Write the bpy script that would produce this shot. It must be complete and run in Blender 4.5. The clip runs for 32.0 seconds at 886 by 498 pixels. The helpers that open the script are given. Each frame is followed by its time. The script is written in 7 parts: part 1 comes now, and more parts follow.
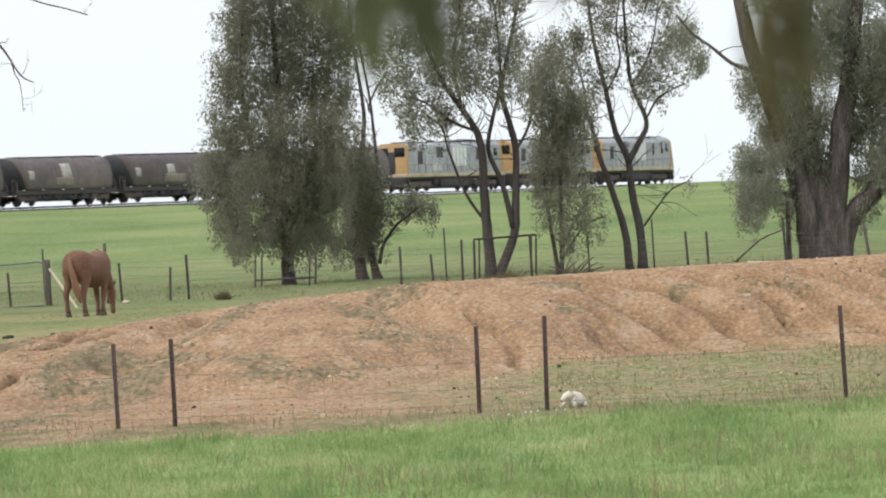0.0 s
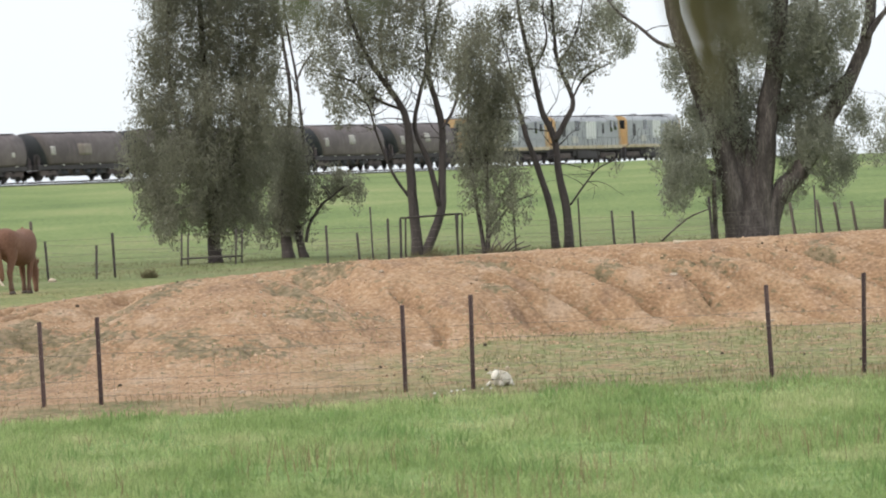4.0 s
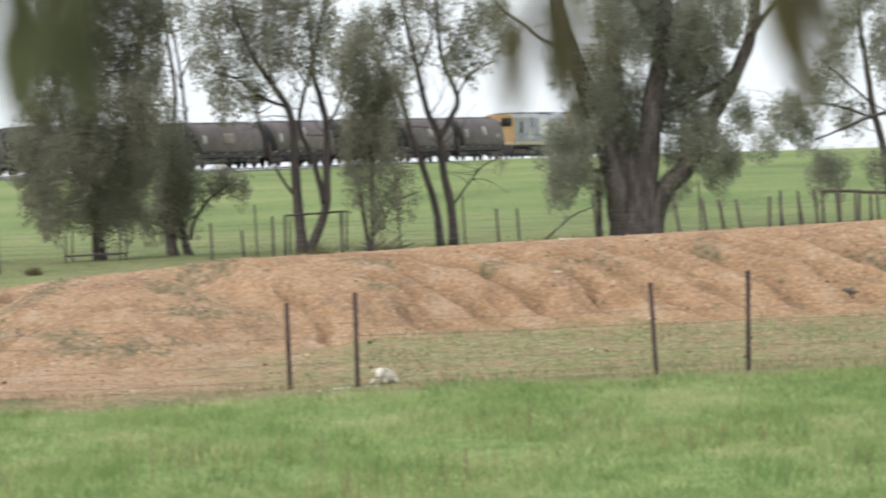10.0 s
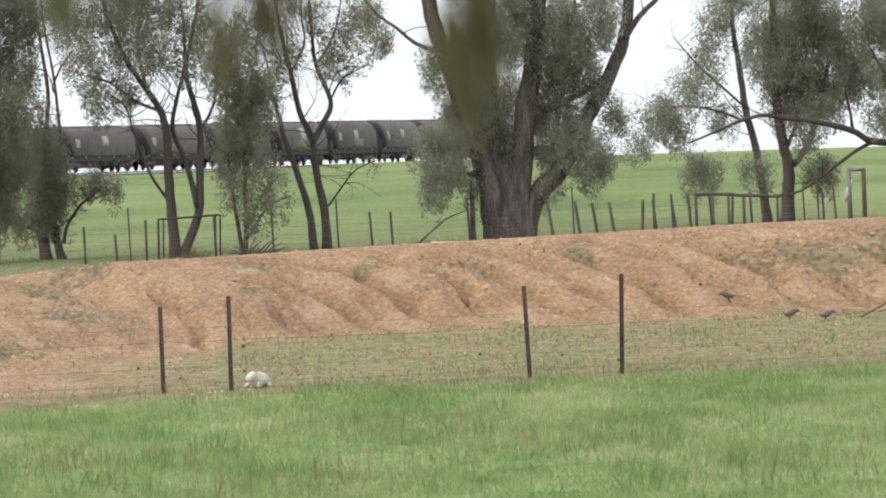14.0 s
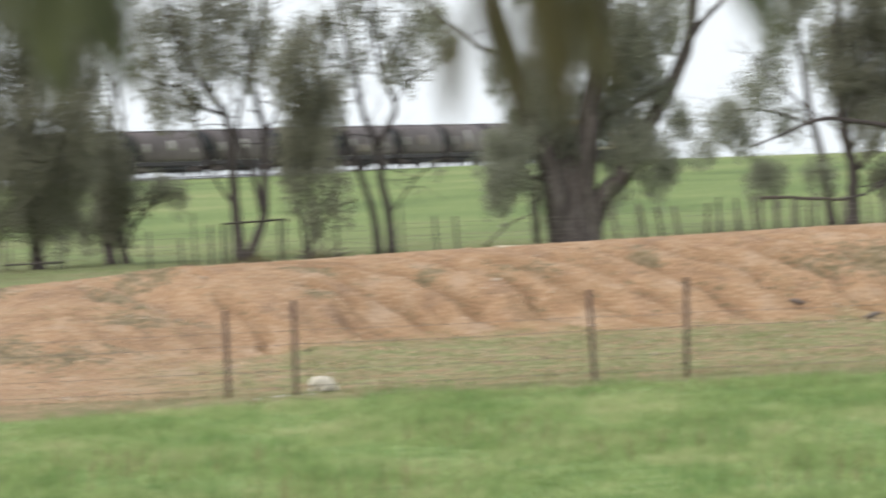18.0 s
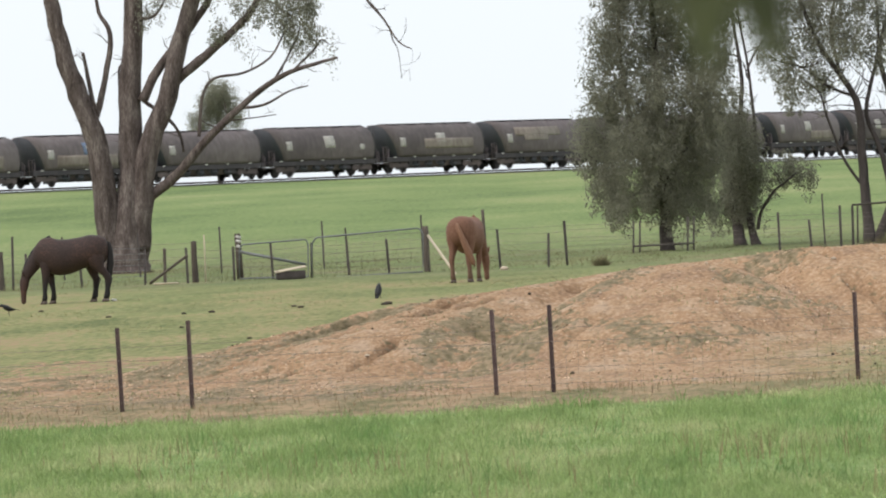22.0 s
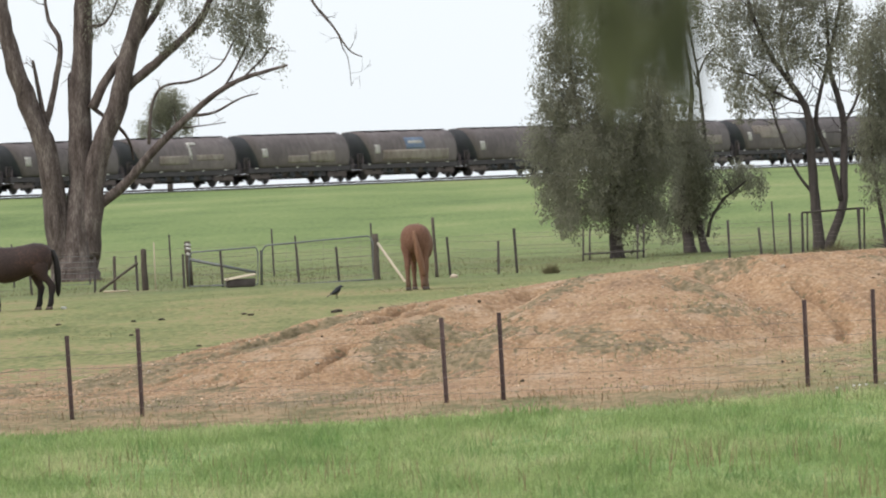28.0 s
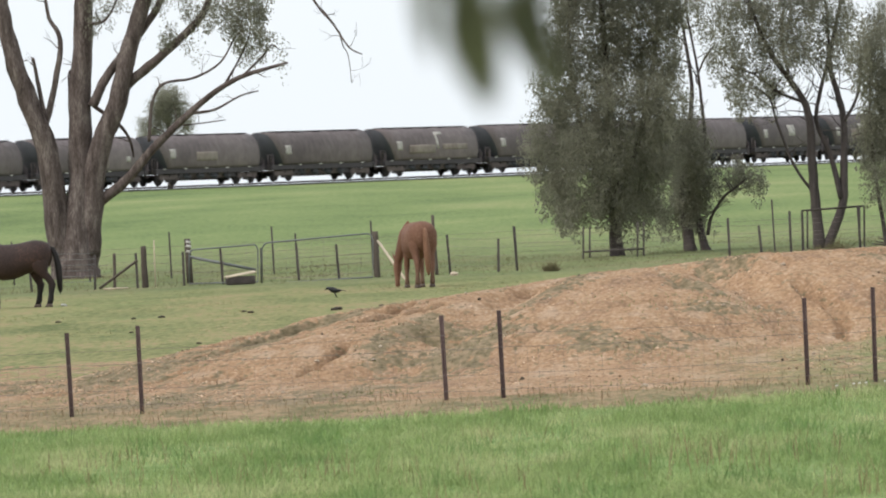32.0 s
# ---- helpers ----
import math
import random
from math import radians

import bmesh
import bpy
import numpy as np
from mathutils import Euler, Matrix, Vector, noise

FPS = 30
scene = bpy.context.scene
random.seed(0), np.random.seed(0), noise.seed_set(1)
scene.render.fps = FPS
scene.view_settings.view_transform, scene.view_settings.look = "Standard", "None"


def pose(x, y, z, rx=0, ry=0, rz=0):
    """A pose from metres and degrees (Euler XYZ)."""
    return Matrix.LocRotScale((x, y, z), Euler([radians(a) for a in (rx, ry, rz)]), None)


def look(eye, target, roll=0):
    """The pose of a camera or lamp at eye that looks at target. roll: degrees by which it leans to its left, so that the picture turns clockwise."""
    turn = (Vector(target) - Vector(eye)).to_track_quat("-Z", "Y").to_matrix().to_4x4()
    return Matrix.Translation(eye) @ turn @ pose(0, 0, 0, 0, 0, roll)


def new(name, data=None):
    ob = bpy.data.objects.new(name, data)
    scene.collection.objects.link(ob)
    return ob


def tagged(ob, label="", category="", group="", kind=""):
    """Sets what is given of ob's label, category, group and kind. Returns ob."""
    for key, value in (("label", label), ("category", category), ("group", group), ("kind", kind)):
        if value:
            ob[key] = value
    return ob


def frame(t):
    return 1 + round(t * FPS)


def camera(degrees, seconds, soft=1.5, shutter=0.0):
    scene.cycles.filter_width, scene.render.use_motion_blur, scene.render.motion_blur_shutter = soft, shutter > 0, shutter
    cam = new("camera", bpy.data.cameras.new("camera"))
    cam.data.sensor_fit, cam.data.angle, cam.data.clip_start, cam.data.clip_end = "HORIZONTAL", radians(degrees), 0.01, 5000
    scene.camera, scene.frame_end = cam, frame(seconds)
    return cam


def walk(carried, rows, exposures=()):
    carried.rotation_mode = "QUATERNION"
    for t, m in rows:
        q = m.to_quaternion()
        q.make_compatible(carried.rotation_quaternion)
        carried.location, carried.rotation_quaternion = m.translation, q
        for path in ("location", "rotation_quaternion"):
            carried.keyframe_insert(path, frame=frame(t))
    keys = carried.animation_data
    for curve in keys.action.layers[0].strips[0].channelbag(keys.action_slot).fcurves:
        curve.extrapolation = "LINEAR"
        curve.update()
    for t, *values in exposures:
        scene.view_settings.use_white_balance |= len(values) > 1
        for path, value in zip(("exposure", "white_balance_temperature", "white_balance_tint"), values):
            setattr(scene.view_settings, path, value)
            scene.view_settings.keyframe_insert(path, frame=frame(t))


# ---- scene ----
# The camera stands on a tripod at the roadside and pans over the paddock.
cam = camera(6.0, 32.0, 1.95, 0.7)
cam.data.dof.use_dof = True
cam.data.dof.focus_distance = 150.0
cam.data.dof.aperture_fstop = 16.0
PATH = [
    (0.0, pose(0, 0, 2.16, 90.0000, 2.5000, 0.0000)),
    (0.5, pose(0, 0, 2.16, 89.9787, 2.4728, 0.0287)),
    (1.0, pose(0, 0, 2.16, 89.9642, 2.4598, 0.0508)),
    (1.5, pose(0, 0, 2.16, 89.9375, 2.4741, 0.0350)),
    (2.0, pose(0, 0, 2.16, 89.9120, 2.4454, -0.2805)),
    (2.5, pose(0, 0, 2.16, 89.8923, 2.4678, -0.4326)),
    (3.0, pose(0, 0, 2.16, 89.8785, 2.4106, -0.4996)),
    (3.5, pose(0, 0, 2.16, 89.8431, 2.4069, -0.5037)),
    (5.5, pose(0, 0, 2.16, 89.8295, 2.4528, -0.4457)),
    (6.0, pose(0, 0, 2.16, 89.8491, 2.4659, -0.4191)),
    (6.5, pose(0, 0, 2.16, 89.8414, 2.4685, -0.4126)),
    (7.0, pose(0, 0, 2.16, 89.8304, 2.4457, -0.4073)),
    (7.5, pose(0, 0, 2.16, 89.8330, 2.4446, -0.4039)),
    (8.0, pose(0, 0, 2.16, 89.8132, 2.4421, -0.3983)),
    (8.5, pose(0, 0, 2.16, 89.8112, 2.4433, -0.4456)),
    (9.0, pose(0, 0, 2.16, 89.8306, 2.4060, -0.4934)),
    (9.5, pose(0, 0, 2.16, 89.8165, 2.4161, -0.8519)),
    (10.0, pose(0, 0, 2.16, 89.7860, 2.3773, -1.2829)),
    (10.5, pose(0, 0, 2.16, 89.7775, 2.3368, -2.0058)),
    (11.0, pose(0, 0, 2.16, 89.7720, 2.4376, -2.3313)),
    (11.5, pose(0, 0, 2.16, 89.7526, 2.4629, -2.3362)),
    (12.0, pose(0, 0, 2.16, 89.7497, 2.4464, -2.3020)),
    (12.5, pose(0, 0, 2.16, 89.7567, 2.4405, -2.2840)),
    (13.0, pose(0, 0, 2.16, 89.7921, 2.4412, -2.2722)),
    (13.5, pose(0, 0, 2.16, 89.7665, 2.4471, -2.1851)),
    (14.0, pose(0, 0, 2.16, 89.7739, 2.4381, -2.1418)),
    (14.5, pose(0, 0, 2.16, 89.7826, 2.3880, -2.1362)),
    (16.5, pose(0, 0, 2.16, 89.7740, 2.4462, -2.0080)),
    (17.0, pose(0, 0, 2.16, 89.8005, 2.5020, -1.9899)),
    (17.5, pose(0, 0, 2.16, 89.8321, 2.4429, -1.9724)),
    (17.9, pose(0, 0, 2.16, 89.8260, 2.5000, -1.9090)),
    (18.0, pose(0, 0, 2.16, 89.8199, 2.5747, -1.7028)),
    (18.1, pose(0, 0, 2.16, 89.8190, 2.5650, -1.4550)),
    (18.2, pose(0, 0, 2.16, 89.8200, 2.5500, -1.3000)),
    (18.3, pose(0, 0, 2.16, 89.8220, 2.5350, -1.2150)),
    (18.5, pose(0, 0, 2.16, 89.8277, 2.5164, -1.0920)),
    (19.0, pose(0, 0, 2.16, 89.8518, 2.5896, -0.3096)),
    (19.5, pose(0, 0, 2.16, 89.9066, 2.6015, 0.6355)),
    (20.0, pose(0, 0, 2.16, 89.9396, 2.6137, 1.6179)),
    (20.5, pose(0, 0, 2.16, 89.9069, 2.6293, 2.4451)),
    (21.0, pose(0, 0, 2.16, 89.9131, 2.5656, 2.6472)),
    (21.5, pose(0, 0, 2.16, 89.9030, 2.6320, 2.6055)),
    (22.0, pose(0, 0, 2.16, 89.8829, 2.6014, 2.5649)),
    (22.5, pose(0, 0, 2.16, 89.8779, 2.5655, 2.5064)),
    (23.0, pose(0, 0, 2.16, 89.8669, 2.6035, 2.4707)),
    (23.5, pose(0, 0, 2.16, 89.8548, 2.5971, 2.4539)),
    (24.0, pose(0, 0, 2.16, 89.8876, 2.6106, 2.4090)),
    (24.5, pose(0, 0, 2.16, 89.8962, 2.5693, 2.3619)),
    (25.0, pose(0, 0, 2.16, 89.9181, 2.5900, 2.3157)),
    (25.5, pose(0, 0, 2.16, 89.9230, 2.6115, 2.2859)),
    (27.5, pose(0, 0, 2.16, 89.9197, 2.5947, 2.2239)),
    (28.0, pose(0, 0, 2.16, 89.9202, 2.6011, 2.2247)),
    (28.5, pose(0, 0, 2.16, 89.9265, 2.5974, 2.2344)),
    (29.0, pose(0, 0, 2.16, 89.9183, 2.5467, 2.2312)),
    (29.5, pose(0, 0, 2.16, 89.8914, 2.6026, 2.2356)),
    (30.0, pose(0, 0, 2.16, 89.8744, 2.6027, 2.2474)),
    (30.5, pose(0, 0, 2.16, 89.8702, 2.5520, 2.2408)),
    (31.0, pose(0, 0, 2.16, 89.8720, 2.5538, 2.2249)),
    (31.5, pose(0, 0, 2.16, 89.8961, 2.5394, 2.2396)),
    (32.0, pose(0, 0, 2.16, 89.9043, 2.5403, 2.2249)),
]
walk(cam, PATH, exposures=[(0.0, 0.26), (5.0, 0.30), (10.0, 0.34), (17.0, 0.34), (21.0, 0.23), (32.0, 0.22)])

# ---- daylight: a bright overcast sky with a soft sun ----
world = bpy.data.worlds.new("sky")
scene.world = world
world.use_nodes = True
wn, wl = world.node_tree.nodes, world.node_tree.links
wn.clear()
sky = wn.new("ShaderNodeTexSky")
sky.sky_type, sky.sun_disc = "NISHITA", False
sky.sun_elevation, sky.sun_rotation = radians(47), radians(235)
sky.air_density, sky.dust_density, sky.ozone_density = 1.0, 3.0, 1.0
sky_bg = wn.new("ShaderNodeBackground")
sky_bg.inputs["Strength"].default_value = 0.10
wl.new(sky.outputs[0], sky_bg.inputs["Color"])
cloud_bg = wn.new("ShaderNodeBackground")
cloud_noise = wn.new("ShaderNodeTexNoise")
cloud_noise.inputs["Scale"].default_value = 2.2
cloud_noise.inputs["Detail"].default_value = 6.0
cloud_ramp = wn.new("ShaderNodeValToRGB")
cloud_ramp.color_ramp.elements[0].color = (0.80, 0.88, 0.94, 1)
cloud_ramp.color_ramp.elements[1].color = (0.95, 0.97, 1.0, 1)
wl.new(cloud_noise.outputs["Fac"], cloud_ramp.inputs["Fac"])
wl.new(cloud_ramp.outputs[0], cloud_bg.inputs["Color"])
# an overcast sky grows brighter from the horizon to the zenith
sky_dir = wn.new("ShaderNodeSeparateXYZ")
wl.new(wn.new("ShaderNodeTexCoord").outputs["Generated"], sky_dir.inputs[0])
sky_rise = wn.new("ShaderNodeMapRange")
sky_rise.inputs["From Min"].default_value, sky_rise.inputs["From Max"].default_value = 0.06, 1.0
sky_rise.inputs["To Min"].default_value, sky_rise.inputs["To Max"].default_value = 1.10, 1.26
wl.new(sky_dir.outputs["Z"], sky_rise.inputs["Value"])
wl.new(sky_rise.outputs[0], cloud_bg.inputs["Strength"])
sky_mix = wn.new("ShaderNodeMixShader")
sky_mix.inputs[0].default_value = 0.8
wl.new(sky_bg.outputs[0], sky_mix.inputs[1])
wl.new(cloud_bg.outputs[0], sky_mix.inputs[2])
sky_out = wn.new("ShaderNodeOutputWorld")
wl.new(sky_mix.outputs[0], sky_out.inputs["Surface"])

sun = new("sun", bpy.data.lights.new("sun", "SUN"))
sun.data.energy, sun.data.angle, sun.data.color = 1.25, radians(12), (1.0, 0.96, 0.90)
sun.matrix_basis = look((-130, -90, 170), (0, 0, 0))

# ---- materials ----


def material(name, colors, scale=4.0, fine=40.0, rough=0.85, bump=0.3, metal=0.0, vary=0.0, stretch=(1, 1, 1), where="Object", island=0.0, spread=0.22, thin=0.0, tone=0.0):
    """A surface of two grains: large stains and fine grain run through a ramp of colours."""
    m = bpy.data.materials.new(name)
    m.use_nodes = True
    n, l = m.node_tree.nodes, m.node_tree.links
    bsdf = n["Principled BSDF"]
    if where == "Object":
        out = n.new("ShaderNodeTexCoord").outputs["Object"]
    else:
        out = n.new("ShaderNodeNewGeometry").outputs["Position"]
    mp = n.new("ShaderNodeMapping")
    mp.inputs["Scale"].default_value = stretch
    l.new(out, mp.inputs["Vector"])
    big, small = n.new("ShaderNodeTexNoise"), n.new("ShaderNodeTexNoise")
    big.inputs["Scale"].default_value, big.inputs["Detail"].default_value = scale, 5.0
    small.inputs["Scale"].default_value, small.inputs["Detail"].default_value = fine, 4.0
    l.new(mp.outputs[0], big.inputs["Vector"])
    l.new(mp.outputs[0], small.inputs["Vector"])
    mix = n.new("ShaderNodeMath")
    mix.operation = "MULTIPLY_ADD"
    mix.inputs[1].default_value = 0.55
    half = n.new("ShaderNodeMath")
    half.operation = "MULTIPLY"
    half.inputs[1].default_value = 0.45
    l.new(small.outputs["Fac"], half.inputs[0])
    l.new(big.outputs["Fac"], mix.inputs[0])
    l.new(half.outputs[0], mix.inputs[2])
    ramp = n.new("ShaderNodeValToRGB")
    e = ramp.color_ramp.elements
    count = len(colors)
    lo, hi = 0.5 - spread, 0.5 + spread
    while len(e) < count:
        e.new(0.5)
    for i, c in enumerate(colors):
        e[i].position = lo + (hi - lo) * i / max(1, count - 1)
        e[i].color = (*c, 1)
    l.new(mix.outputs[0], ramp.inputs["Fac"])
    col = ramp.outputs["Color"]
    for source, amount in (("random", vary), ("island", island), ("tone", tone)):
        if not amount:
            continue
        if source == "random":
            r = n.new("ShaderNodeObjectInfo").outputs["Random"]
        elif source == "island":
            r = n.new("ShaderNodeNewGeometry").outputs["Random Per Island"]
        else:
            tones = n.new("ShaderNodeAttribute")
            tones.attribute_name = "spray_tone"
            r = tones.outputs["Fac"]
        rng = n.new("ShaderNodeMapRange")
        rng.inputs["To Min"].default_value, rng.inputs["To Max"].default_value = 1 - amount, 1 + amount
        l.new(r, rng.inputs["Value"])
        hsv = n.new("ShaderNodeHueSaturation")
        l.new(rng.outputs[0], hsv.inputs["Value"])
        l.new(col, hsv.inputs["Color"])
        col = hsv.outputs["Color"]
    l.new(col, bsdf.inputs["Base Color"])
    bsdf.inputs["Roughness"].default_value, bsdf.inputs["Metallic"].default_value = rough, metal
    bsdf.inputs["Specular IOR Level"].default_value = 0.3
    if bump:
        b = n.new("ShaderNodeBump")
        b.inputs["Strength"].default_value = bump
        b.inputs["Distance"].default_value = 0.02
        l.new(small.outputs["Fac"], b.inputs["Height"])
        l.new(b.outputs[0], bsdf.inputs["Normal"])
    if thin:
        tr = n.new("ShaderNodeBsdfTranslucent")
        l.new(col, tr.inputs["Color"])
        ms = n.new("ShaderNodeMixShader")
        ms.inputs[0].default_value = thin
        l.new(bsdf.outputs[0], ms.inputs[1])
        l.new(tr.outputs[0], ms.inputs[2])
        l.new(ms.outputs[0], n["Material Output"].inputs["Surface"])
    return m


def banded_ground():
    """Pasture that changes from lush crop to grazed turf, rough verge and sown field with the distance from the road."""
    m = bpy.data.materials.new("pasture")
    m.use_nodes = True
    n, l = m.node_tree.nodes, m.node_tree.links
    bsdf = n["Principled BSDF"]
    pos = n.new("ShaderNodeNewGeometry").outputs["Position"]
    sep = n.new("ShaderNodeSeparateXYZ")
    l.new(pos, sep.inputs[0])

    def grain(scale, detail=5.0, stretch=(1, 1, 1)):
        mp = n.new("ShaderNodeMapping")
        mp.inputs["Scale"].default_value = stretch
        l.new(pos, mp.inputs["Vector"])
        t = n.new("ShaderNodeTexNoise")
        t.inputs["Scale"].default_value, t.inputs["Detail"].default_value = scale, detail
        l.new(mp.outputs[0], t.inputs["Vector"])
        return t.outputs["Fac"]

    def ramp(fac, stops):
        r = n.new("ShaderNodeValToRGB")
        e = r.color_ramp.elements
        while len(e) < len(stops):
            e.new(0.5)
        for i, (p, c) in enumerate(stops):
            e[i].position, e[i].color = p, (*c, 1)
        l.new(fac, r.inputs["Fac"])
        return r.outputs["Color"]

    def blend(y0, y1, a, b):
        r = n.new("ShaderNodeMapRange")
        r.inputs["From Min"].default_value, r.inputs["From Max"].default_value = y0, y1
        wob = n.new("ShaderNodeMath")
        wob.operation = "MULTIPLY_ADD"
        wob.inputs[1].default_value = (y1 - y0) * 1.2
        l.new(grain(0.35), wob.inputs[0])
        l.new(sep.outputs["Y"], wob.inputs[2])
        l.new(wob.outputs[0], r.inputs["Value"])
        mx = n.new("ShaderNodeMix")
        mx.data_type = "RGBA"
        l.new(r.outputs[0], mx.inputs["Factor"])
        l.new(a, mx.inputs["A"])
        l.new(b, mx.inputs["B"])
        return mx.outputs["Result"]

    def mottled(big, big_stretch, small, small_stretch):
        mm = n.new("ShaderNodeMath")
        mm.operation = "MULTIPLY_ADD"
        mm.inputs[1].default_value = 0.5
        hh = n.new("ShaderNodeMath")
        hh.operation = "MULTIPLY"
        hh.inputs[1].default_value = 0.5
        l.new(grain(small, 6.0, small_stretch), hh.inputs[0])
        l.new(grain(big, 7.0, big_stretch), mm.inputs[0])
        l.new(hh.outputs[0], mm.inputs[2])
        return mm.outputs[0]

    lush = ramp(grain(1.6), [(0.3, (0.10, 0.17, 0.05)), (0.5, (0.17, 0.25, 0.08)), (0.7, (0.27, 0.31, 0.13))])
    dry = ramp(mottled(1.1, (1, 0.3, 1), 10.0, (1, 0.2, 1)), [(0.37, (0.115, 0.115, 0.052)), (0.47, (0.205, 0.165, 0.09)), (0.58, (0.34, 0.235, 0.142))])
    turf = ramp(mottled(0.45, (1, 0.25, 1), 8.0, (1, 0.16, 1)), [(0.37, (0.11, 0.128, 0.05)), (0.46, (0.185, 0.192, 0.08)), (0.54, (0.255, 0.238, 0.108)), (0.61, (0.31, 0.225, 0.13))])
    verge = ramp(mottled(0.4, (1, 0.5, 1), 7.0, (1, 0.3, 1)), [(0.36, (0.10, 0.125, 0.055)), (0.5, (0.155, 0.16, 0.078)), (0.62, (0.25, 0.20, 0.122))])
    sown = ramp(mottled(0.10, (1, 0.22, 1), 6.5, (1, 0.10, 1)), [(0.37, (0.105, 0.145, 0.055)), (0.46, (0.16, 0.215, 0.078)), (0.55, (0.205, 0.255, 0.098)), (0.64, (0.28, 0.29, 0.135))])
    step = n.new("ShaderNodeMapRange")
    step.interpolation_type = "SMOOTHSTEP"
    step.inputs["From Min"].default_value, step.inputs["From Max"].default_value = -3.5, 3.5
    step.inputs["To Max"].default_value = 5.0
    l.new(sep.outputs["X"], step.inputs["Value"])
    line = n.new("ShaderNodeMath")
    line.operation = "SUBTRACT"
    l.new(sep.outputs["Y"], line.inputs[0])
    l.new(step.outputs[0], line.inputs[1])
    past = n.new("ShaderNodeMapRange")
    past.inputs["From Min"].default_value, past.inputs["From Max"].default_value = 101.6, 103.4
    l.new(line.outputs[0], past.inputs["Value"])
    edge = n.new("ShaderNodeMix")
    edge.data_type = "RGBA"
    l.new(past.outputs[0], edge.inputs["Factor"])
    grazed = ramp(mottled(1.3, (1, 0.3, 1), 10.0, (1, 0.2, 1)), [(0.36, (0.115, 0.135, 0.055)), (0.48, (0.185, 0.185, 0.085)), (0.62, (0.29, 0.235, 0.13))])
    fifth = n.new("ShaderNodeMath")
    fifth.operation = "MULTIPLY"
    fifth.inputs[1].default_value = 0.2
    l.new(step.outputs[0], fifth.inputs[0])
    foot = n.new("ShaderNodeMix")
    foot.data_type = "RGBA"
    l.new(fifth.outputs[0], foot.inputs["Factor"])
    l.new(dry, foot.inputs["A"])
    l.new(grazed, foot.inputs["B"])
    l.new(lush, edge.inputs["A"])
    l.new(foot.outputs["Result"], edge.inputs["B"])
    c = edge.outputs["Result"]
    c = blend(126, 150, c, turf)
    c = blend(214, 224, c, verge)
    c = blend(268, 450, c, sown)
    l.new(c, bsdf.inputs["Base Color"])
    bsdf.inputs["Roughness"].default_value = 0.95
    bsdf.inputs["Specular IOR Level"].default_value = 0.1
    b = n.new("ShaderNodeBump")
    b.inputs["Strength"].default_value, b.inputs["Distance"].default_value = 0.6, 0.08
    l.new(grain(6.0, 6.0), b.inputs["Height"])
    l.new(b.outputs[0], bsdf.inputs["Normal"])
    return m


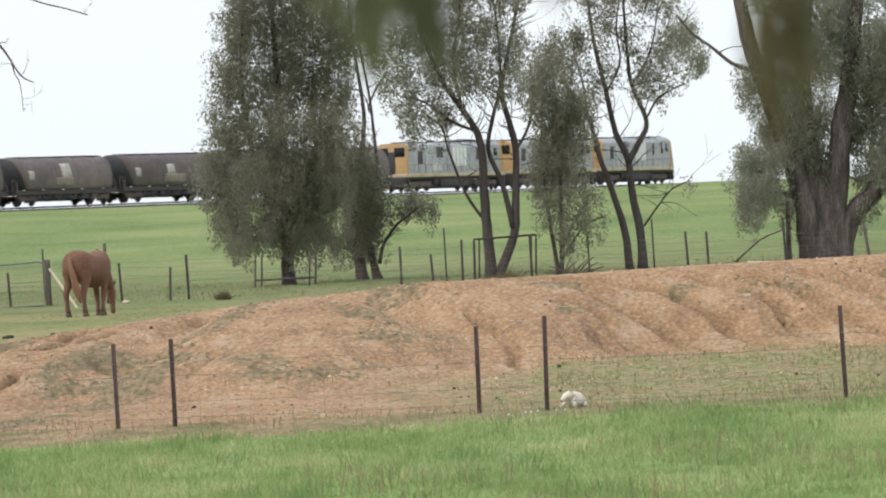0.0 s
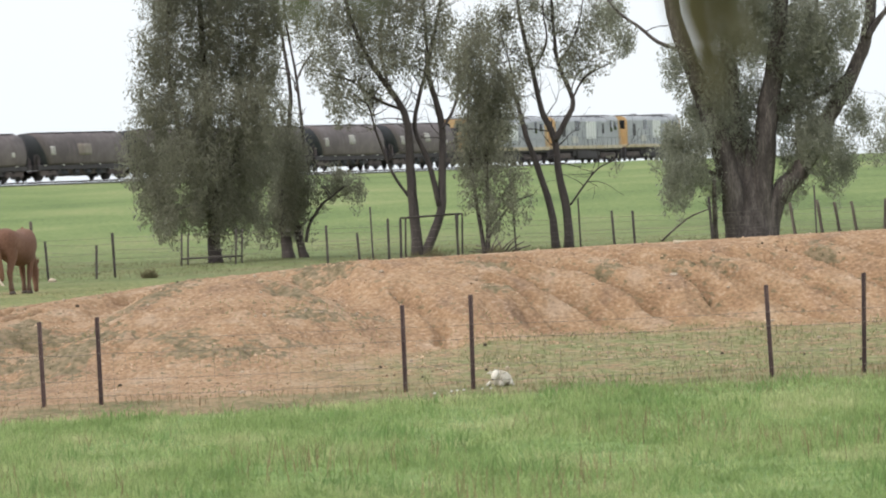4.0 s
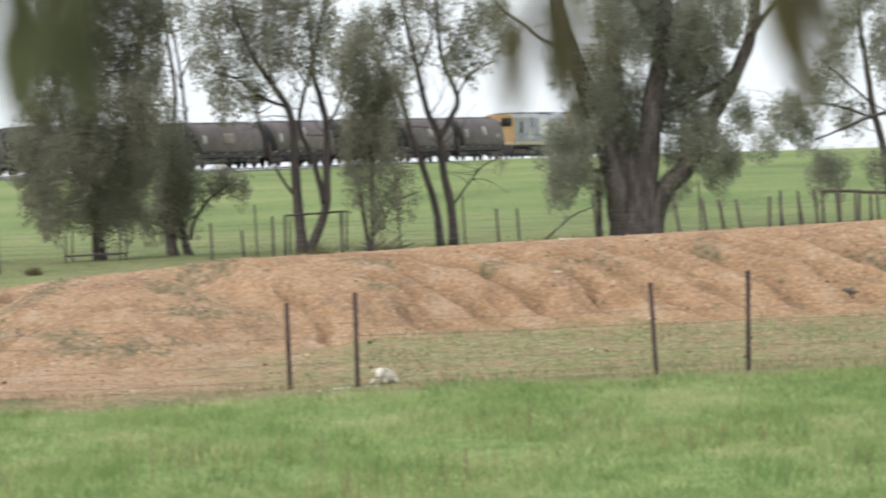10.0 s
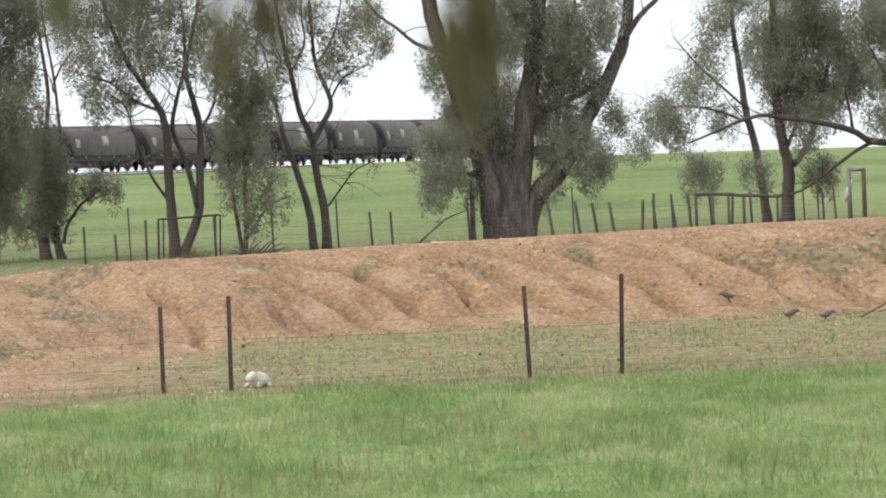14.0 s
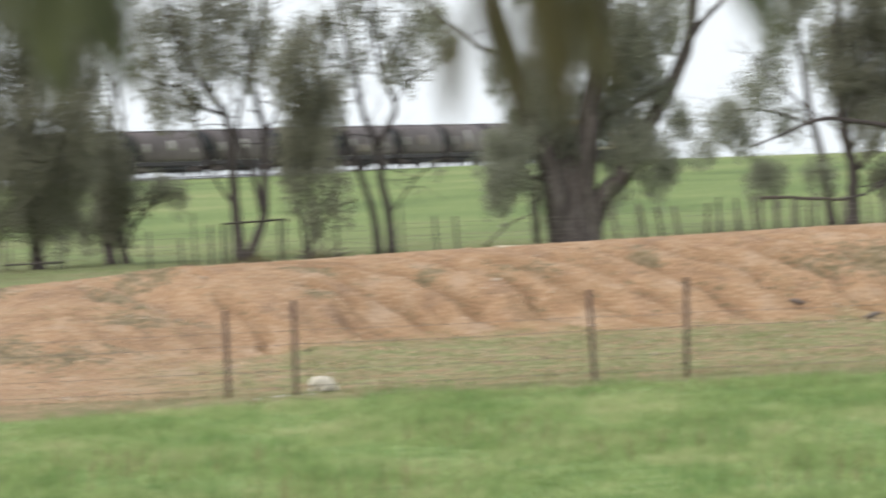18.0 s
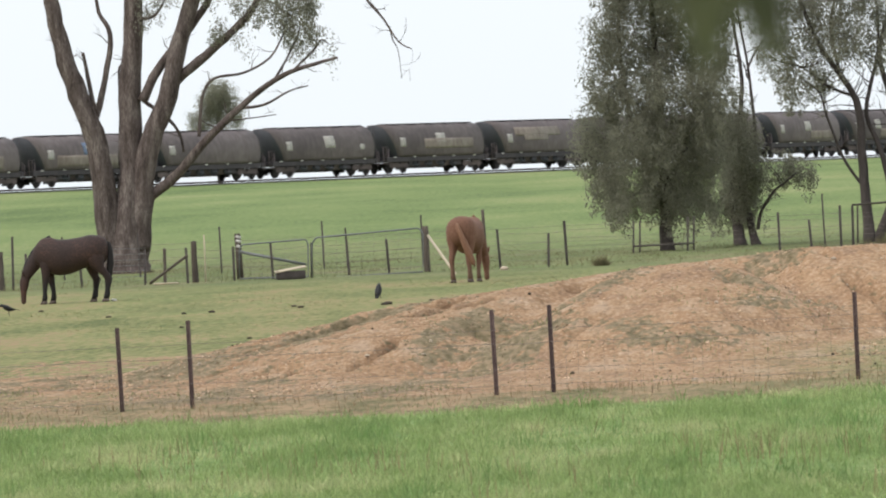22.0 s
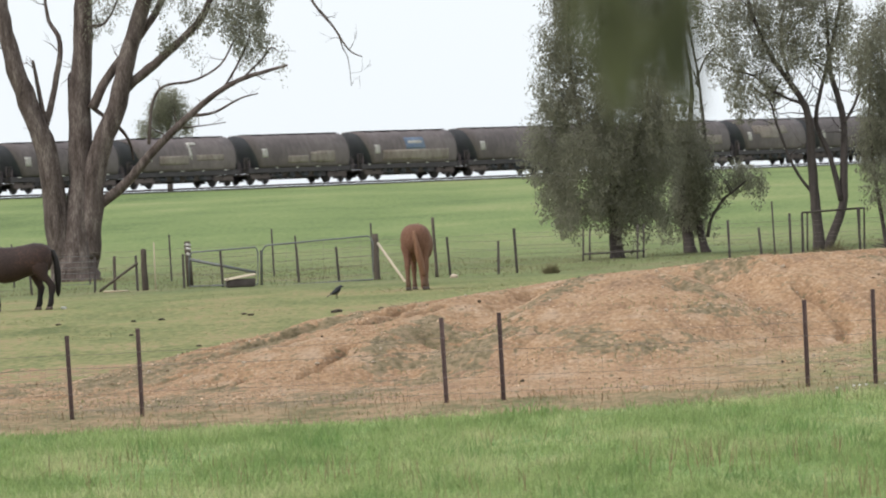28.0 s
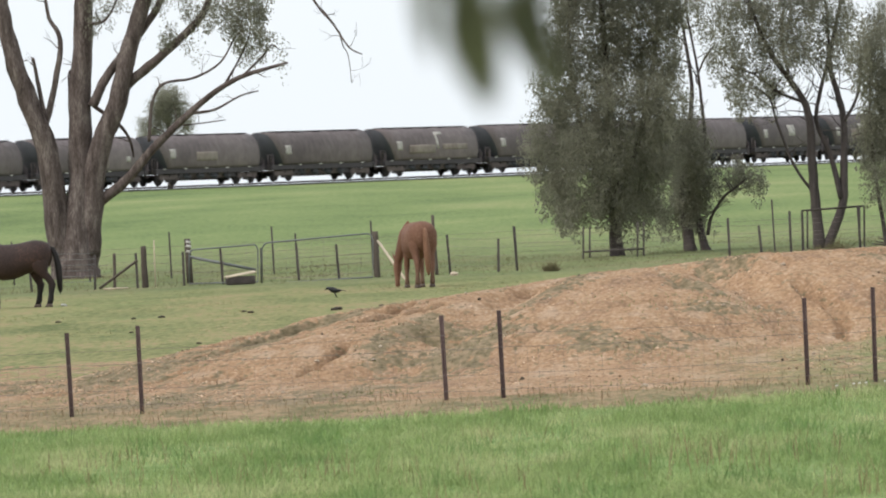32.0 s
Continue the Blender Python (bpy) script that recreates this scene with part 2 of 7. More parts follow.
def bare_earth():
    """Orange clay with pale gravelly patches, thin grass that has crept over it, and gully shade painted in."""
    m = bpy.data.materials.new("clay_bank")
    m.use_nodes = True
    n, l = m.node_tree.nodes, m.node_tree.links
    bsdf = n["Principled BSDF"]
    pos = n.new("ShaderNodeNewGeometry").outputs["Position"]

    def grain(scale, detail=6.0, stretch=(1, 0.4, 1.6), turn=0.0):
        mp = n.new("ShaderNodeMapping")
        mp.inputs["Scale"].default_value = stretch
        mp.inputs["Rotation"].default_value = (0, 0, radians(turn))
        l.new(pos, mp.inputs["Vector"])
        t = n.new("ShaderNodeTexNoise")
        t.inputs["Scale"].default_value, t.inputs["Detail"].default_value = scale, detail
        l.new(mp.outputs[0], t.inputs["Vector"])
        return t.outputs["Fac"]

    def ramp(fac, stops):
        r = n.new("ShaderNodeValToRGB")
        e = r.color_ramp.elements
        while len(e) < len(stops):
            e.new(0.5)
        for i, (p, c) in enumerate(stops):
            e[i].position, e[i].color = p, (*c, 1)
        l.new(fac, r.inputs["Fac"])
        return r.outputs["Color"]

    def mixed(fac, a, b):
        mx = n.new("ShaderNodeMix")
        mx.data_type = "RGBA"
        l.new(fac, mx.inputs["Factor"])
        l.new(a, mx.inputs["A"])
        l.new(b, mx.inputs["B"])
        return mx.outputs["Result"]

    clay = ramp(grain(1.6, 10.0), [(0.32, (0.26, 0.165, 0.105)), (0.44, (0.345, 0.21, 0.118)), (0.55, (0.385, 0.245, 0.14)), (0.68, (0.46, 0.33, 0.225))])
    speck = ramp(grain(15.0, 10.0), [(0.35, (0.12, 0.08, 0.055)), (0.46, (0.29, 0.185, 0.115)), (0.58, (0.41, 0.275, 0.175)), (0.70, (0.62, 0.48, 0.36))])
    half = n.new("ShaderNodeValue")
    half.outputs[0].default_value = 0.40
    c = mixed(half.outputs[0], clay, speck)
    # olive weed colour; its mask also lays it in gully bottoms as shade
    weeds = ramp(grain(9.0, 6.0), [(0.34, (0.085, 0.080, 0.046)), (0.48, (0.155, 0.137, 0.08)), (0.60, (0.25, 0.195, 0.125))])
    # wash streaks plus painted relief shade scale the clay's brightness
    relief_tone = n.new("ShaderNodeAttribute")
    relief_tone.attribute_name = "wash_and_shade"
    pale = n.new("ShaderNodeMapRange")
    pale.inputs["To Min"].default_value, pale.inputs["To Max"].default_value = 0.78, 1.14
    l.new(relief_tone.outputs["Fac"], pale.inputs["Value"])
    shaded_clay = n.new("ShaderNodeHueSaturation")
    l.new(pale.outputs[0], shaded_clay.inputs["Value"])
    l.new(c, shaded_clay.inputs["Color"])
    c = shaded_clay.outputs["Color"]
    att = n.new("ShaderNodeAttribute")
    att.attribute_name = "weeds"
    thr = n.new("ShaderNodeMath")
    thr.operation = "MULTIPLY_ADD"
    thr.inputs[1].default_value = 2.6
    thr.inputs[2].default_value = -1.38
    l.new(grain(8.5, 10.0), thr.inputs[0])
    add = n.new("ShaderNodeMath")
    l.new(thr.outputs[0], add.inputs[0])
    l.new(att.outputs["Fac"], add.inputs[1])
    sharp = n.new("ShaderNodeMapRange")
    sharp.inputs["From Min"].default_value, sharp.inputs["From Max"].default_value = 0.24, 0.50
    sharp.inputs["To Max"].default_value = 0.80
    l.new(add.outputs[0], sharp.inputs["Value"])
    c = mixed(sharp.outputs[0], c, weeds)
    turf = n.new("ShaderNodeAttribute")
    turf.attribute_name = "turf"
    bare = n.new("ShaderNodeMath")
    bare.operation = "MULTIPLY_ADD"
    bare.use_clamp = True
    bare.inputs[1].default_value, bare.inputs[2].default_value = 3.0, -0.85
    l.new(grain(2.6, 8.0), bare.inputs[0])
    cover = n.new("ShaderNodeMath")
    cover.operation = "MULTIPLY"
    l.new(bare.outputs[0], cover.inputs[0])
    l.new(turf.outputs["Fac"], cover.inputs[1])
    c = mixed(cover.outputs[0], c, ramp(grain(7.0, 8.0), [(0.36, (0.135, 0.155, 0.06)), (0.48, (0.20, 0.212, 0.09)), (0.62, (0.29, 0.262, 0.14))]))
    l.new(c, bsdf.inputs["Base Color"])
    bsdf.inputs["Roughness"].default_value = 0.95
    bsdf.inputs["Specular IOR Level"].default_value = 0.1
    b = n.new("ShaderNodeBump")
    b.inputs["Strength"].default_value, b.inputs["Distance"].default_value = 0.6, 0.05
    l.new(grain(10.0, 10.0), b.inputs["Height"])
    l.new(b.outputs[0], bsdf.inputs["Normal"])
    return m


M_GROUND, M_CLAY = banded_ground(), bare_earth()
M_BLADE = material("grass_blade", [(0.175, 0.255, 0.085), (0.305, 0.38, 0.152), (0.49, 0.485, 0.255)], 0.5, 2.6, 0.75, 0, island=0.30, where="World", thin=0.35, stretch=(1, 0.3, 1), spread=0.14)
M_TUFT = material("dark_tuft", [(0.13, 0.215, 0.065), (0.20, 0.30, 0.105), (0.30, 0.37, 0.16)], 0.5, 2.6, 0.75, 0, island=0.3, where="World", thin=0.35)
M_STRAW = material("dry_stalk", [(0.20, 0.14, 0.08), (0.34, 0.25, 0.15)], 1.0, 5.0, 0.9, 0, island=0.3, where="World", thin=0.2)
M_RUST = material("rusty_steel", [(0.05, 0.035, 0.034), (0.09, 0.06, 0.055), (0.13, 0.088, 0.078)], 3.0, 40.0, 0.8, 0.3, 0.2, vary=0.25)
# greyer copy of rusty_steel, toned for distance haze on far posts and guards
M_STEEL = material("far_grey_steel", [(0.045, 0.037, 0.034), (0.075, 0.062, 0.057), (0.12, 0.10, 0.092)], 3.0, 40.0, 0.8, 0.2, 0.2, vary=0.2)
M_WIRE = material("wire", [(0.15, 0.125, 0.105), (0.27, 0.235, 0.20)], 2.0, 30.0, 0.7, 0, 0.3)
M_GALV = material("galvanised_pipe", [(0.115, 0.12, 0.118), (0.21, 0.22, 0.215)], 2.0, 30.0, 0.5, 0.1, 0.4)
M_TIMBER = material("weathered_timber", [(0.055, 0.043, 0.036), (0.105, 0.083, 0.068), (0.18, 0.148, 0.12)], 3.0, 25.0, 0.9, 0.5, vary=0.2, stretch=(6, 6, 0.6))
M_PALE = material("pale_timber", [(0.42, 0.34, 0.24), (0.58, 0.49, 0.37)], 3.0, 25.0, 0.9, 0.4, stretch=(6, 6, 0.6))
M_BARK = material("grey_bark", [(0.043, 0.031, 0.028), (0.085, 0.063, 0.056), (0.138, 0.108, 0.097), (0.23, 0.192, 0.172)], 1.3, 9.0, 0.92, 1.0, stretch=(4, 4, 0.8), where="World", spread=0.15)
M_BARK_PALE = material("pale_bark", [(0.055, 0.045, 0.042), (0.115, 0.094, 0.086), (0.24, 0.202, 0.182)], 1.3, 9.0, 0.92, 1.0, stretch=(4, 4, 0.7), where="World", spread=0.16)
M_BARK_DARK = material("dark_bark", [(0.045, 0.037, 0.036), (0.08, 0.065, 0.062), (0.13, 0.107, 0.10)], 1.5, 10.0, 0.92, 0.9, stretch=(5, 5, 0.8), where="World")
M_LEAF = material("gum_leaf", [(0.20, 0.196, 0.148), (0.272, 0.264, 0.20), (0.34, 0.33, 0.255)], 0.7, 3.0, 0.85, 0, island=0.14, where="World", tone=0.12, thin=0.55)
M_LEAF_PALE = material("pale_gum_leaf", [(0.26, 0.262, 0.205), (0.33, 0.332, 0.26), (0.41, 0.412, 0.325)], 0.7, 3.0, 0.85, 0, island=0.14, where="World", tone=0.12, thin=0.55)
M_LEAF_NEAR = material("near_leaf", [(0.075, 0.08, 0.044), (0.115, 0.118, 0.062), (0.17, 0.16, 0.085)], 8.0, 60.0, 0.6, 0.1, vary=0.25, thin=0.5)
M_LEAF_OLD = material("old_near_leaf", [(0.085, 0.075, 0.04), (0.135, 0.112, 0.056), (0.21, 0.16, 0.082)], 8.0, 60.0, 0.6, 0.1, vary=0.3, thin=0.5)
M_MARK = material("white_marking", [(0.45, 0.42, 0.38), (0.75, 0.72, 0.68)], 2.0, 8.0, 0.8, 0)
M_STONE = material("pale_stone", [(0.32, 0.25, 0.18), (0.56, 0.46, 0.36)], 8.0, 50.0, 0.9, 0.5, vary=0.2)
M_DUNG = material("dark_clod", [(0.03, 0.025, 0.018), (0.09, 0.07, 0.05)], 8.0, 50.0, 0.95, 0.5, vary=0.2)

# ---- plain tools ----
F = 14959.6      # pixels of the camera's first view: 1 unit is 1/14959.6 of the distance
LEAN = radians(2.5)
EYE = 2.16


def spot(u, v, d):
    """The place at distance d behind pixel (u, v) of the camera's first view, whose level leans by LEAN; things placed
    by it fit that view.
    """
    a, b = (u - 784) / F, (441 - v) / F
    return Vector((d * (a * math.cos(LEAN) + b * math.sin(LEAN)), d, EYE + d * (b * math.cos(LEAN) - a * math.sin(LEAN))))


def smooth(a, b, t):
    t = min(1.0, max(0.0, (t - a) / (b - a)))
    return t * t * (3 - 2 * t)


def lerp_table(table, q):
    for (a, p), (b, r) in zip(table, table[1:]):
        if q <= b:
            return p + (r - p) * max(0.0, (q - a) / (b - a))
    return table[-1][1]


def mesh_of(name, bm, mats, flat=False):
    me = bpy.data.meshes.new(name)
    bm.to_mesh(me)
    bm.free()
    for m in mats if isinstance(mats, (list, tuple)) else (mats,):
        me.materials.append(m)
    if not flat:
        for p in me.polygons:
            p.use_smooth = True
    return me


def part(name, bm, mat, parent, label="", flat=False):
    ob = new(name, mesh_of(name, bm, mat, flat))
    ob.parent = parent
    if label:
        ob["label"] = label
    return ob


def empty(name, loc, label, category, group="", rz=0.0):
    ob = new(name)
    ob.matrix_basis = pose(*loc, 0, 0, rz)
    return tagged(ob, label, category, group)


def box(bm, cx, cy, cz, sx, sy, sz, bev=0.0, rot=None):
    r = bmesh.ops.create_cube(bm, size=1.0)
    m = Matrix.Translation((cx, cy, cz)) @ (rot.to_4x4() if rot else Matrix.Identity(4)) @ Matrix.Diagonal((sx, sy, sz, 1))
    bmesh.ops.transform(bm, matrix=m, verts=r["verts"])
    if bev:
        es = {e for v in r["verts"] for e in v.link_edges}
        bmesh.ops.bevel(bm, geom=list(es), offset=bev, segments=2, profile=0.5, affect="EDGES")
    return bm


def tube(bm, pts, radii, sides=8, wob=0.0, cap=True, seed=0):
    """A tapered round limb through pts."""
    rnd = random.Random(seed)
    pts = [Vector(p) for p in pts]
    rings = []
    ref = Vector((0.31, 0.9, 0.13))
    for i, p in enumerate(pts):
        t = (pts[min(i + 1, len(pts) - 1)] - pts[max(i - 1, 0)]).normalized()
        a = t.cross(ref)
        if a.length < 1e-3:
            a = t.cross(Vector((1, 0, 0)))
        a.normalize()
        b = t.cross(a)
        ring = []
        for k in range(sides):
            an = 2 * math.pi * k / sides
            r = radii[i] * (1 + wob * (rnd.random() - 0.5) * 2)
            ring.append(bm.verts.new(p + (a * math.cos(an) + b * math.sin(an)) * r))
        rings.append(ring)
    for r0, r1 in zip(rings, rings[1:]):
        for k in range(sides):
            bm.faces.new((r0[k], r0[(k + 1) % sides], r1[(k + 1) % sides], r1[k]))
    if cap:
        bm.faces.new(rings[0][::-1])
        bm.faces.new(rings[-1])
    return bm


def refine(pts, radii, n=3, wob=0.0, seed=0):
    """Smooths a coarse limb by Catmull-Rom and adds small kinks."""
    rnd = random.Random(seed)
    P = [Vector(p) for p in pts]
    op, orad = [], []
    for i in range(len(P) - 1):
        p0, p1, p2, p3 = P[max(i - 1, 0)], P[i], P[i + 1], P[min(i + 2, len(P) - 1)]
        for k in range(n):
            t = k / n
            q = 0.5 * ((2 * p1) + (p2 - p0) * t + (2 * p0 - 5 * p1 + 4 * p2 - p3) * t * t + (3 * p1 - p0 - 3 * p2 + p3) * t ** 3)
            r = radii[i] + (radii[i + 1] - radii[i]) * t
            if k:
                q += Vector((rnd.uniform(-1, 1), rnd.uniform(-1, 1), rnd.uniform(-1, 1))) * wob * r
            op.append(q)
            orad.append(r)
    op.append(P[-1])
    orad.append(radii[-1])
    return op, orad


def from_arrays(name, verts, faces, mat, smooth_it=False):
    me = bpy.data.meshes.new(name)
    me.from_pydata(verts, [], faces)
    for m in mat if isinstance(mat, (list, tuple)) else (mat,):
        me.materials.append(m)
    if smooth_it:
        me.polygons.foreach_set("use_smooth", [True] * len(me.polygons))
    me.update()
    return me


# ---- the railway line: straight, then a long left-hand curve ----
def rail_line():
    pts, x, y, s = [], -36.2 - 0.5705 * 260, 668.9 - 0.8213 * 260, -260.0
    while s < 460:
        turn = 55.22 + max(0.0, min(s - 2.3, 258.0)) * 0.125
        pts.append((s, x, y, EYE + 4.78 + 0.003 * s, turn))
        x += 0.5 * math.cos(radians(turn))
        y += 0.5 * math.sin(radians(turn))
        s += 0.5
    return pts


RAIL = rail_line()


def on_rail(s):
    i = min(len(RAIL) - 2, max(0, int((s - RAIL[0][0]) / 0.5)))
    a, b = RAIL[i], RAIL[i + 1]
    k = (s - a[0]) / 0.5
    return [a[j] + (b[j] - a[j]) * k for j in range(1, 5)]


CREST = [(p[1], p[2], p[3]) for p in RAIL[::6]]


def crest_at(x):
    """Distance and height of the field's skyline, which the line follows until it drops behind it."""
    y = lerp_table([(-2600.0, CREST[0][1] - 300)] + [(c[0], c[1]) for c in CREST if c[1] < 745] + [(2600.0, 745.0)], x)
    z = lerp_table([(-2600.0, 6.2)] + [(c[0], c[2] - 0.28) for c in CREST if c[1] < 745] + [(23.0, 7.12), (69.0, 6.62), (2600.0, 3.0)], x)
    return y, z


def ground_z(x, y):
    base = lerp_table([(-400, 0), (0, 0.0), (60, -0.08), (96, -0.06), (112, 0.0), (126, 0.10), (160, 0.55), (195, 0.96), (225, 1.14), (246, 1.36)], y)
    if y > 246:
        cy, cz = crest_at(x)
        if y < cy:
            k = (y - 246) / (cy - 246)
            base = 1.36 + (cz - 1.36) * (0.9 * k + 0.1 * k * k)
        else:
            base = cz - 0.035 * (y - cy) if y < cy + 400 else cz - 14.0
    return base


# where weeds have taken hold on the bank: along it, height on it, half length, half height, slant
WEED_PATCHES = [(421, 0.83, 48, 0.13, 420), (336, 0.50, 26, 0.10, 300), (230, 0.70, 70, 0.05, 300), (651, 0.77, 32, 0.13, -450), (676, 0.50, 55, 0.09, -400),
                (470, 0.36, 60, 0.09, -100), (671, 0.95, 35, 0.03, 0), (731, 0.92, 28, 0.035, 0), (781, 0.58, 38, 0.08, -200), (981, 0.86, 48, 0.06, -300), (1000, 0.62, 34, 0.05, -200),
                (1190, 0.72, 28, 0.06, -200), (1350, 0.74, 60, 0.05, -300), (1570, 0.82, 28, 0.06, -200), (1980, 0.62, 150, 0.14, -300), (2150, 0.80, 110, 0.10, -200), (-330, 0.5, 110, 0.3, 0), (560, 0.22, 120, 0.08, 0)]
# how far the gullies run sideways for each metre down the face, at places along the crest
FAN = [(-13.5, -0.50), (-5.5, -0.45), (-3.6, -0.20), (-2.6, -0.02), (-1.9, 0.26), (-0.6, 0.55), (16.0, 0.62)]


# the larger gullies: place on the crest, half width, depth
GULLIES = [(-0.35, 0.20, 0.22), (0.5, 0.26, 0.34), (1.5, 0.22, 0.26), (2.6, 0.28, 0.36), (3.35, 0.24, 0.34), (4.3, 0.20, 0.24), (5.35, 0.30, 0.38), (6.25, 0.22, 0.28), (7.2, 0.28, 0.32), (8.3, 0.22, 0.24), (9.4, 0.28, 0.30), (10.5, 0.24, 0.24),
           (-5.4, 0.24, 0.10), (-6.6, 0.28, 0.12), (-8.0, 0.26, 0.10)]


def gully_line(x, down):
    """The place on the crest from which the gully through (x, down metres before the crest) runs."""
    at = [(q + f * down, q) for q, f in FAN]
    if x <= at[0][0]:
        return at[0][1] + x - at[0][0]
    if x >= at[-1][0]:
        return at[-1][1] + x - at[-1][0]
    return lerp_table(at, x)


def ridged(p, width):
    """A line of hollows: 1 in the bottom, 0 on the spurs between."""
    return max(0.0, 1 - abs(noise.noise(p)) / width)


FOOT = [(-620, 122), (-200, 120.0), (300, 117.5), (560, 117.0), (800, 121.5), (1100, 125.6), (2300, 126.6)]


def turf_share(x, y):
    """How far grazed turf covers the gentle apron before the bank."""
    k = x / 132.0 * F + 784
    foot = lerp_table(FOOT, k)
    ragged = 2.2 * noise.noise((x * 0.6, y * 0.2, 14.0)) + 1.6 * noise.noise((x * 1.3, y * 0.8, 73.0))
    return smooth(560, 1000, k) * (1 - smooth(foot - 3.4, foot + 1.4, y + ragged))


def mound_z(x, y):
    """Height of the clay bank above the ground sheet, with its gullies."""
    k = x / 132.0 * F + 784
    top = lerp_table([(-620, 0.0), (-480, 0.10), (-180, 0.66), (120, 1.10), (400, 1.40), (720, 1.62), (1200, 1.73), (1560, 1.78), (1893, 1.84), (2600, 1.86), (3400, 0.5)], k)
    foot = lerp_table(FOOT, k)
    sill = lerp_table([(-620, 0.0), (-200, 0.12), (300, 0.22), (560, 0.24), (800, 0.40), (1100, 0.50), (2300, 0.52)], k)
    toe, crest, back = 111.6, 132.0, 141.0
    if y <= toe or y >= back:
        return -0.12, 0.0, 0.5
    g = ground_z(x, y)
    sill = min(sill, 0.6 * top)
    low = sill * smooth(toe, foot + 3.0, y) ** 0.85
    up = 0.0
    if y < crest:
        s = max(0.0, (y - foot) / (crest - foot))
        up = smooth(0.0, 0.30, s) * (1 - (1 - s) ** 1.55)
    else:
        up = smooth(0, 1, 1 - (y - crest) / (back - crest))
        low = sill * up
    z = max(g, low + max(0.0, top - low) * up)
    h = max(0.0, z - 0.05) / max(0.2, top)
    # gullies run down the face and fan out from the dome in the bank
    face = max(0.0, min(1.0, (y - foot + 1.0) / 2.4)) * max(0.0, min(1.0, (crest - 0.15 - y) / 2.2))
    down = max(0.0, crest - y)
    q = gully_line(x + 0.22 * noise.noise((x * 0.9, y * 0.7, 20.0)) + 0.09 * noise.noise((x * 2.6, y * 2.0, 30.0)), down)
    dome = math.exp(-((q + 2.55) / 0.62) ** 2)
    deep = 0.0
    for q0, w, d in GULLIES:
        if abs(q - q0) < w:
            deep = max(deep, d * (1 - abs(q - q0) / w))
    deep *= 0.55 + 0.75 * smooth(-0.3, 0.35, noise.noise((x * 0.5, y * 0.7, 71.0)))
    fine = ridged((q * 2.1, down * 0.16, 9.7), 0.15) * smooth(-0.25, 0.3, noise.noise((x * 0.8, y * 0.6, 72.0)))
    runnel = ridged((q * 4.6 + 0.4 * down, down * 0.5, 50.0), 0.20)
    swell = noise.noise((q * 0.6, y * 0.2, 14.0))
    clods = noise.noise((x * 6.0, y * 2.2, 1.0)) + 0.6 * noise.noise((x * 11.0, y * 4.2, 2.0))
    lumps = max(0.0, noise.noise((x * 2.4, y * 0.8, 17.0)))
    worn = 1 - 0.75 * dome
    tall = min(1.0, top / 1.2 + 0.2)
    z += face * tall * (0.10 + 0.09 * swell - 1.25 * deep - 0.26 * (1 - 0.45 * dome) * fine - 0.03 * runnel + 0.05 * lumps)
    # two washed-out hollows flank the dome
    for q0, w in ((-3.40, 0.34), (-1.75, 0.28)):
        z -= 0.32 * face * tall * math.exp(-((q - q0) / w) ** 2)
    z += (0.3 + 0.7 * face) * (0.024 + 0.012 * smooth(200, 700, k)) * clods
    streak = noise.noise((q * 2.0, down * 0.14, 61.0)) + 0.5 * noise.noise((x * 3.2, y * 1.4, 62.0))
    # the deep and fine terms put gully shade into the weed colour
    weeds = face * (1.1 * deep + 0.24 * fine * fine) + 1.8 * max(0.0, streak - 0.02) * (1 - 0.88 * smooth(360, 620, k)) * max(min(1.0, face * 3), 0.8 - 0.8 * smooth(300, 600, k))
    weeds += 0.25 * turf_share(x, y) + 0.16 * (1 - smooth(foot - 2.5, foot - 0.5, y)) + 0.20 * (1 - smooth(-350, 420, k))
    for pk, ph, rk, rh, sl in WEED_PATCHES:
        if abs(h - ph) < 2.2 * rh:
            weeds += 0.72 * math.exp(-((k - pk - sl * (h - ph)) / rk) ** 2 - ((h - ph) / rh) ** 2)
    # gullies darker, swells and clods paler: relief shade painted in with the streaks
    wash_and_shade = 0.5 + 0.22 * streak + 0.10 * clods - 0.30 * fine * face - 0.8 * deep * face + 0.2 * swell
    return z, weeds, min(1.0, max(0.0, wash_and_shade))


def surface(x, y):
    return max(ground_z(x, y), mound_z(x, y)[0] if 111.7 < y < 141 else -9)


def build_ground():
    xs = [-2600, -1500, -800, -450, -300, -220] + [-160 + 4 * i for i in range(81)] + [220, 300, 450, 800, 1500, 2600]
    ys = [-400, -150, -60, 0, 30, 50] + [60 + 2 * i for i in range(96)] + [256 + 8 * i for i in range(62)] + [760, 790, 840, 900, 1000, 1150, 1400, 1900, 2600]
    verts = [(x, y, ground_z(x, y)) for y in ys for x in xs]
    w = len(xs)
    faces = [(j * w + i, j * w + i + 1, (j + 1) * w + i + 1, (j + 1) * w + i) for j in range(len(ys) - 1) for i in range(w - 1)]
    ob = new("ground", from_arrays("ground", verts, faces, M_GROUND, True))
    tagged(ob, "green pasture rising gently to the railway on the skyline", "ground", kind="structure")


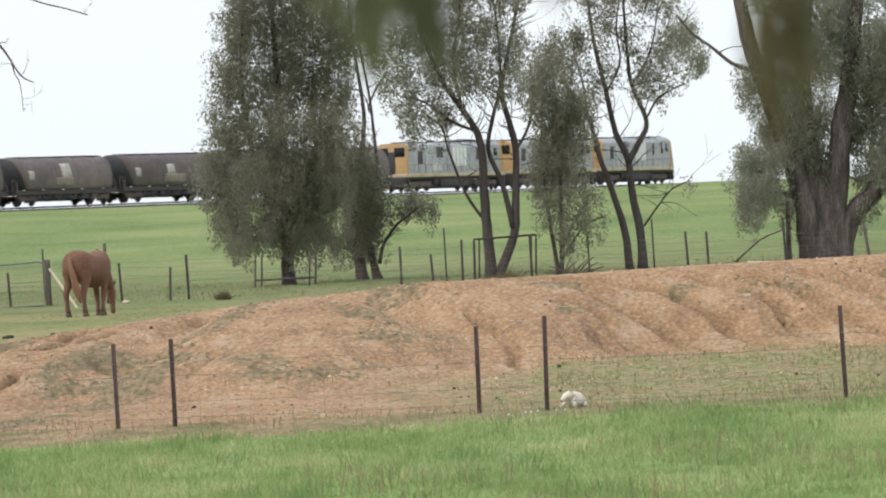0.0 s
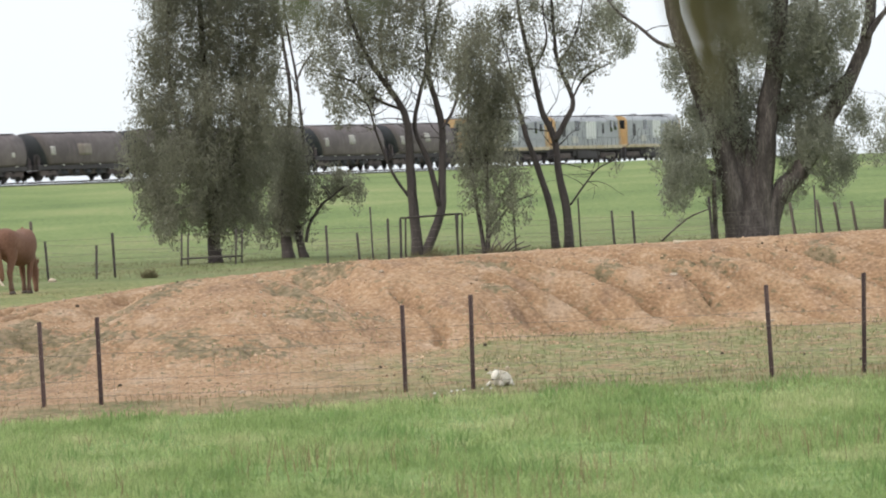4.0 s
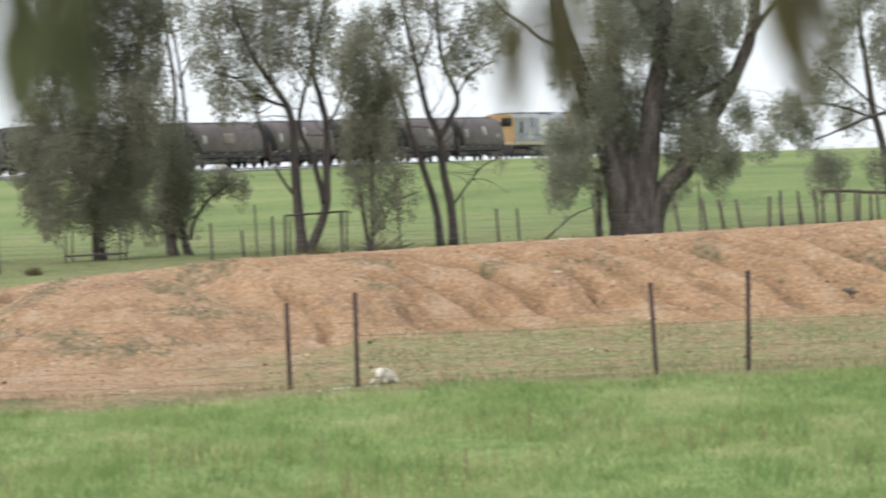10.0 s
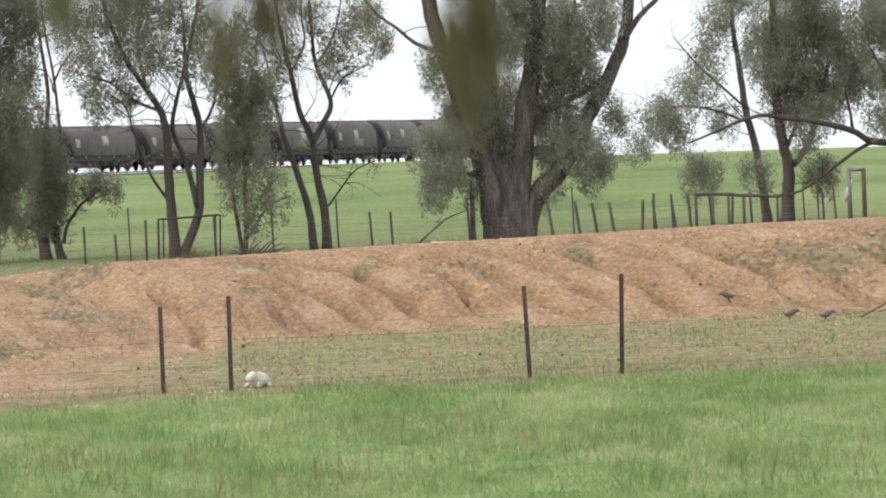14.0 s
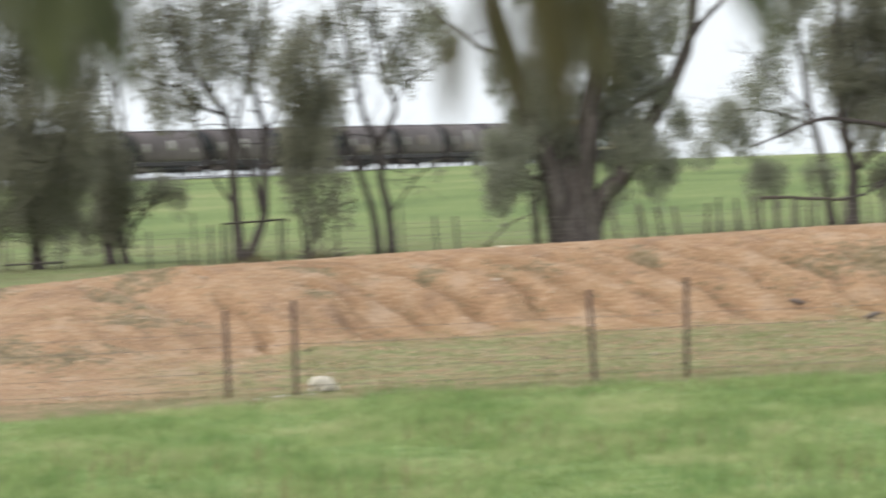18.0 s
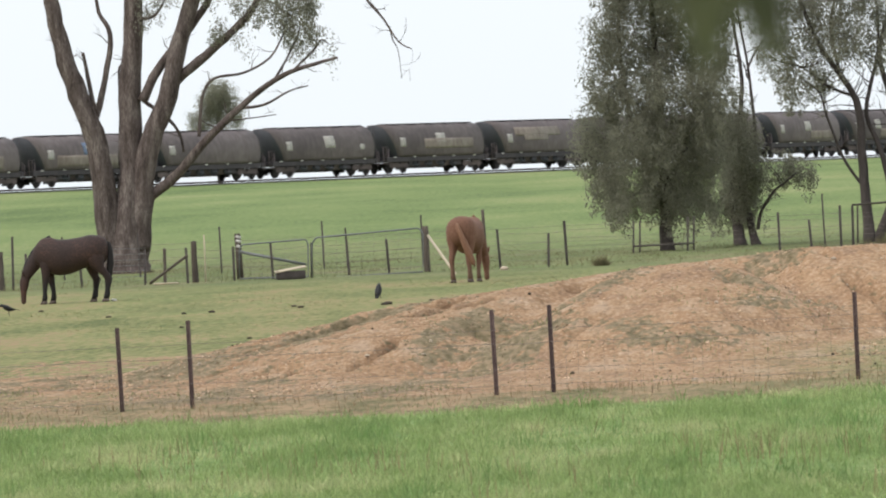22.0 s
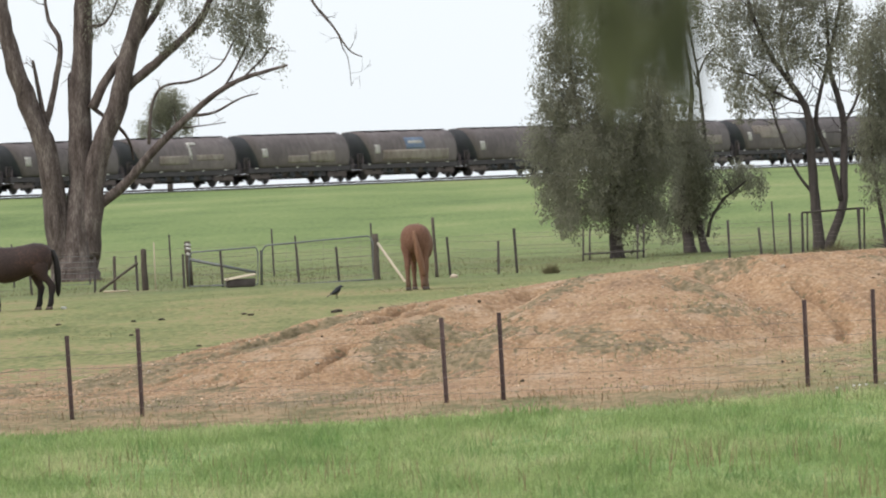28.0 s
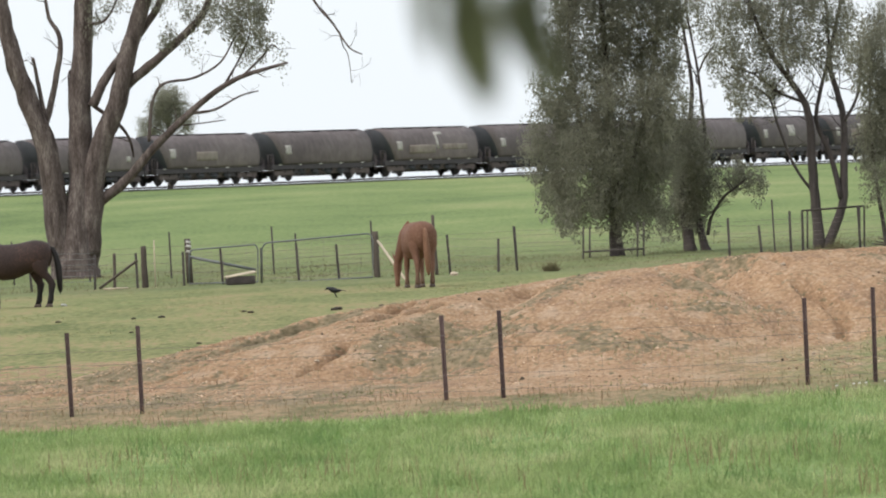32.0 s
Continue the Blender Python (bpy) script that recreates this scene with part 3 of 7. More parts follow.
def build_mound():
    xs = [-13.5 + 0.045 * i for i in range(671)] + [16.7 + 0.5 * i for i in range(8)]
    ys = [111.7 + 0.09 * i for i in range(237)] + [133 + 0.5 * i for i in range(17)]
    verts, wd, ws = [], [], []
    for y in ys:
        for x in xs:
            z, w, s = mound_z(x, y)
            verts.append((x, y, z))
            wd.append(w)
            ws.append(s)
    w = len(xs)
    faces = [(j * w + i, j * w + i + 1, (j + 1) * w + i + 1, (j + 1) * w + i) for j in range(len(ys) - 1) for i in range(w - 1)]
    me = from_arrays("earth_bank", verts, faces, M_CLAY, True)
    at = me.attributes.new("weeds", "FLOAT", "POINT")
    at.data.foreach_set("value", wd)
    me.attributes.new("wash_and_shade", "FLOAT", "POINT").data.foreach_set("value", ws)
    me.attributes.new("turf", "FLOAT", "POINT").data.foreach_set("value", [turf_share(v[0], v[1]) for v in verts])
    ob = new("earth_bank", me)
    tagged(ob, "eroded bank of orange clay with rain gullies and thin weeds", "earth bank", kind="structure")


build_ground()
build_mound()


# ---- trees ----
def leaf_cloud(blobs, size, seed, droop=0.7):
    """Many single leaves, gathered into separate hanging sprays through each blob (centre, radii, leaf count)."""
    rng = np.random.default_rng(seed)
    V, tones = [], []
    for c, r, count in blobs:
        count = int(count * 1.8)
        if count < 6:
            continue
        nc = max(3, count // 80)
        d = rng.normal(size=(nc, 3))
        d /= np.linalg.norm(d, axis=1)[:, None]
        cc = np.array(c) + d * np.array(r) * (rng.random((nc, 1)) ** 0.42) * (0.72 + 0.42 * rng.random((nc, 1)))
        # every spray is round above, where its twig ends, and draws out to a tip below
        wide = (0.13 + 0.24 * rng.random((nc, 1)) ** 1.3) * size / 0.10
        long = wide * (1.1 + 1.4 * rng.random((nc, 1)))
        share = (wide[:, 0] ** 2) / (wide[:, 0] ** 2).sum()
        idx = rng.choice(nc, count, p=share)
        fall = rng.random((count, 1)) ** 0.85
        an = rng.random((count, 1)) * 2 * math.pi
        ra = rng.random((count, 1)) ** 0.55 * wide[idx] * np.sqrt(np.clip(np.sin(math.pi * (0.16 + 0.80 * fall)), 0.02, 1)) * (1.12 - 0.4 * fall)
        p = cc[idx] + np.concatenate([np.cos(an) * ra, np.sin(an) * ra, (0.40 - fall) * long[idx] * 1.6], 1) + rng.normal(size=(count, 3)) * 0.02
        # leaf axis: hanging, with scatter
        ax = rng.normal(size=(count, 3)) * 0.62
        ax[:, 2] -= droop * 1.4
        ax /= np.linalg.norm(ax, axis=1)[:, None]
        sd = np.cross(ax, rng.normal(size=(count, 3)))
        sd /= np.linalg.norm(sd, axis=1)[:, None]
        ln = size * 0.80 * (0.6 + 0.8 * rng.random((count, 1)))
        wd = ln * (0.15 + 0.09 * rng.random((count, 1)))
        a, b = p, p + ax * ln
        m = p + ax * ln * 0.45
        # one random tone for all leaves of a spray
        tones.append(np.repeat(rng.random(nc)[idx], 4))
        V.append(np.stack([a, m + sd * wd, b, m - sd * wd], 1).reshape(-1, 3))
    V = np.concatenate(V)
    n = len(V) // 4
    return V, np.arange(n * 4).reshape(n, 4), np.concatenate(tones)


def leaves_part(name, blobs, size, seed, mat, parent, label="", droop=0.7):
    V, Fc, tones = leaf_cloud(blobs, size, seed, droop)
    me = bpy.data.meshes.new(name)
    me.from_pydata(V.tolist(), [], Fc.tolist())
    me.materials.append(mat)
    me.attributes.new("spray_tone", "FLOAT", "POINT").data.foreach_set("value", tones.astype(np.float32))
    ob = new(name, me)
    ob.parent = parent
    if label:
        ob["label"] = label
    return ob


def twigs_from(bm, p, direction, length, r, rnd, depth=2):
    """A forking twig; returns the places where its leaves hang."""
    ends = []
    q, d, pts, rad = Vector(p), Vector(direction).normalized(), [Vector(p)], [r]
    for i in range(4):
        d = (d + Vector((rnd.uniform(-0.4, 0.4), rnd.uniform(-0.4, 0.4), rnd.uniform(-0.25, 0.3)))).normalized()
        q = q + d * length / 4
        pts.append(q)
        rad.append(max(0.004, r * (1 - 0.2 * (i + 1))))
    tube(bm, pts, rad, 5, cap=False)
    ends.append(q)
    if depth > 0:
        for i in (2, 3):
            dd = (d + Vector((rnd.uniform(-1, 1), rnd.uniform(-1, 1), rnd.uniform(-0.3, 0.7)))).normalized()
            ends += twigs_from(bm, pts[i], dd, length * 0.6, rad[i] * 0.7, rnd, depth - 1)
    return ends


def gum_tree(name, label, view, d, base, limbs, blobs, bark, leaf, seed, density=1.0, leaf_size=0.16, twigs=3, depth=1.0, droop=0.7, reach=1.0):
    """limbs: (width at its foot, width at its tip, [(x, y), ...][, depth offset]); blobs: (x, y, rx, ry, share). x and
    y are pixels of one camera view, which the tree is shaped to fit.
    """
    du, dv = view
    rnd = random.Random(seed)
    bx, by = base
    root = spot(bx + du, by + dv, d)
    root.z = ground_z(root.x, root.y) - 0.03
    tree = empty(name, root, label, "tree", "gum trees along the fence")
    k = d / F
    drop = spot(bx + du, by + dv, d).z - root.z
    for i, limb in enumerate(limbs):
        w0, w1, pts = limb[:3]
        off = limb[3] if len(limb) > 3 else rnd.uniform(-1, 1) * 0.9 * depth
        n = len(pts)
        P, R = [], []
        for j, (x, y) in enumerate(pts):
            t = j / (n - 1)
            q = spot(x + du, y + dv, d) - root
            if q.z < 1.2:
                q.z -= drop * (1 - q.z / 1.2) if drop > 0 else 0
            q.y += off * t
            P.append(q)
            R.append(0.5 * k * (w0 + (w1 - w0) * t))
        foot = abs(pts[0][1] - by) < 12
        if foot:
            P[0].z = -0.05
        P, R = refine(P, R, 4, 0.10 if w0 < 60 else 0.02, seed * 31 + i)
        if foot:
            for j in range(min(4, len(R))):
                R[j] *= 1 + (0.24 if w0 < 30 else 0.05) * (1 - j / 4) ** 2
        bm = bmesh.new()
        tube(bm, P, R, 12 if w0 > 15 else 8, 0.07, seed=seed * 7 + i)
        # twigs leave the upper part of the limb
        for _ in range(int(twigs * n / 3)):
            j = rnd.randrange(len(P) // 3, len(P))
            twigs_from(bm, P[j], Vector((rnd.uniform(-1, 1), rnd.uniform(-1, 1), rnd.uniform(-0.1, 1.0))), rnd.uniform(0.5, 1.3) * reach, max(0.006, min(0.022, R[j] * 0.5)), rnd, 1)
        part("trunk" if i == 0 else "limb", bm, bark, tree)
    for g in range(0, len(blobs), 4):
        group = []
        for x, y, rx, ry, share in blobs[g:g + 4]:
            c = spot(x + du, y + dv, d) - root
            c.y += rnd.uniform(-0.9, 0.4) * depth
            area = rx * ry * k * k
            group.append(((c.x, c.y, c.z), (rx * k, max(0.45, min(1.9, rx * k * 1.1)) * depth, ry * k), int(area * 4000 * share * density)))
        leaves_part("foliage", group, leaf_size, seed * 13 + g, leaf, tree, droop=droop)
    return tree


def plant_trees():
    v = (112, 22)
    gum_tree("gum_tree", "dense bushy gum tree with drooping grey-green foliage", v, 243, (401, 480),
             [(25, 7, [(401, 480), (397, 440), (394, 400), (392, 330), (388, 250), (380, 150), (372, 40), (365, -60)], 0.2),
              (14, 5, [(394, 400), (430, 300), (455, 200), (470, 80), (478, -40)], 1.0),
              (12, 4, [(394, 390), (350, 300), (325, 190), (315, 80), (322, -30)], -0.8),
              (9, 3, [(395, 410), (360, 380), (320, 395)], -0.6)],
             [(335, -70, 62, 70, 1.1), (440, -70, 75, 70, 1.1), (325, 20, 55, 75, 1.0), (400, 20, 60, 80, 1.1),
              (480, 30, 48, 80, 1.1), (305, 120, 48, 70, 1.1), (385, 120, 60, 80, 1.05), (465, 130, 58, 75, 1.1),
              (295, 210, 45, 55, 1.1), (370, 215, 66, 66, 1.1), (455, 220, 66, 66, 1.1), (285, 290, 52, 55, 1.05),
              (360, 295, 75, 66, 1.05), (445, 300, 75, 66, 1.05), (300, 360, 48, 50, 1.05), (375, 370, 66, 48, 1.05),
              (450, 375, 60, 46, 1.05), (315, 405, 32, 24, 1.2), (420, 405, 36, 22, 1.0), (270, 165, 20, 18, 0.7)],
             M_BARK_DARK, M_LEAF, 11, 1.19, 0.10, 1, 1.2)
    gum_tree("gum_tree", "leaning twin-stemmed gum tree with one low leafy side branch", v, 247, (530, 466),
             [(22, 13, [(530, 466), (524, 430), (516, 380), (520, 320)], 0.2),
              (10, 3, [(519, 330), (528, 250), (532, 180), (520, 100), (508, 20), (502, -60)], 0.4),
              (16, 9, [(558, 466), (548, 436), (540, 400), (525, 350)], 0.3),
              (7, 3, [(560, 440), (566, 412), (588, 378), (606, 364), (628, 345)], -0.3),
              (7, 3, [(545, 330), (556, 286), (548, 200), (539, 134), (524, 58), (518, -10)], 0.3),
              (4, 2, [(541, 165), (556, 130), (574, 108)], 0.1)],
             [(515, 300, 48, 60, 1.2), (525, 370, 38, 55, 1.3), (500, 400, 40, 32, 1.2), (520, 230, 30, 50, 0.8), (548, 330, 34, 60, 1.1), (548, 395, 30, 36, 1.0), (542, 260, 26, 50, 0.7),
              (590, 340, 26, 22, 1.1), (618, 332, 26, 20, 1.2), (646, 350, 17, 12, 1.0), (640, 343, 24, 15, 1.1),
              (565, 130, 28, 60, 0.22), (585, 90, 30, 40, 0.3), (540, 40, 40, 60, 0.35), (560, -40, 50, 40, 0.5)],
             M_BARK_DARK, M_LEAF, 12, 0.95, 0.10, 2, 1.0)
    gum_tree("gum_tree", "forked dark-stemmed gum tree with an open airy crown", v, 241, (758, 449),
             [(20, 4, [(758, 449), (751, 397), (745, 320), (741, 250), (731, 211), (706, 173), (667, 115), (635, 38), (618, -40)], -0.4),
              (17, 4, [(768, 446), (798, 392), (801, 320), (801, 243), (789, 192), (776, 147), (782, 96), (801, 0), (806, -60)], 0.5),
              (11, 3, [(796, 380), (776, 301), (752, 243), (760, 186), (773, 128), (770, 50), (760, -30)], 0.2),
              (6, 3, [(743, 365), (712, 320), (682, 245), (670, 205), (640, 180)], -0.5),
              (7, 3, [(706, 173), (690, 90), (700, 10), (705, -50)], -0.2),
              (6, 3, [(731, 211), (680, 190), (640, 160), (600, 150)], -0.9),
              (6, 3, [(801, 243), (822, 205), (832, 150), (826, 90)], 0.4)],
             [(600, 60, 45, 55, 0.45), (640, 40, 50, 50, 0.55), (690, 40, 50, 60, 0.6), (745, 40, 45, 60, 0.5),
              (650, 110, 50, 40, 0.55), (600, 140, 40, 45, 0.4), (700, 110, 50, 45, 0.55), (635, 180, 55, 34, 0.5),
              (600, 205, 32, 20, 0.4), (790, 40, 40, 55, 0.55), (800, 110, 34, 40, 0.45), (680, 165, 45, 30, 0.4),
              (620, -40, 60, 40, 0.8), (700, -45, 60, 40, 0.8), (780, -45, 55, 40, 0.8), (745, 120, 40, 40, 0.4)],
             M_BARK_DARK, M_LEAF, 13, 1.27, 0.10, 7, 1.1)
    gum_tree("gum_sapling", "bushy young gum with pale olive foliage to the ground", v, 238, (879, 450),
             [(8, 3, [(877, 450), (859, 358), (850, 282), (846, 200), (850, 120)], -0.3),
              (8, 3, [(881, 448), (881, 345), (878, 256), (872, 180), (865, 90)], 0.3),
              (5, 2, [(880, 420), (905, 370), (930, 330)], 0.2),
              (5, 2, [(882, 430), (920, 380), (962, 360)], -0.3)],
             [(885, 230, 62, 58, 1.25), (855, 165, 52, 46, 1.1), (905, 175, 42, 44, 1.0), (850, 105, 48, 40, 1.0),
              (880, 285, 62, 36, 0.6), (845, 320, 30, 46, 0.45), (915, 325, 48, 40, 0.5), (890, 370, 50, 36, 0.45),
              (935, 375, 34, 30, 0.4), (860, 60, 36, 30, 0.7), (900, 410, 34, 20, 0.3), (842, 270, 28, 30, 0.5)],
             M_BARK_DARK, M_LEAF, 14, 1.19, 0.10, 3, 0.9)
    gum_tree("gum_tree", "slender twin-trunked gum tree with sparse foliage and bare twigs", v, 244, (1014, 447),
             [(15, 4, [(1003, 447), (993, 384), (968, 307), (949, 256), (929, 186), (904, 154), (880, 120)], -0.4),
              (17, 5, [(1025, 447), (1021, 384), (1007, 320), (1000, 262), (977, 211), (961, 141), (939, 51), (926, -40)], 0.3),
              (12, 4, [(1000, 264), (1022, 224), (1032, 192), (1006, 128), (997, 58), (990, -40)], 0.2),
              (4, 2, [(1032, 188), (1051, 154), (1075, 138), (1099, 127)], 0.2),
              (4, 2, [(1028, 378), (1051, 345), (1077, 313), (1111, 297)], -0.2),
              (4, 2, [(1006, 128), (1030, 90), (1046, 40), (1052, -20)], 0.2),
              (4, 2, [(961, 141), (985, 90), (978, 30), (985, -30)], -0.3),
              (4, 2, [(930, 188), (920, 130), (905, 80)], -0.3)],
             [(905, 55, 45, 45, 0.55), (930, 130, 34, 28, 0.45), (960, 30, 36, 40, 0.4), (1050, 85, 42, 45, 0.5),
              (1020, 115, 32, 30, 0.4), (1080, 40, 40, 36, 0.5), (1055, 135, 26, 22, 0.4), (970, 95, 26, 34, 0.4),
              (1090, 100, 22, 26, 0.4), (1000, 30, 36, 40, 0.3), (940, -40, 60, 36, 0.7), (1040, -40, 60, 36, 0.7),
              (1110, 300, 10, 8, 0.6), (890, 100, 30, 30, 0.5)],
             M_BARK_DARK, M_LEAF, 15, 1.19, 0.10, 7, 0.9)
    gum_tree("old_gum_tree", "huge old multi-trunked gum tree with grey flaking bark", v, 250, (1350, 428),
             [(84, 14, [(1350, 428), (1350, 400), (1348, 370), (1346, 320), (1344, 260)], 0.0),
              (46, 24, [(1326, 427), (1318, 370), (1303, 304), (1281, 234), (1259, 179), (1232, 109), (1210, 43), (1192, -40)], -0.5),
              (46, 22, [(1340, 427), (1332, 370), (1321, 290), (1314, 190), (1308, 109), (1314, 0), (1318, -50)], 0.4),
              (48, 22, [(1360, 427), (1365, 360), (1373, 245), (1384, 163), (1395, 82), (1401, 0), (1406, -50)], -0.3),
              (42, 18, [(1374, 427), (1392, 365), (1433, 321), (1460, 272), (1493, 207), (1531, 136), (1553, 71), (1566, -30)], 0.3),
              (14, 8, [(1398, 214), (1450, 190), (1493, 168), (1525, 140)], -0.4),
              (8, 4, [(1222, 104), (1183, 90), (1151, 65), (1113, 38), (1085, 5)], -0.3),
              (10, 5, [(1308, 330), (1270, 318), (1235, 300), (1215, 270)], -0.5),
              (12, 6, [(1440, 320), (1430, 250), (1446, 160), (1460, 70), (1466, 0)], 0.4),
              (12, 6, [(1553, 80), (1580, 40), (1610, 10), (1650, -30)], 0.3),
              (10, 8, [(1284, 429), (1282, 380), (1280, 332)], -0.9)],
             [(1225, 310, 50, 48, 0.85), (1212, 345, 36, 24, 0.7), (1250, 260, 44, 44, 0.6), (1218, 120, 28, 50, 0.5),
              (1275, 150, 30, 60, 0.45), (1330, 80, 42, 60, 0.45), (1345, 170, 36, 50, 0.45), (1430, 40, 46, 46, 0.7),
              (1465, 80, 56, 56, 0.8), (1410, 110, 40, 55, 0.55), (1471, 270, 48, 52, 0.7), (1513, 300, 30, 36, 0.7),
              (1535, 215, 26, 46, 0.6), (1440, 200, 36, 40, 0.5), (1300, 40, 40, 60, 0.5), (1100, 35, 36, 30, 0.7),
              (1125, 80, 24, 26, 0.6), (1500, 160, 30, 40, 0.5), (1360, 20, 44, 50, 0.6), (1260, -30, 60, 40, 0.8),
              (1380, -40, 80, 40, 0.8), (1500, -30, 70, 40, 0.7), (1280, 340, 28, 24, 0.4), (1490, 330, 24, 20, 0.5), (1325, 230, 40, 55, 0.7), (1290, 200, 34, 50, 0.6), (1400, 200, 40, 55, 0.7), (1440, 140, 52, 52, 0.8), (1345, 290, 34, 40, 0.45), (1425, 285, 34, 40, 0.6), (1255, 210, 36, 40, 0.6), (1210, 260, 34, 30, 0.6), (1380, 60, 40, 60, 0.6), (1300, 120, 36, 60, 0.5), (1420, 350, 30, 26, 0.4), (1455, 240, 40, 46, 0.5), (1310, 330, 26, 40, 0.35), (1500, 40, 50, 50, 0.6)],
             M_BARK_PALE, M_LEAF_PALE, 16, 1.95, 0.10, 2, 1.3)
    w = (601, 41)
    gum_tree("gum_tree", "thin grey gum tree leaning beside a darker neighbour", w, 262, (1318, 380),
             [(17, 7, [(1318, 380), (1307, 313), (1296, 251), (1279, 184), (1268, 112), (1257, 45), (1250, -40)], 0.2),
              (5, 2, [(1279, 184), (1240, 150), (1195, 110), (1150, 60)], -0.3),
              (5, 2, [(1285, 210), (1230, 190), (1170, 180), (1130, 190)], 0.2)],
             [(1130, 195, 52, 48, 0.6), (1092, 248, 28, 22, 0.6), (1205, 290, 44, 36, 0.6), (1180, 150, 44, 44, 0.45),
              (1215, 100, 36, 50, 0.35), (1240, 200, 36, 30, 0.4), (1230, 30, 40, 50, 0.5), (1160, 235, 34, 22, 0.5),
              (1190, 318, 30, 22, 0.5), (1295, 285, 36, 28, 0.5), (1270, -30, 60, 34, 0.7), (1290, 70, 34, 50, 0.5)],
             M_BARK_PALE, M_LEAF_PALE, 17, 1.85, 0.10, 4, 1.0)
    gum_tree("gum_tree", "dark-trunked gum tree with a dense dusky crown", w, 260, (1352, 376),
             [(25, 10, [(1352, 376), (1355, 330), (1355, 290), (1346, 246), (1335, 184), (1330, 112), (1327, 30), (1325, -40)], 0.0),
              (12, 4, [(1356, 292), (1385, 257), (1413, 184), (1425, 112), (1430, 40)], 0.4),
              (8, 3, [(1350, 260), (1372, 200), (1378, 130), (1390, 60)], -0.3)],
             [(1340, 50, 50, 50, 1.0), (1335, 120, 46, 50, 0.9), (1380, 130, 46, 60, 0.9), (1430, 60, 56, 56, 0.9),
              (1440, 140, 50, 50, 0.8), (1395, 190, 44, 36, 0.7), (1350, 185, 34, 30, 0.6), (1400, 20, 60, 40, 1.0),
              (1410, 296, 36, 34, 0.9), (1380, 240, 30, 30, 0.5), (1480, 110, 46, 60, 0.8), (1390, -30, 70, 34, 0.9)],
             M_BARK_DARK, M_LEAF, 18, 1.71, 0.10, 3, 1.1)
    gum_tree("gum_tree", "big gum tree whose dark bough sweeps low over the fence", w, 251, (1640, 372),
             [(34, 22, [(1640, 372), (1632, 300), (1620, 250), (1640, 150), (1660, 40), (1670, -40)], 0.0),
              (15, 3, [(1622, 254), (1567, 247), (1503, 243), (1464, 224), (1402, 209), (1335, 201), (1302, 198), (1262, 209), (1223, 226), (1173, 247)], -1.5),
              (8, 3, [(1530, 246), (1497, 247), (1447, 279), (1402, 313), (1363, 333), (1300, 340)], -1.0),
              (7, 3, [(1470, 226), (1462, 190), (1450, 150)], -0.9),
              (7, 3, [(1560, 245), (1545, 190), (1530, 130), (1500, 70)], 0.6)],
             [(1500, 30, 60, 50, 0.9), (1550, 120, 44, 56, 0.8), (1520, 190, 46, 34, 0.6), (1560, 40, 50, 56, 0.9),
              (1600, 170, 44, 44, 0.7), (1570, 205, 36, 26, 0.5), (1610, 80, 50, 60, 0.8), (1550, -30, 80, 36, 0.9)],
             M_BARK_DARK, M_LEAF, 19, 1.85, 0.10, 3, 1.2)
    h = (-586, 60)
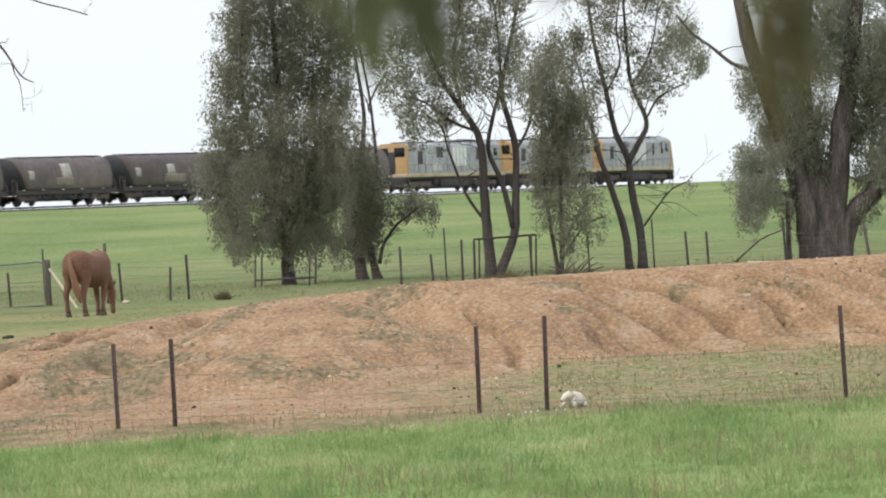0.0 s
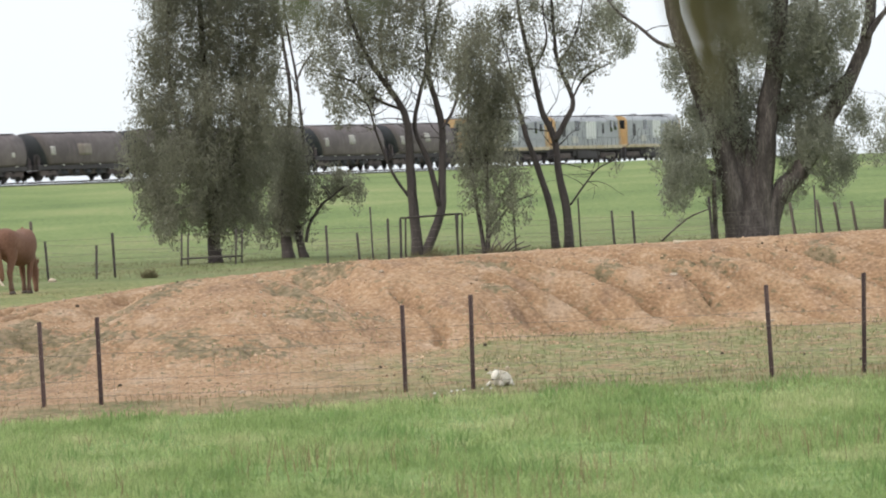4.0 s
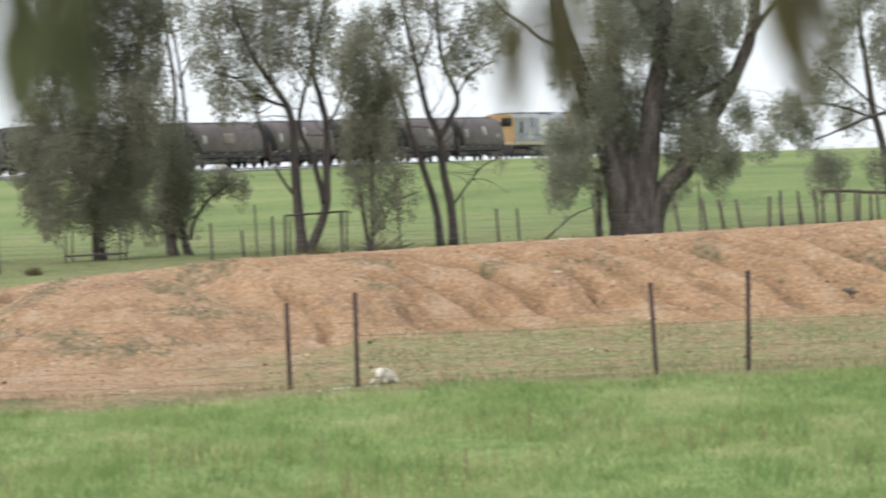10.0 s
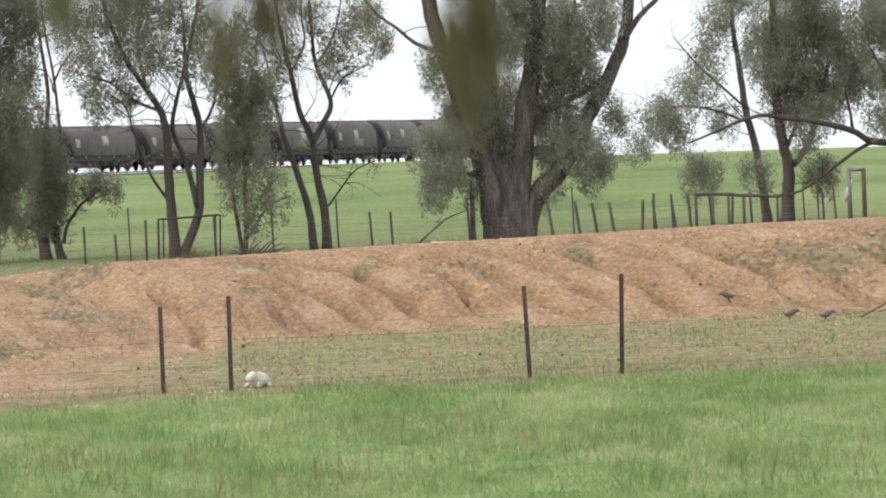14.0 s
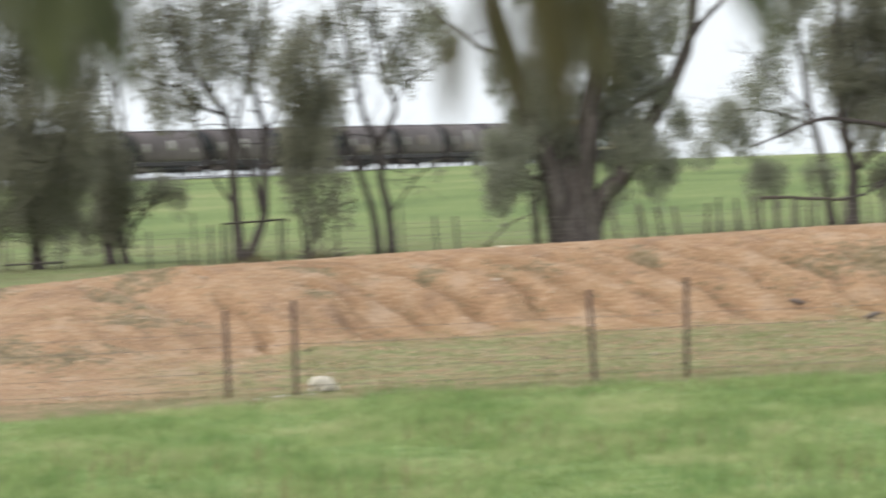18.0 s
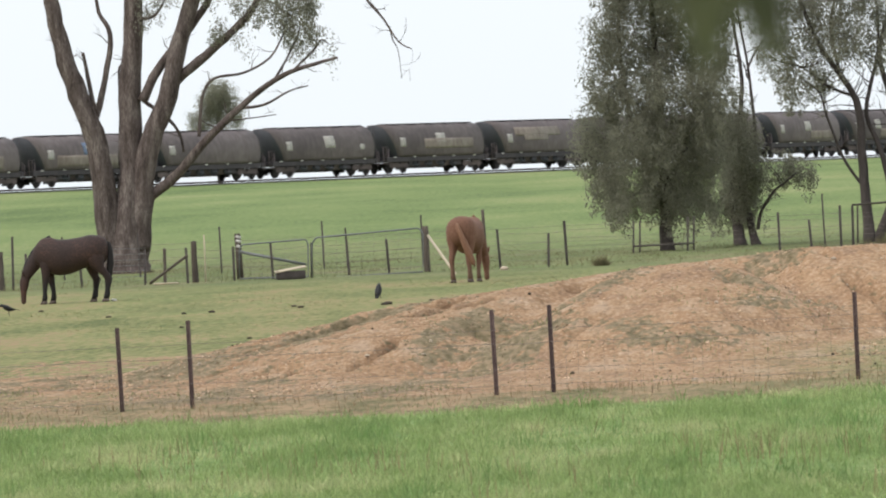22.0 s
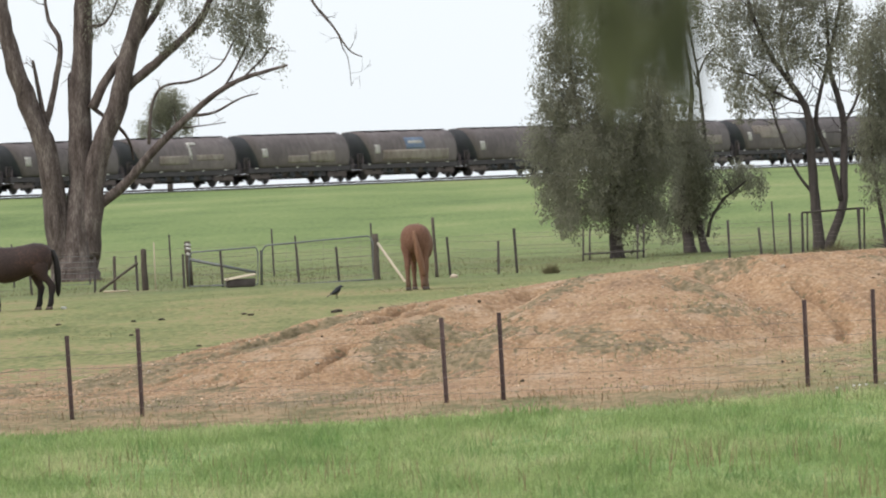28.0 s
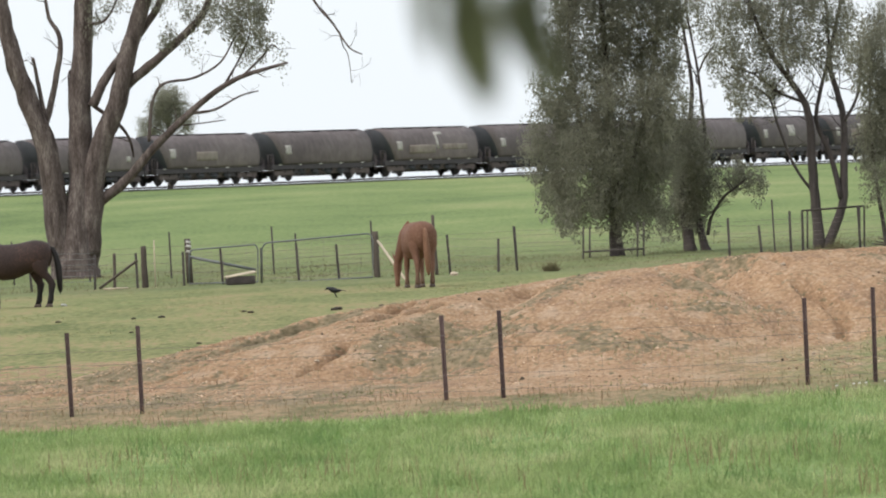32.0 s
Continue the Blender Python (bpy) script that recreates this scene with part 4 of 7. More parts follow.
    gum_tree("old_gum_tree", "massive old gum tree with bare smooth limbs and few leaves", h, 246, (138, 496),
             [(98, 16, [(138, 496), (137, 460), (137, 425), (140, 370), (146, 290), (147, 240)], 0.0),
              (50, 24, [(122, 480), (110, 420), (101, 336), (87, 255), (54, 168), (27, 87), (7, 0), (0, -50)], -0.5),
              (54, 28, [(152, 480), (154, 420), (148, 302), (144, 201), (148, 101), (150, 0), (150, -50)], 0.3),
              (46, 24, [(158, 440), (164, 380), (176, 270), (206, 190), (228, 101), (256, 0), (268, -50)], -0.2),
              (18, 11, [(166, 178), (195, 121), (242, 60), (280, 5), (300, -40)], 0.4),
              (19, 10, [(222, 146), (268, 107), (315, 67), (366, 13), (385, -40)], -0.4),
              (20, 4, [(168, 356), (228, 309), (268, 262), (315, 215), (376, 161), (430, 128), (480, 112), (517, 102)], -0.8),
              (7, 3, [(268, 240), (270, 210), (275, 168), (295, 138), (349, 128), (396, 101), (420, 60)], -0.5),
              (6, 2, [(345, 190), (385, 184), (430, 160), (463, 151)], -0.2),
              (14, 5, [(80, 225), (100, 140), (109, 60), (88, 20), (80, -30)], 0.4),
              (10, 5, [(84, 205), (70, 130), (63, 92)], -0.3),
              (8, 4, [(168, 176), (215, 212), (233, 240), (238, 268)], 0.5),
              (5, 2, [(400, 142), (420, 110), (440, 70), (450, 40)], -0.2),
              (4, 2, [(430, 128), (470, 90), (485, 70), (500, 78)], -0.2),
              (3, 1.5, [(318, 213), (370, 207), (405, 202)], -0.1),
              (6, 3, [(144, 130), (132, 115), (124, 125), (126, 190)], 0.3),
              (7, 3, [(150, 30), (180, 30), (200, 10), (215, -30)], 0.3),
              (8, 2, [(268, -50), (400, -130), (500, -100), (564, -5), (597, 34), (624, 74), (648, 87)], -0.6),
              (3, 1, [(606, 46), (612, 70), (622, 90), (628, 138)], -0.1),
              (3, 1, [(597, 34), (580, 12), (571, 2)], 0.1),
              (4, 2, [(400, -130), (560, -110), (640, -62), (700, -45), (742, -33)], -0.2)],
             [(405, 8, 24, 22, 1.1), (432, 22, 22, 30, 1.2), (462, 14, 20, 34, 1.3), (470, 58, 15, 26, 1.1),
              (446, 74, 15, 22, 0.9), (420, 52, 16, 20, 0.8), (376, 14, 22, 16, 0.9), (344, 8, 20, 14, 0.8),
              (286, 60, 20, 11, 0.8), (306, 46, 14, 12, 0.7), (336, 64, 12, 9, 0.6), (352, 76, 10, 8, 0.6),
              (176, 8, 26, 14, 0.6), (166, 30, 12, 10, 0.5), (500, 74, 9, 8, 0.7), (506, 96, 6, 6, 0.6),
              (440, -35, 70, 34, 0.9), (300, -30, 60, 26, 0.6), (200, -40, 60, 26, 0.5)],
             M_BARK, M_LEAF, 21, 0.95, 0.10, 2, 0.9, reach=0.6)
    gum_tree("far_tree", "small round-headed tree beyond the railway", (-691, 53), 800, (408, 300),
             [(12, 4, [(408, 300), (408, 240), (404, 190), (402, 165)], 0.0)],
             [(412, 172, 30, 24, 1.5), (392, 192, 24, 20, 1.2), (432, 195, 20, 18, 1.0), (375, 222, 24, 14, 1.2), (408, 220, 22, 14, 0.8), (440, 215, 14, 10, 0.8)],
             M_BARK_DARK, M_LEAF, 23, 0.30, 0.24, 1, 1.0, 0.3)


plant_trees()


# ---- roadside fence: steel pickets, line wires and stock netting ----
def picket(bm, foot, top, w=0.031):
    """A Y-section steel picket."""
    foot, top = Vector(foot), Vector(top)
    for an in (90, 210, 330):
        dx, dy = math.cos(radians(an)) * w, math.sin(radians(an)) * w
        nx, ny = -dy * 0.18, dx * 0.18
        vs = []
        for p in (foot, top):
            for a, b in ((nx, ny), (dx + nx, dy + ny), (dx - nx, dy - ny), (-nx, -ny)):
                vs.append(bm.verts.new(p + Vector((a, b, 0))))
        for a, b in ((0, 1), (1, 2), (2, 3), (3, 0)):
            bm.faces.new((vs[a], vs[b], vs[b + 4], vs[a + 4]))
        bm.faces.new(vs[4:])
    return bm


def wire(bm, a, b, r, sag=0.0, n=6):
    a, b = Vector(a), Vector(b)
    pts = [a.lerp(b, i / n) - Vector((0, 0, sag * 4 * (i / n) * (1 - i / n))) for i in range(n + 1)]
    tube(bm, pts, [r] * len(pts), 4, cap=False)


def near_fence():
    fence = empty("wire_fence", (0, 110.4, 0), "stock fence of rusty steel pickets and netting wire", "fence")
    org = Vector((0, 110.4, 0))
    # top and foot of each picket, placed to fit the camera's view
    posts = [((-1010, 660), (-1001, 818)), ((-872, 652), (-863, 812)), ((-465, 640), (-455, 797)), ((-339, 627), (-330, 797)), ((200, 609), (210, 770)), ((302, 600), (311, 765)), ((842, 578), (849, 735)),
             ((963, 559), (969, 738)), ((1486, 541), (1498, 712)), ((1659, 519), (1661, 702)), ((2162, 505), (2166, 672)), ((2290, 497), (2294, 668)), ((2700, 480), (2704, 650))]
    feet = []
    for (tu, tv), (fu, fv) in posts:
        a, b = spot(tu, tv, 110.4) - org, spot(fu, fv, 110.4) - org
        b.z = ground_z(b.x, 110.4) - 0.05
        part("picket", picket(bmesh.new(), b, a), M_RUST, fence)
        feet.append((a, b))
    for h, r in ((0.17, 0.0026), (0.38, 0.0024), (0.72, 0.003), (0.90, 0.0026)):
        for (a0, b0), (a1, b1) in zip(feet, feet[1:]):
            bm = bmesh.new()
            wire(bm, b0 + Vector((0, -0.03, 0)) + (a0 - b0).normalized() * h, b1 + Vector((0, -0.03, 0)) + (a1 - b1).normalized() * h, r, 0.015)
            part("wire", bm, M_WIRE, fence)
    # the uprights of the netting
    rnd = random.Random(3)
    bm = bmesh.new()
    for (a0, b0), (a1, b1) in zip(feet, feet[1:]):
        n = max(1, int((b1 - b0).length / 0.16))
        for i in range(1, n):
            t = (i + rnd.uniform(-0.1, 0.1)) / n
            q = b0.lerp(b1, t)
            k = rnd.uniform(-0.02, 0.02)
            tube(bm, [q + Vector((0, -0.03, 0.02)), q + Vector((k, -0.03, 0.4)), q + Vector((k, -0.03, 0.71))], [0.0014] * 3, 4, cap=False)
    ob = part("netting", bm, M_WIRE, fence, "rusty netting uprights")
    tagged(ob, kind="stuff")


near_fence()


# ---- far fence with gates ----
def far_fence():
    rnd = random.Random(5)
    v21, v13, v0 = (-691, 53), (593, 30), (0, 0)
    # (view, x, top y, foot y, timber?, distance)
    L = [(v21, 40, 425, 525, 0), (v21, 20, 452, 533, 2), (v21, 64, 455, 528, 0), (v21, 163, 450, 520, 0), (v21, 275, 448, 521, 0), (v21, 310, 446, 512, 1), (v21, 351, 445, 512, 0), (v21, 364, 433, 512, 2), (v21, 434, 443, 515, 0),
         (v21, 503, 437, 513, 0), (v21, 571, 436, 506, 0), (v21, 638, 430, 505, 0), (v21, 709, 430, 500, 0), (v21, 776, 407, 494, 2), (v21, 881, 378, 470, 1), (v21, 905, 413, 468, 0), (v21, 991, 420, 486, 0),
         (v21, 1023, 398, 458, 0), (v0, 709, 437, 500, 0), (v0, 766, 450, 500, 0), (v0, 817, 425, 485, 0), (v0, 838, 425, 480, 0), (v0, 940, 415, 488, 0), (v0, 1217, 410, 465, 0), (v0, 1253, 410, 472, 0),
         (v0, 1390, 385, 455, 0), (v13, 947, 365, 420, 1), (v13, 995, 360, 418, 1), (v13, 1026, 363, 414, 1), (v13, 1056, 362, 412, 1), (v13, 1100, 358, 408, 1), (v13, 1122, 347, 405, 0), (v13, 1130, 358, 405, 0),
         (v13, 1158, 348, 404, 0), (v13, 1165, 364, 404, 0), (v13, 1190, 345, 403, 1), (v13, 1228, 350, 402, 0), (v13, 1260, 345, 402, 0), (v13, 1298, 343, 401, 0), (v13, 1425, 345, 392, 0), (v13, 1448, 320, 390, 0)]
    fence = empty("paddock_fence", (0, 224, 1.1), "old paddock fence of mixed timber and steel posts", "fence")
    org = Vector((0, 224, 1.1))
    tops = []
    for (du, dv), x, ty, fy, kind in L:
        d = 222 + rnd.uniform(-1, 1)
        a, b = spot(x + du - 2, ty + dv, d), spot(x + du + 2, fy + dv, d)
        b.z = min(ground_z(b.x, b.y) - 0.03, b.z)
        lean = rnd.uniform(-0.05, 0.05) if kind < 2 else 0
        if du > 500 and x > 940:
            lean = -0.16 + 0.5 * abs(lean) if x < 1080 else 2 * lean
        a.x += lean
        a, b = a - org, b - org
        bm = bmesh.new()
        if kind == 0:
            picket(bm, b, a, 0.034)
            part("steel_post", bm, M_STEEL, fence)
        else:
            r = 0.08 if kind == 2 else 0.043
            P, R = refine([b, b.lerp(a, 0.5), a], [r * 1.1, r, r * 0.95], 3, 0.1, int(x))
            tube(bm, P, R, 9, 0.08, seed=int(x))
            part("timber_post", bm, M_TIMBER, fence)
        tops.append((a, b))
    tops.sort(key=lambda p: p[1].x)
    for f in (0.25, 0.5, 0.72, 0.92):
        bm = bmesh.new()
        for (a0, b0), (a1, b1) in zip(tops, tops[1:]):
            wire(bm, b0 + Vector((0, 0, 1.05 * f)), b1 + Vector((0, 0, 1.05 * f)), 0.0035, 0.02, 3)
        part("wire", bm, M_WIRE, fence)
    # slanting stay of pale timber and a rail brace
    for (x0, y0, x1, y1, r, mt) in ((779, 424, 830, 496, 0.035, M_PALE), (285, 508, 352, 458, 0.035, M_TIMBER), (444, 452, 562, 475, 0.04, M_GALV)):
        bm = bmesh.new()
        a, b = spot(x0 - 691, y0 + 53, 221.5) - org, spot(x1 - 691, y1 + 53, 214.0 if mt is M_PALE else 221.2) - org
        tube(bm, [a, a.lerp(b, 0.5), b], [r, r, r], 8)
        part("stay", bm, mt, fence)
    a, b = spot(440 - 691, 420 + 53, 223) - org, spot(446 - 691, 500 + 53, 223) - org
    bm = bmesh.new()
    tube(bm, [b, b.lerp(a, 0.5), a], [0.09, 0.085, 0.08], 9, 0.06)
    banded = part("timber_post", bm, M_TIMBER, fence, "dark post with pale bands")
    for f in (0.93, 0.84, 0.72):
        bm = bmesh.new()
        c = b.lerp(a, f)
        tube(bm, [c - Vector((0, 0, 0.03)), c + Vector((0.02, 0, 0.03))], [0.088, 0.088], 9)
        part("pale_band", bm, M_MARK, banded)
    bm = bmesh.new()
    a, b = spot(381 - 691, 422 + 53, 221.5) - org, spot(384 - 691, 500 + 53, 221.5) - org
    b.z = ground_z(b.x + org.x, b.y + org.y) - org.z - 0.04
    tube(bm, [b, b.lerp(a, 0.5), a], [0.022, 0.02, 0.018], 6)
    part("stake", bm, M_PALE, fence, "thin pale stake")
    for k in range(6):
        bm = bmesh.new()
        wire(bm, spot(205 - 691, 447 + 10 * k + 53, 221.8) - org, spot(276 - 691, 445 + 10 * k + 53, 221.8) - org, 0.006, 0.01, 4)
        part("netting_wire", bm, M_GALV, fence)
    a, b = spot(292 - 691, 514 + 53, 219) - org, spot(336 - 691, 512 + 53, 219) - org
    a.z, b.z = ground_z(a.x, 219) - org.z + 0.04, ground_z(b.x, 219) - org.z + 0.04
    bm = bmesh.new()
    tube(bm, [a, a.lerp(b, 0.5), b], [0.026, 0.025, 0.022], 8, 0.08)
    part("fallen_rail", bm, M_PALE, fence, "pale fallen rail")
    for x0, x1, ty0, ty1, by0, by1 in ((444, 566, 440, 430, 500, 496), (573, 770, 428, 410, 500, 488)):
        gate(x0, x1, ty0, ty1, by0, by1)


def gate(x0, x1, ty0, ty1, by0, by1):
    """A farm gate of galvanised pipe with rounded upper corners and mesh infill."""
    A, B = spot(x0 - 691, by0 + 53, 221), spot(x1 - 691, by1 + 53, 221)
    C, D = spot(x1 - 691, ty1 + 53, 221), spot(x0 - 691, ty0 + 53, 221)
    g = empty("farm_gate", A, "galvanised pipe farm gate with wire mesh", "gate", "paddock gates")
    A, B, C, D = [p - g.matrix_basis.translation for p in (A, B, C, D)]
    up = (D - A)
    right = (B - A)
    def at(s, t):
        return A + right * s + (up * (1 - s) + (C - B) * s) * t
    bm = bmesh.new()
    ring = [at(0, 0), at(0, 0.85), at(0.02, 0.96), at(0.05, 1), at(0.95, 1), at(0.98, 0.96), at(1, 0.85), at(1, 0), at(0, 0)]
    tube(bm, ring, [0.021] * len(ring), 8)
    part("gate_frame", bm, M_GALV, g)
    for i in range(1, 9):
        bm = bmesh.new()
        tube(bm, [at(0, i / 9), at(1, i / 9)], [0.0026] * 2, 4)
        part("gate_wire", bm, M_WIRE, g)
    n = int(right.length / 0.3)
    for i in range(1, n):
        bm = bmesh.new()
        tube(bm, [at(i / n, 0), at(i / n, 1)], [0.0026] * 2, 4)
        part("gate_wire", bm, M_WIRE, g)


far_fence()


def field_fence():
    """A light fence of thin steel posts across the field behind the gates."""
    org = Vector((0, 238, 1.3))
    fence = empty("field_fence", org, "light fence of thin dark posts in the field", "fence")
    tops = []
    for (du, dv), x, ty, fy in (((-691, 53), 130, 425, 470), ((-691, 53), 265, 420, 470), ((-691, 53), 410, 408, 468), ((-691, 53), 592, 398, 462), ((-691, 53), 634, 410, 466), ((-691, 53), 768, 388, 455), ((-691, 53), 1023, 398, 450), ((0, 0), 787, 404, 452), ((0, 0), 1040, 396, 440), ((0, 0), 1155, 388, 440), ((593, 30), 980, 335, 395), ((593, 30), 1390, 333, 380), ((593, 30), 1415, 318, 378)):
        a, b = spot(x + du - 2, ty + dv, 238) - org, spot(x + du + 2, fy + dv, 238) - org
        b.z = ground_z(b.x, 238) - org.z - 0.05
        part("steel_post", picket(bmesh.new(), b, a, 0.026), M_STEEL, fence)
        tops.append((a, b))
    for h in (0.5, 0.95):
        bm = bmesh.new()
        for (a0, b0), (a1, b1) in zip(tops, tops[1:]):
            wire(bm, b0 + Vector((0, 0, h)), b1 + Vector((0, 0, h)), 0.004, 0.02, 3)
        part("wire", bm, M_WIRE, fence)


field_fence()


# ---- the train ----
M_HOPPER = material("hopper_paint", [(0.088, 0.071, 0.071), (0.142, 0.115, 0.113), (0.215, 0.18, 0.173)], 0.35, 3.0, 0.7, 0.1, vary=0.18, stretch=(1, 1, 0.5))
M_UNDER = material("grimy_steel", [(0.048, 0.043, 0.048), (0.095, 0.082, 0.085)], 1.0, 10.0, 0.8, 0.1)
M_END = material("dark_end_steel", [(0.045, 0.047, 0.054), (0.08, 0.08, 0.088)], 1.0, 10.0, 0.7, 0.1)
M_LOWER = material("dusty_underside", [(0.07, 0.056, 0.056), (0.125, 0.098, 0.096), (0.18, 0.145, 0.135)], 0.8, 6.0, 0.9, 0.1, vary=0.15)
M_WHITE = material("white_lettering", [(0.70, 0.69, 0.67), (0.86, 0.85, 0.83)], 1.0, 5.0, 0.6, 0)
M_STREAK = material("dust_streaks", [(0.14, 0.105, 0.09), (0.24, 0.20, 0.17), (0.34, 0.30, 0.26)], 0.8, 4.0, 0.85, 0, stretch=(1, 1, 0.4))
M_PANEL = material("faded_panel", [(0.26, 0.24, 0.215), (0.44, 0.41, 0.375), (0.60, 0.57, 0.53)], 1.5, 6.0, 0.8, 0)
M_BLUE = material("faded_blue_panel", [(0.10, 0.14, 0.22), (0.20, 0.24, 0.32)], 1.0, 5.0, 0.7, 0)
M_SILVER = material("silver_blue_paint", [(0.29, 0.29, 0.31), (0.40, 0.40, 0.42), (0.53, 0.525, 0.535)], 0.4, 3.0, 0.5, 0.05, 0.1)
M_YELLOW = material("yellow_paint", [(0.40, 0.245, 0.115), (0.58, 0.38, 0.19)], 0.6, 4.0, 0.5, 0.05)
M_SILL = material("pale_sill_paint", [(0.36, 0.26, 0.15), (0.54, 0.44, 0.30), (0.66, 0.58, 0.46)], 0.8, 5.0, 0.6, 0.05)
M_ROOF = material("dark_roof", [(0.05, 0.046, 0.05), (0.10, 0.09, 0.095)], 0.6, 4.0, 0.7, 0.05)
M_CAB_GLASS = material("cab_glass", [(0.01, 0.012, 0.014), (0.02, 0.022, 0.025)], 1.0, 4.0, 0.08, 0)
M_RAIL = material("rail_steel", [(0.06, 0.045, 0.04), (0.12, 0.10, 0.09)], 1.0, 8.0, 0.6, 0, 0.5)
# ballast coloured dark to carry the shadow along the rails
M_BALLAST_SHADE = material("ballast", [(0.03, 0.028, 0.025), (0.075, 0.068, 0.06)], 3.0, 12.0, 0.95, 0.4, where="World")
HOPPER, LOCO = 14.5, 20.7
SPEED, GAIN = 6.755, 0.0413    # metres a second, and how it gathers way
TAIL_OF_LOCOS = 59.9    # where the last locomotive's rear stands on the line at the start


def lathe_wheel(bm, x, y, r=0.44, w=0.12):
    vs = bmesh.ops.create_cone(bm, cap_ends=True, segments=18, radius1=r, radius2=r * 0.94, depth=w)["verts"]
    bmesh.ops.transform(bm, matrix=Matrix.Translation((x, y, r)) @ Matrix.Rotation(radians(90), 4, "X"), verts=vs)


def bogie(parent, x, axles, name="bogie"):
    bm = bmesh.new()
    span = (axles[-1] - axles[0])
    for sy in (-0.98, 0.98):
        box(bm, x, sy, 0.55, span + 0.9, 0.14, 0.22, 0.03)
        box(bm, x, sy, 0.42, span * 0.35, 0.16, 0.3, 0.03)
    box(bm, x, 0, 0.62, 0.5, 2.0, 0.25)
    b = part(name, bm, M_UNDER, parent)
    for sy in (-1.09, 1.09):
        f = bmesh.new()
        box(f, x, sy, 0.66, span + 0.75, 0.07, 0.42, 0.05)
        for a in axles:
            box(f, x + a, sy * 1.02, 0.50, 0.34, 0.1, 0.34, 0.06)
        part("side_frame", f, M_LOWER, b)
    for a in axles:
        for sy in (-0.76, 0.76):
            w = bmesh.new()
            lathe_wheel(w, x + a, sy)
            part("wheel", w, M_UNDER, b)


def side_y(z):
    """Half width of the barrel-shaped hopper at height z."""
    s = max(-1.0, min(1.0, (z - 2.15) / 1.75))
    return 0.12 + 1.36 * max(0.0, 1 - s * s) ** 0.42


def rear_slope(z):
    """How far the sloping end sheet draws in below the roof."""
    return 1.35 * max(0.0, (3.88 - z) / 2.58) ** 1.3


def hull(bm, x0, x1, z0, z1, seg=14):
    """A hopper body: bowed sides, arched roof, ends that slope in below."""
    def section(x):
        half = [(-side_y(z0 + (z1 - z0) * i / seg), z0 + (z1 - z0) * i / seg) for i in range(seg + 1)]
        return [(x, y, z) for y, z in half] + [(x, -y, z) for y, z in half[::-1]]
    rings = []
    n = 8
    for i in range(n + 1):
        k = i / n
        rings.append([bm.verts.new((p[0] + (1 - k) ** 6 * rear_slope(p[2]), p[1], p[2])) for p in section(x0 + (x1 - x0) * k)])
    for a, b in zip(rings, rings[1:]):
        for i in range(len(a)):
            bm.faces.new((a[i], a[(i + 1) % len(a)], b[(i + 1) % len(a)], b[i]))
    return rings


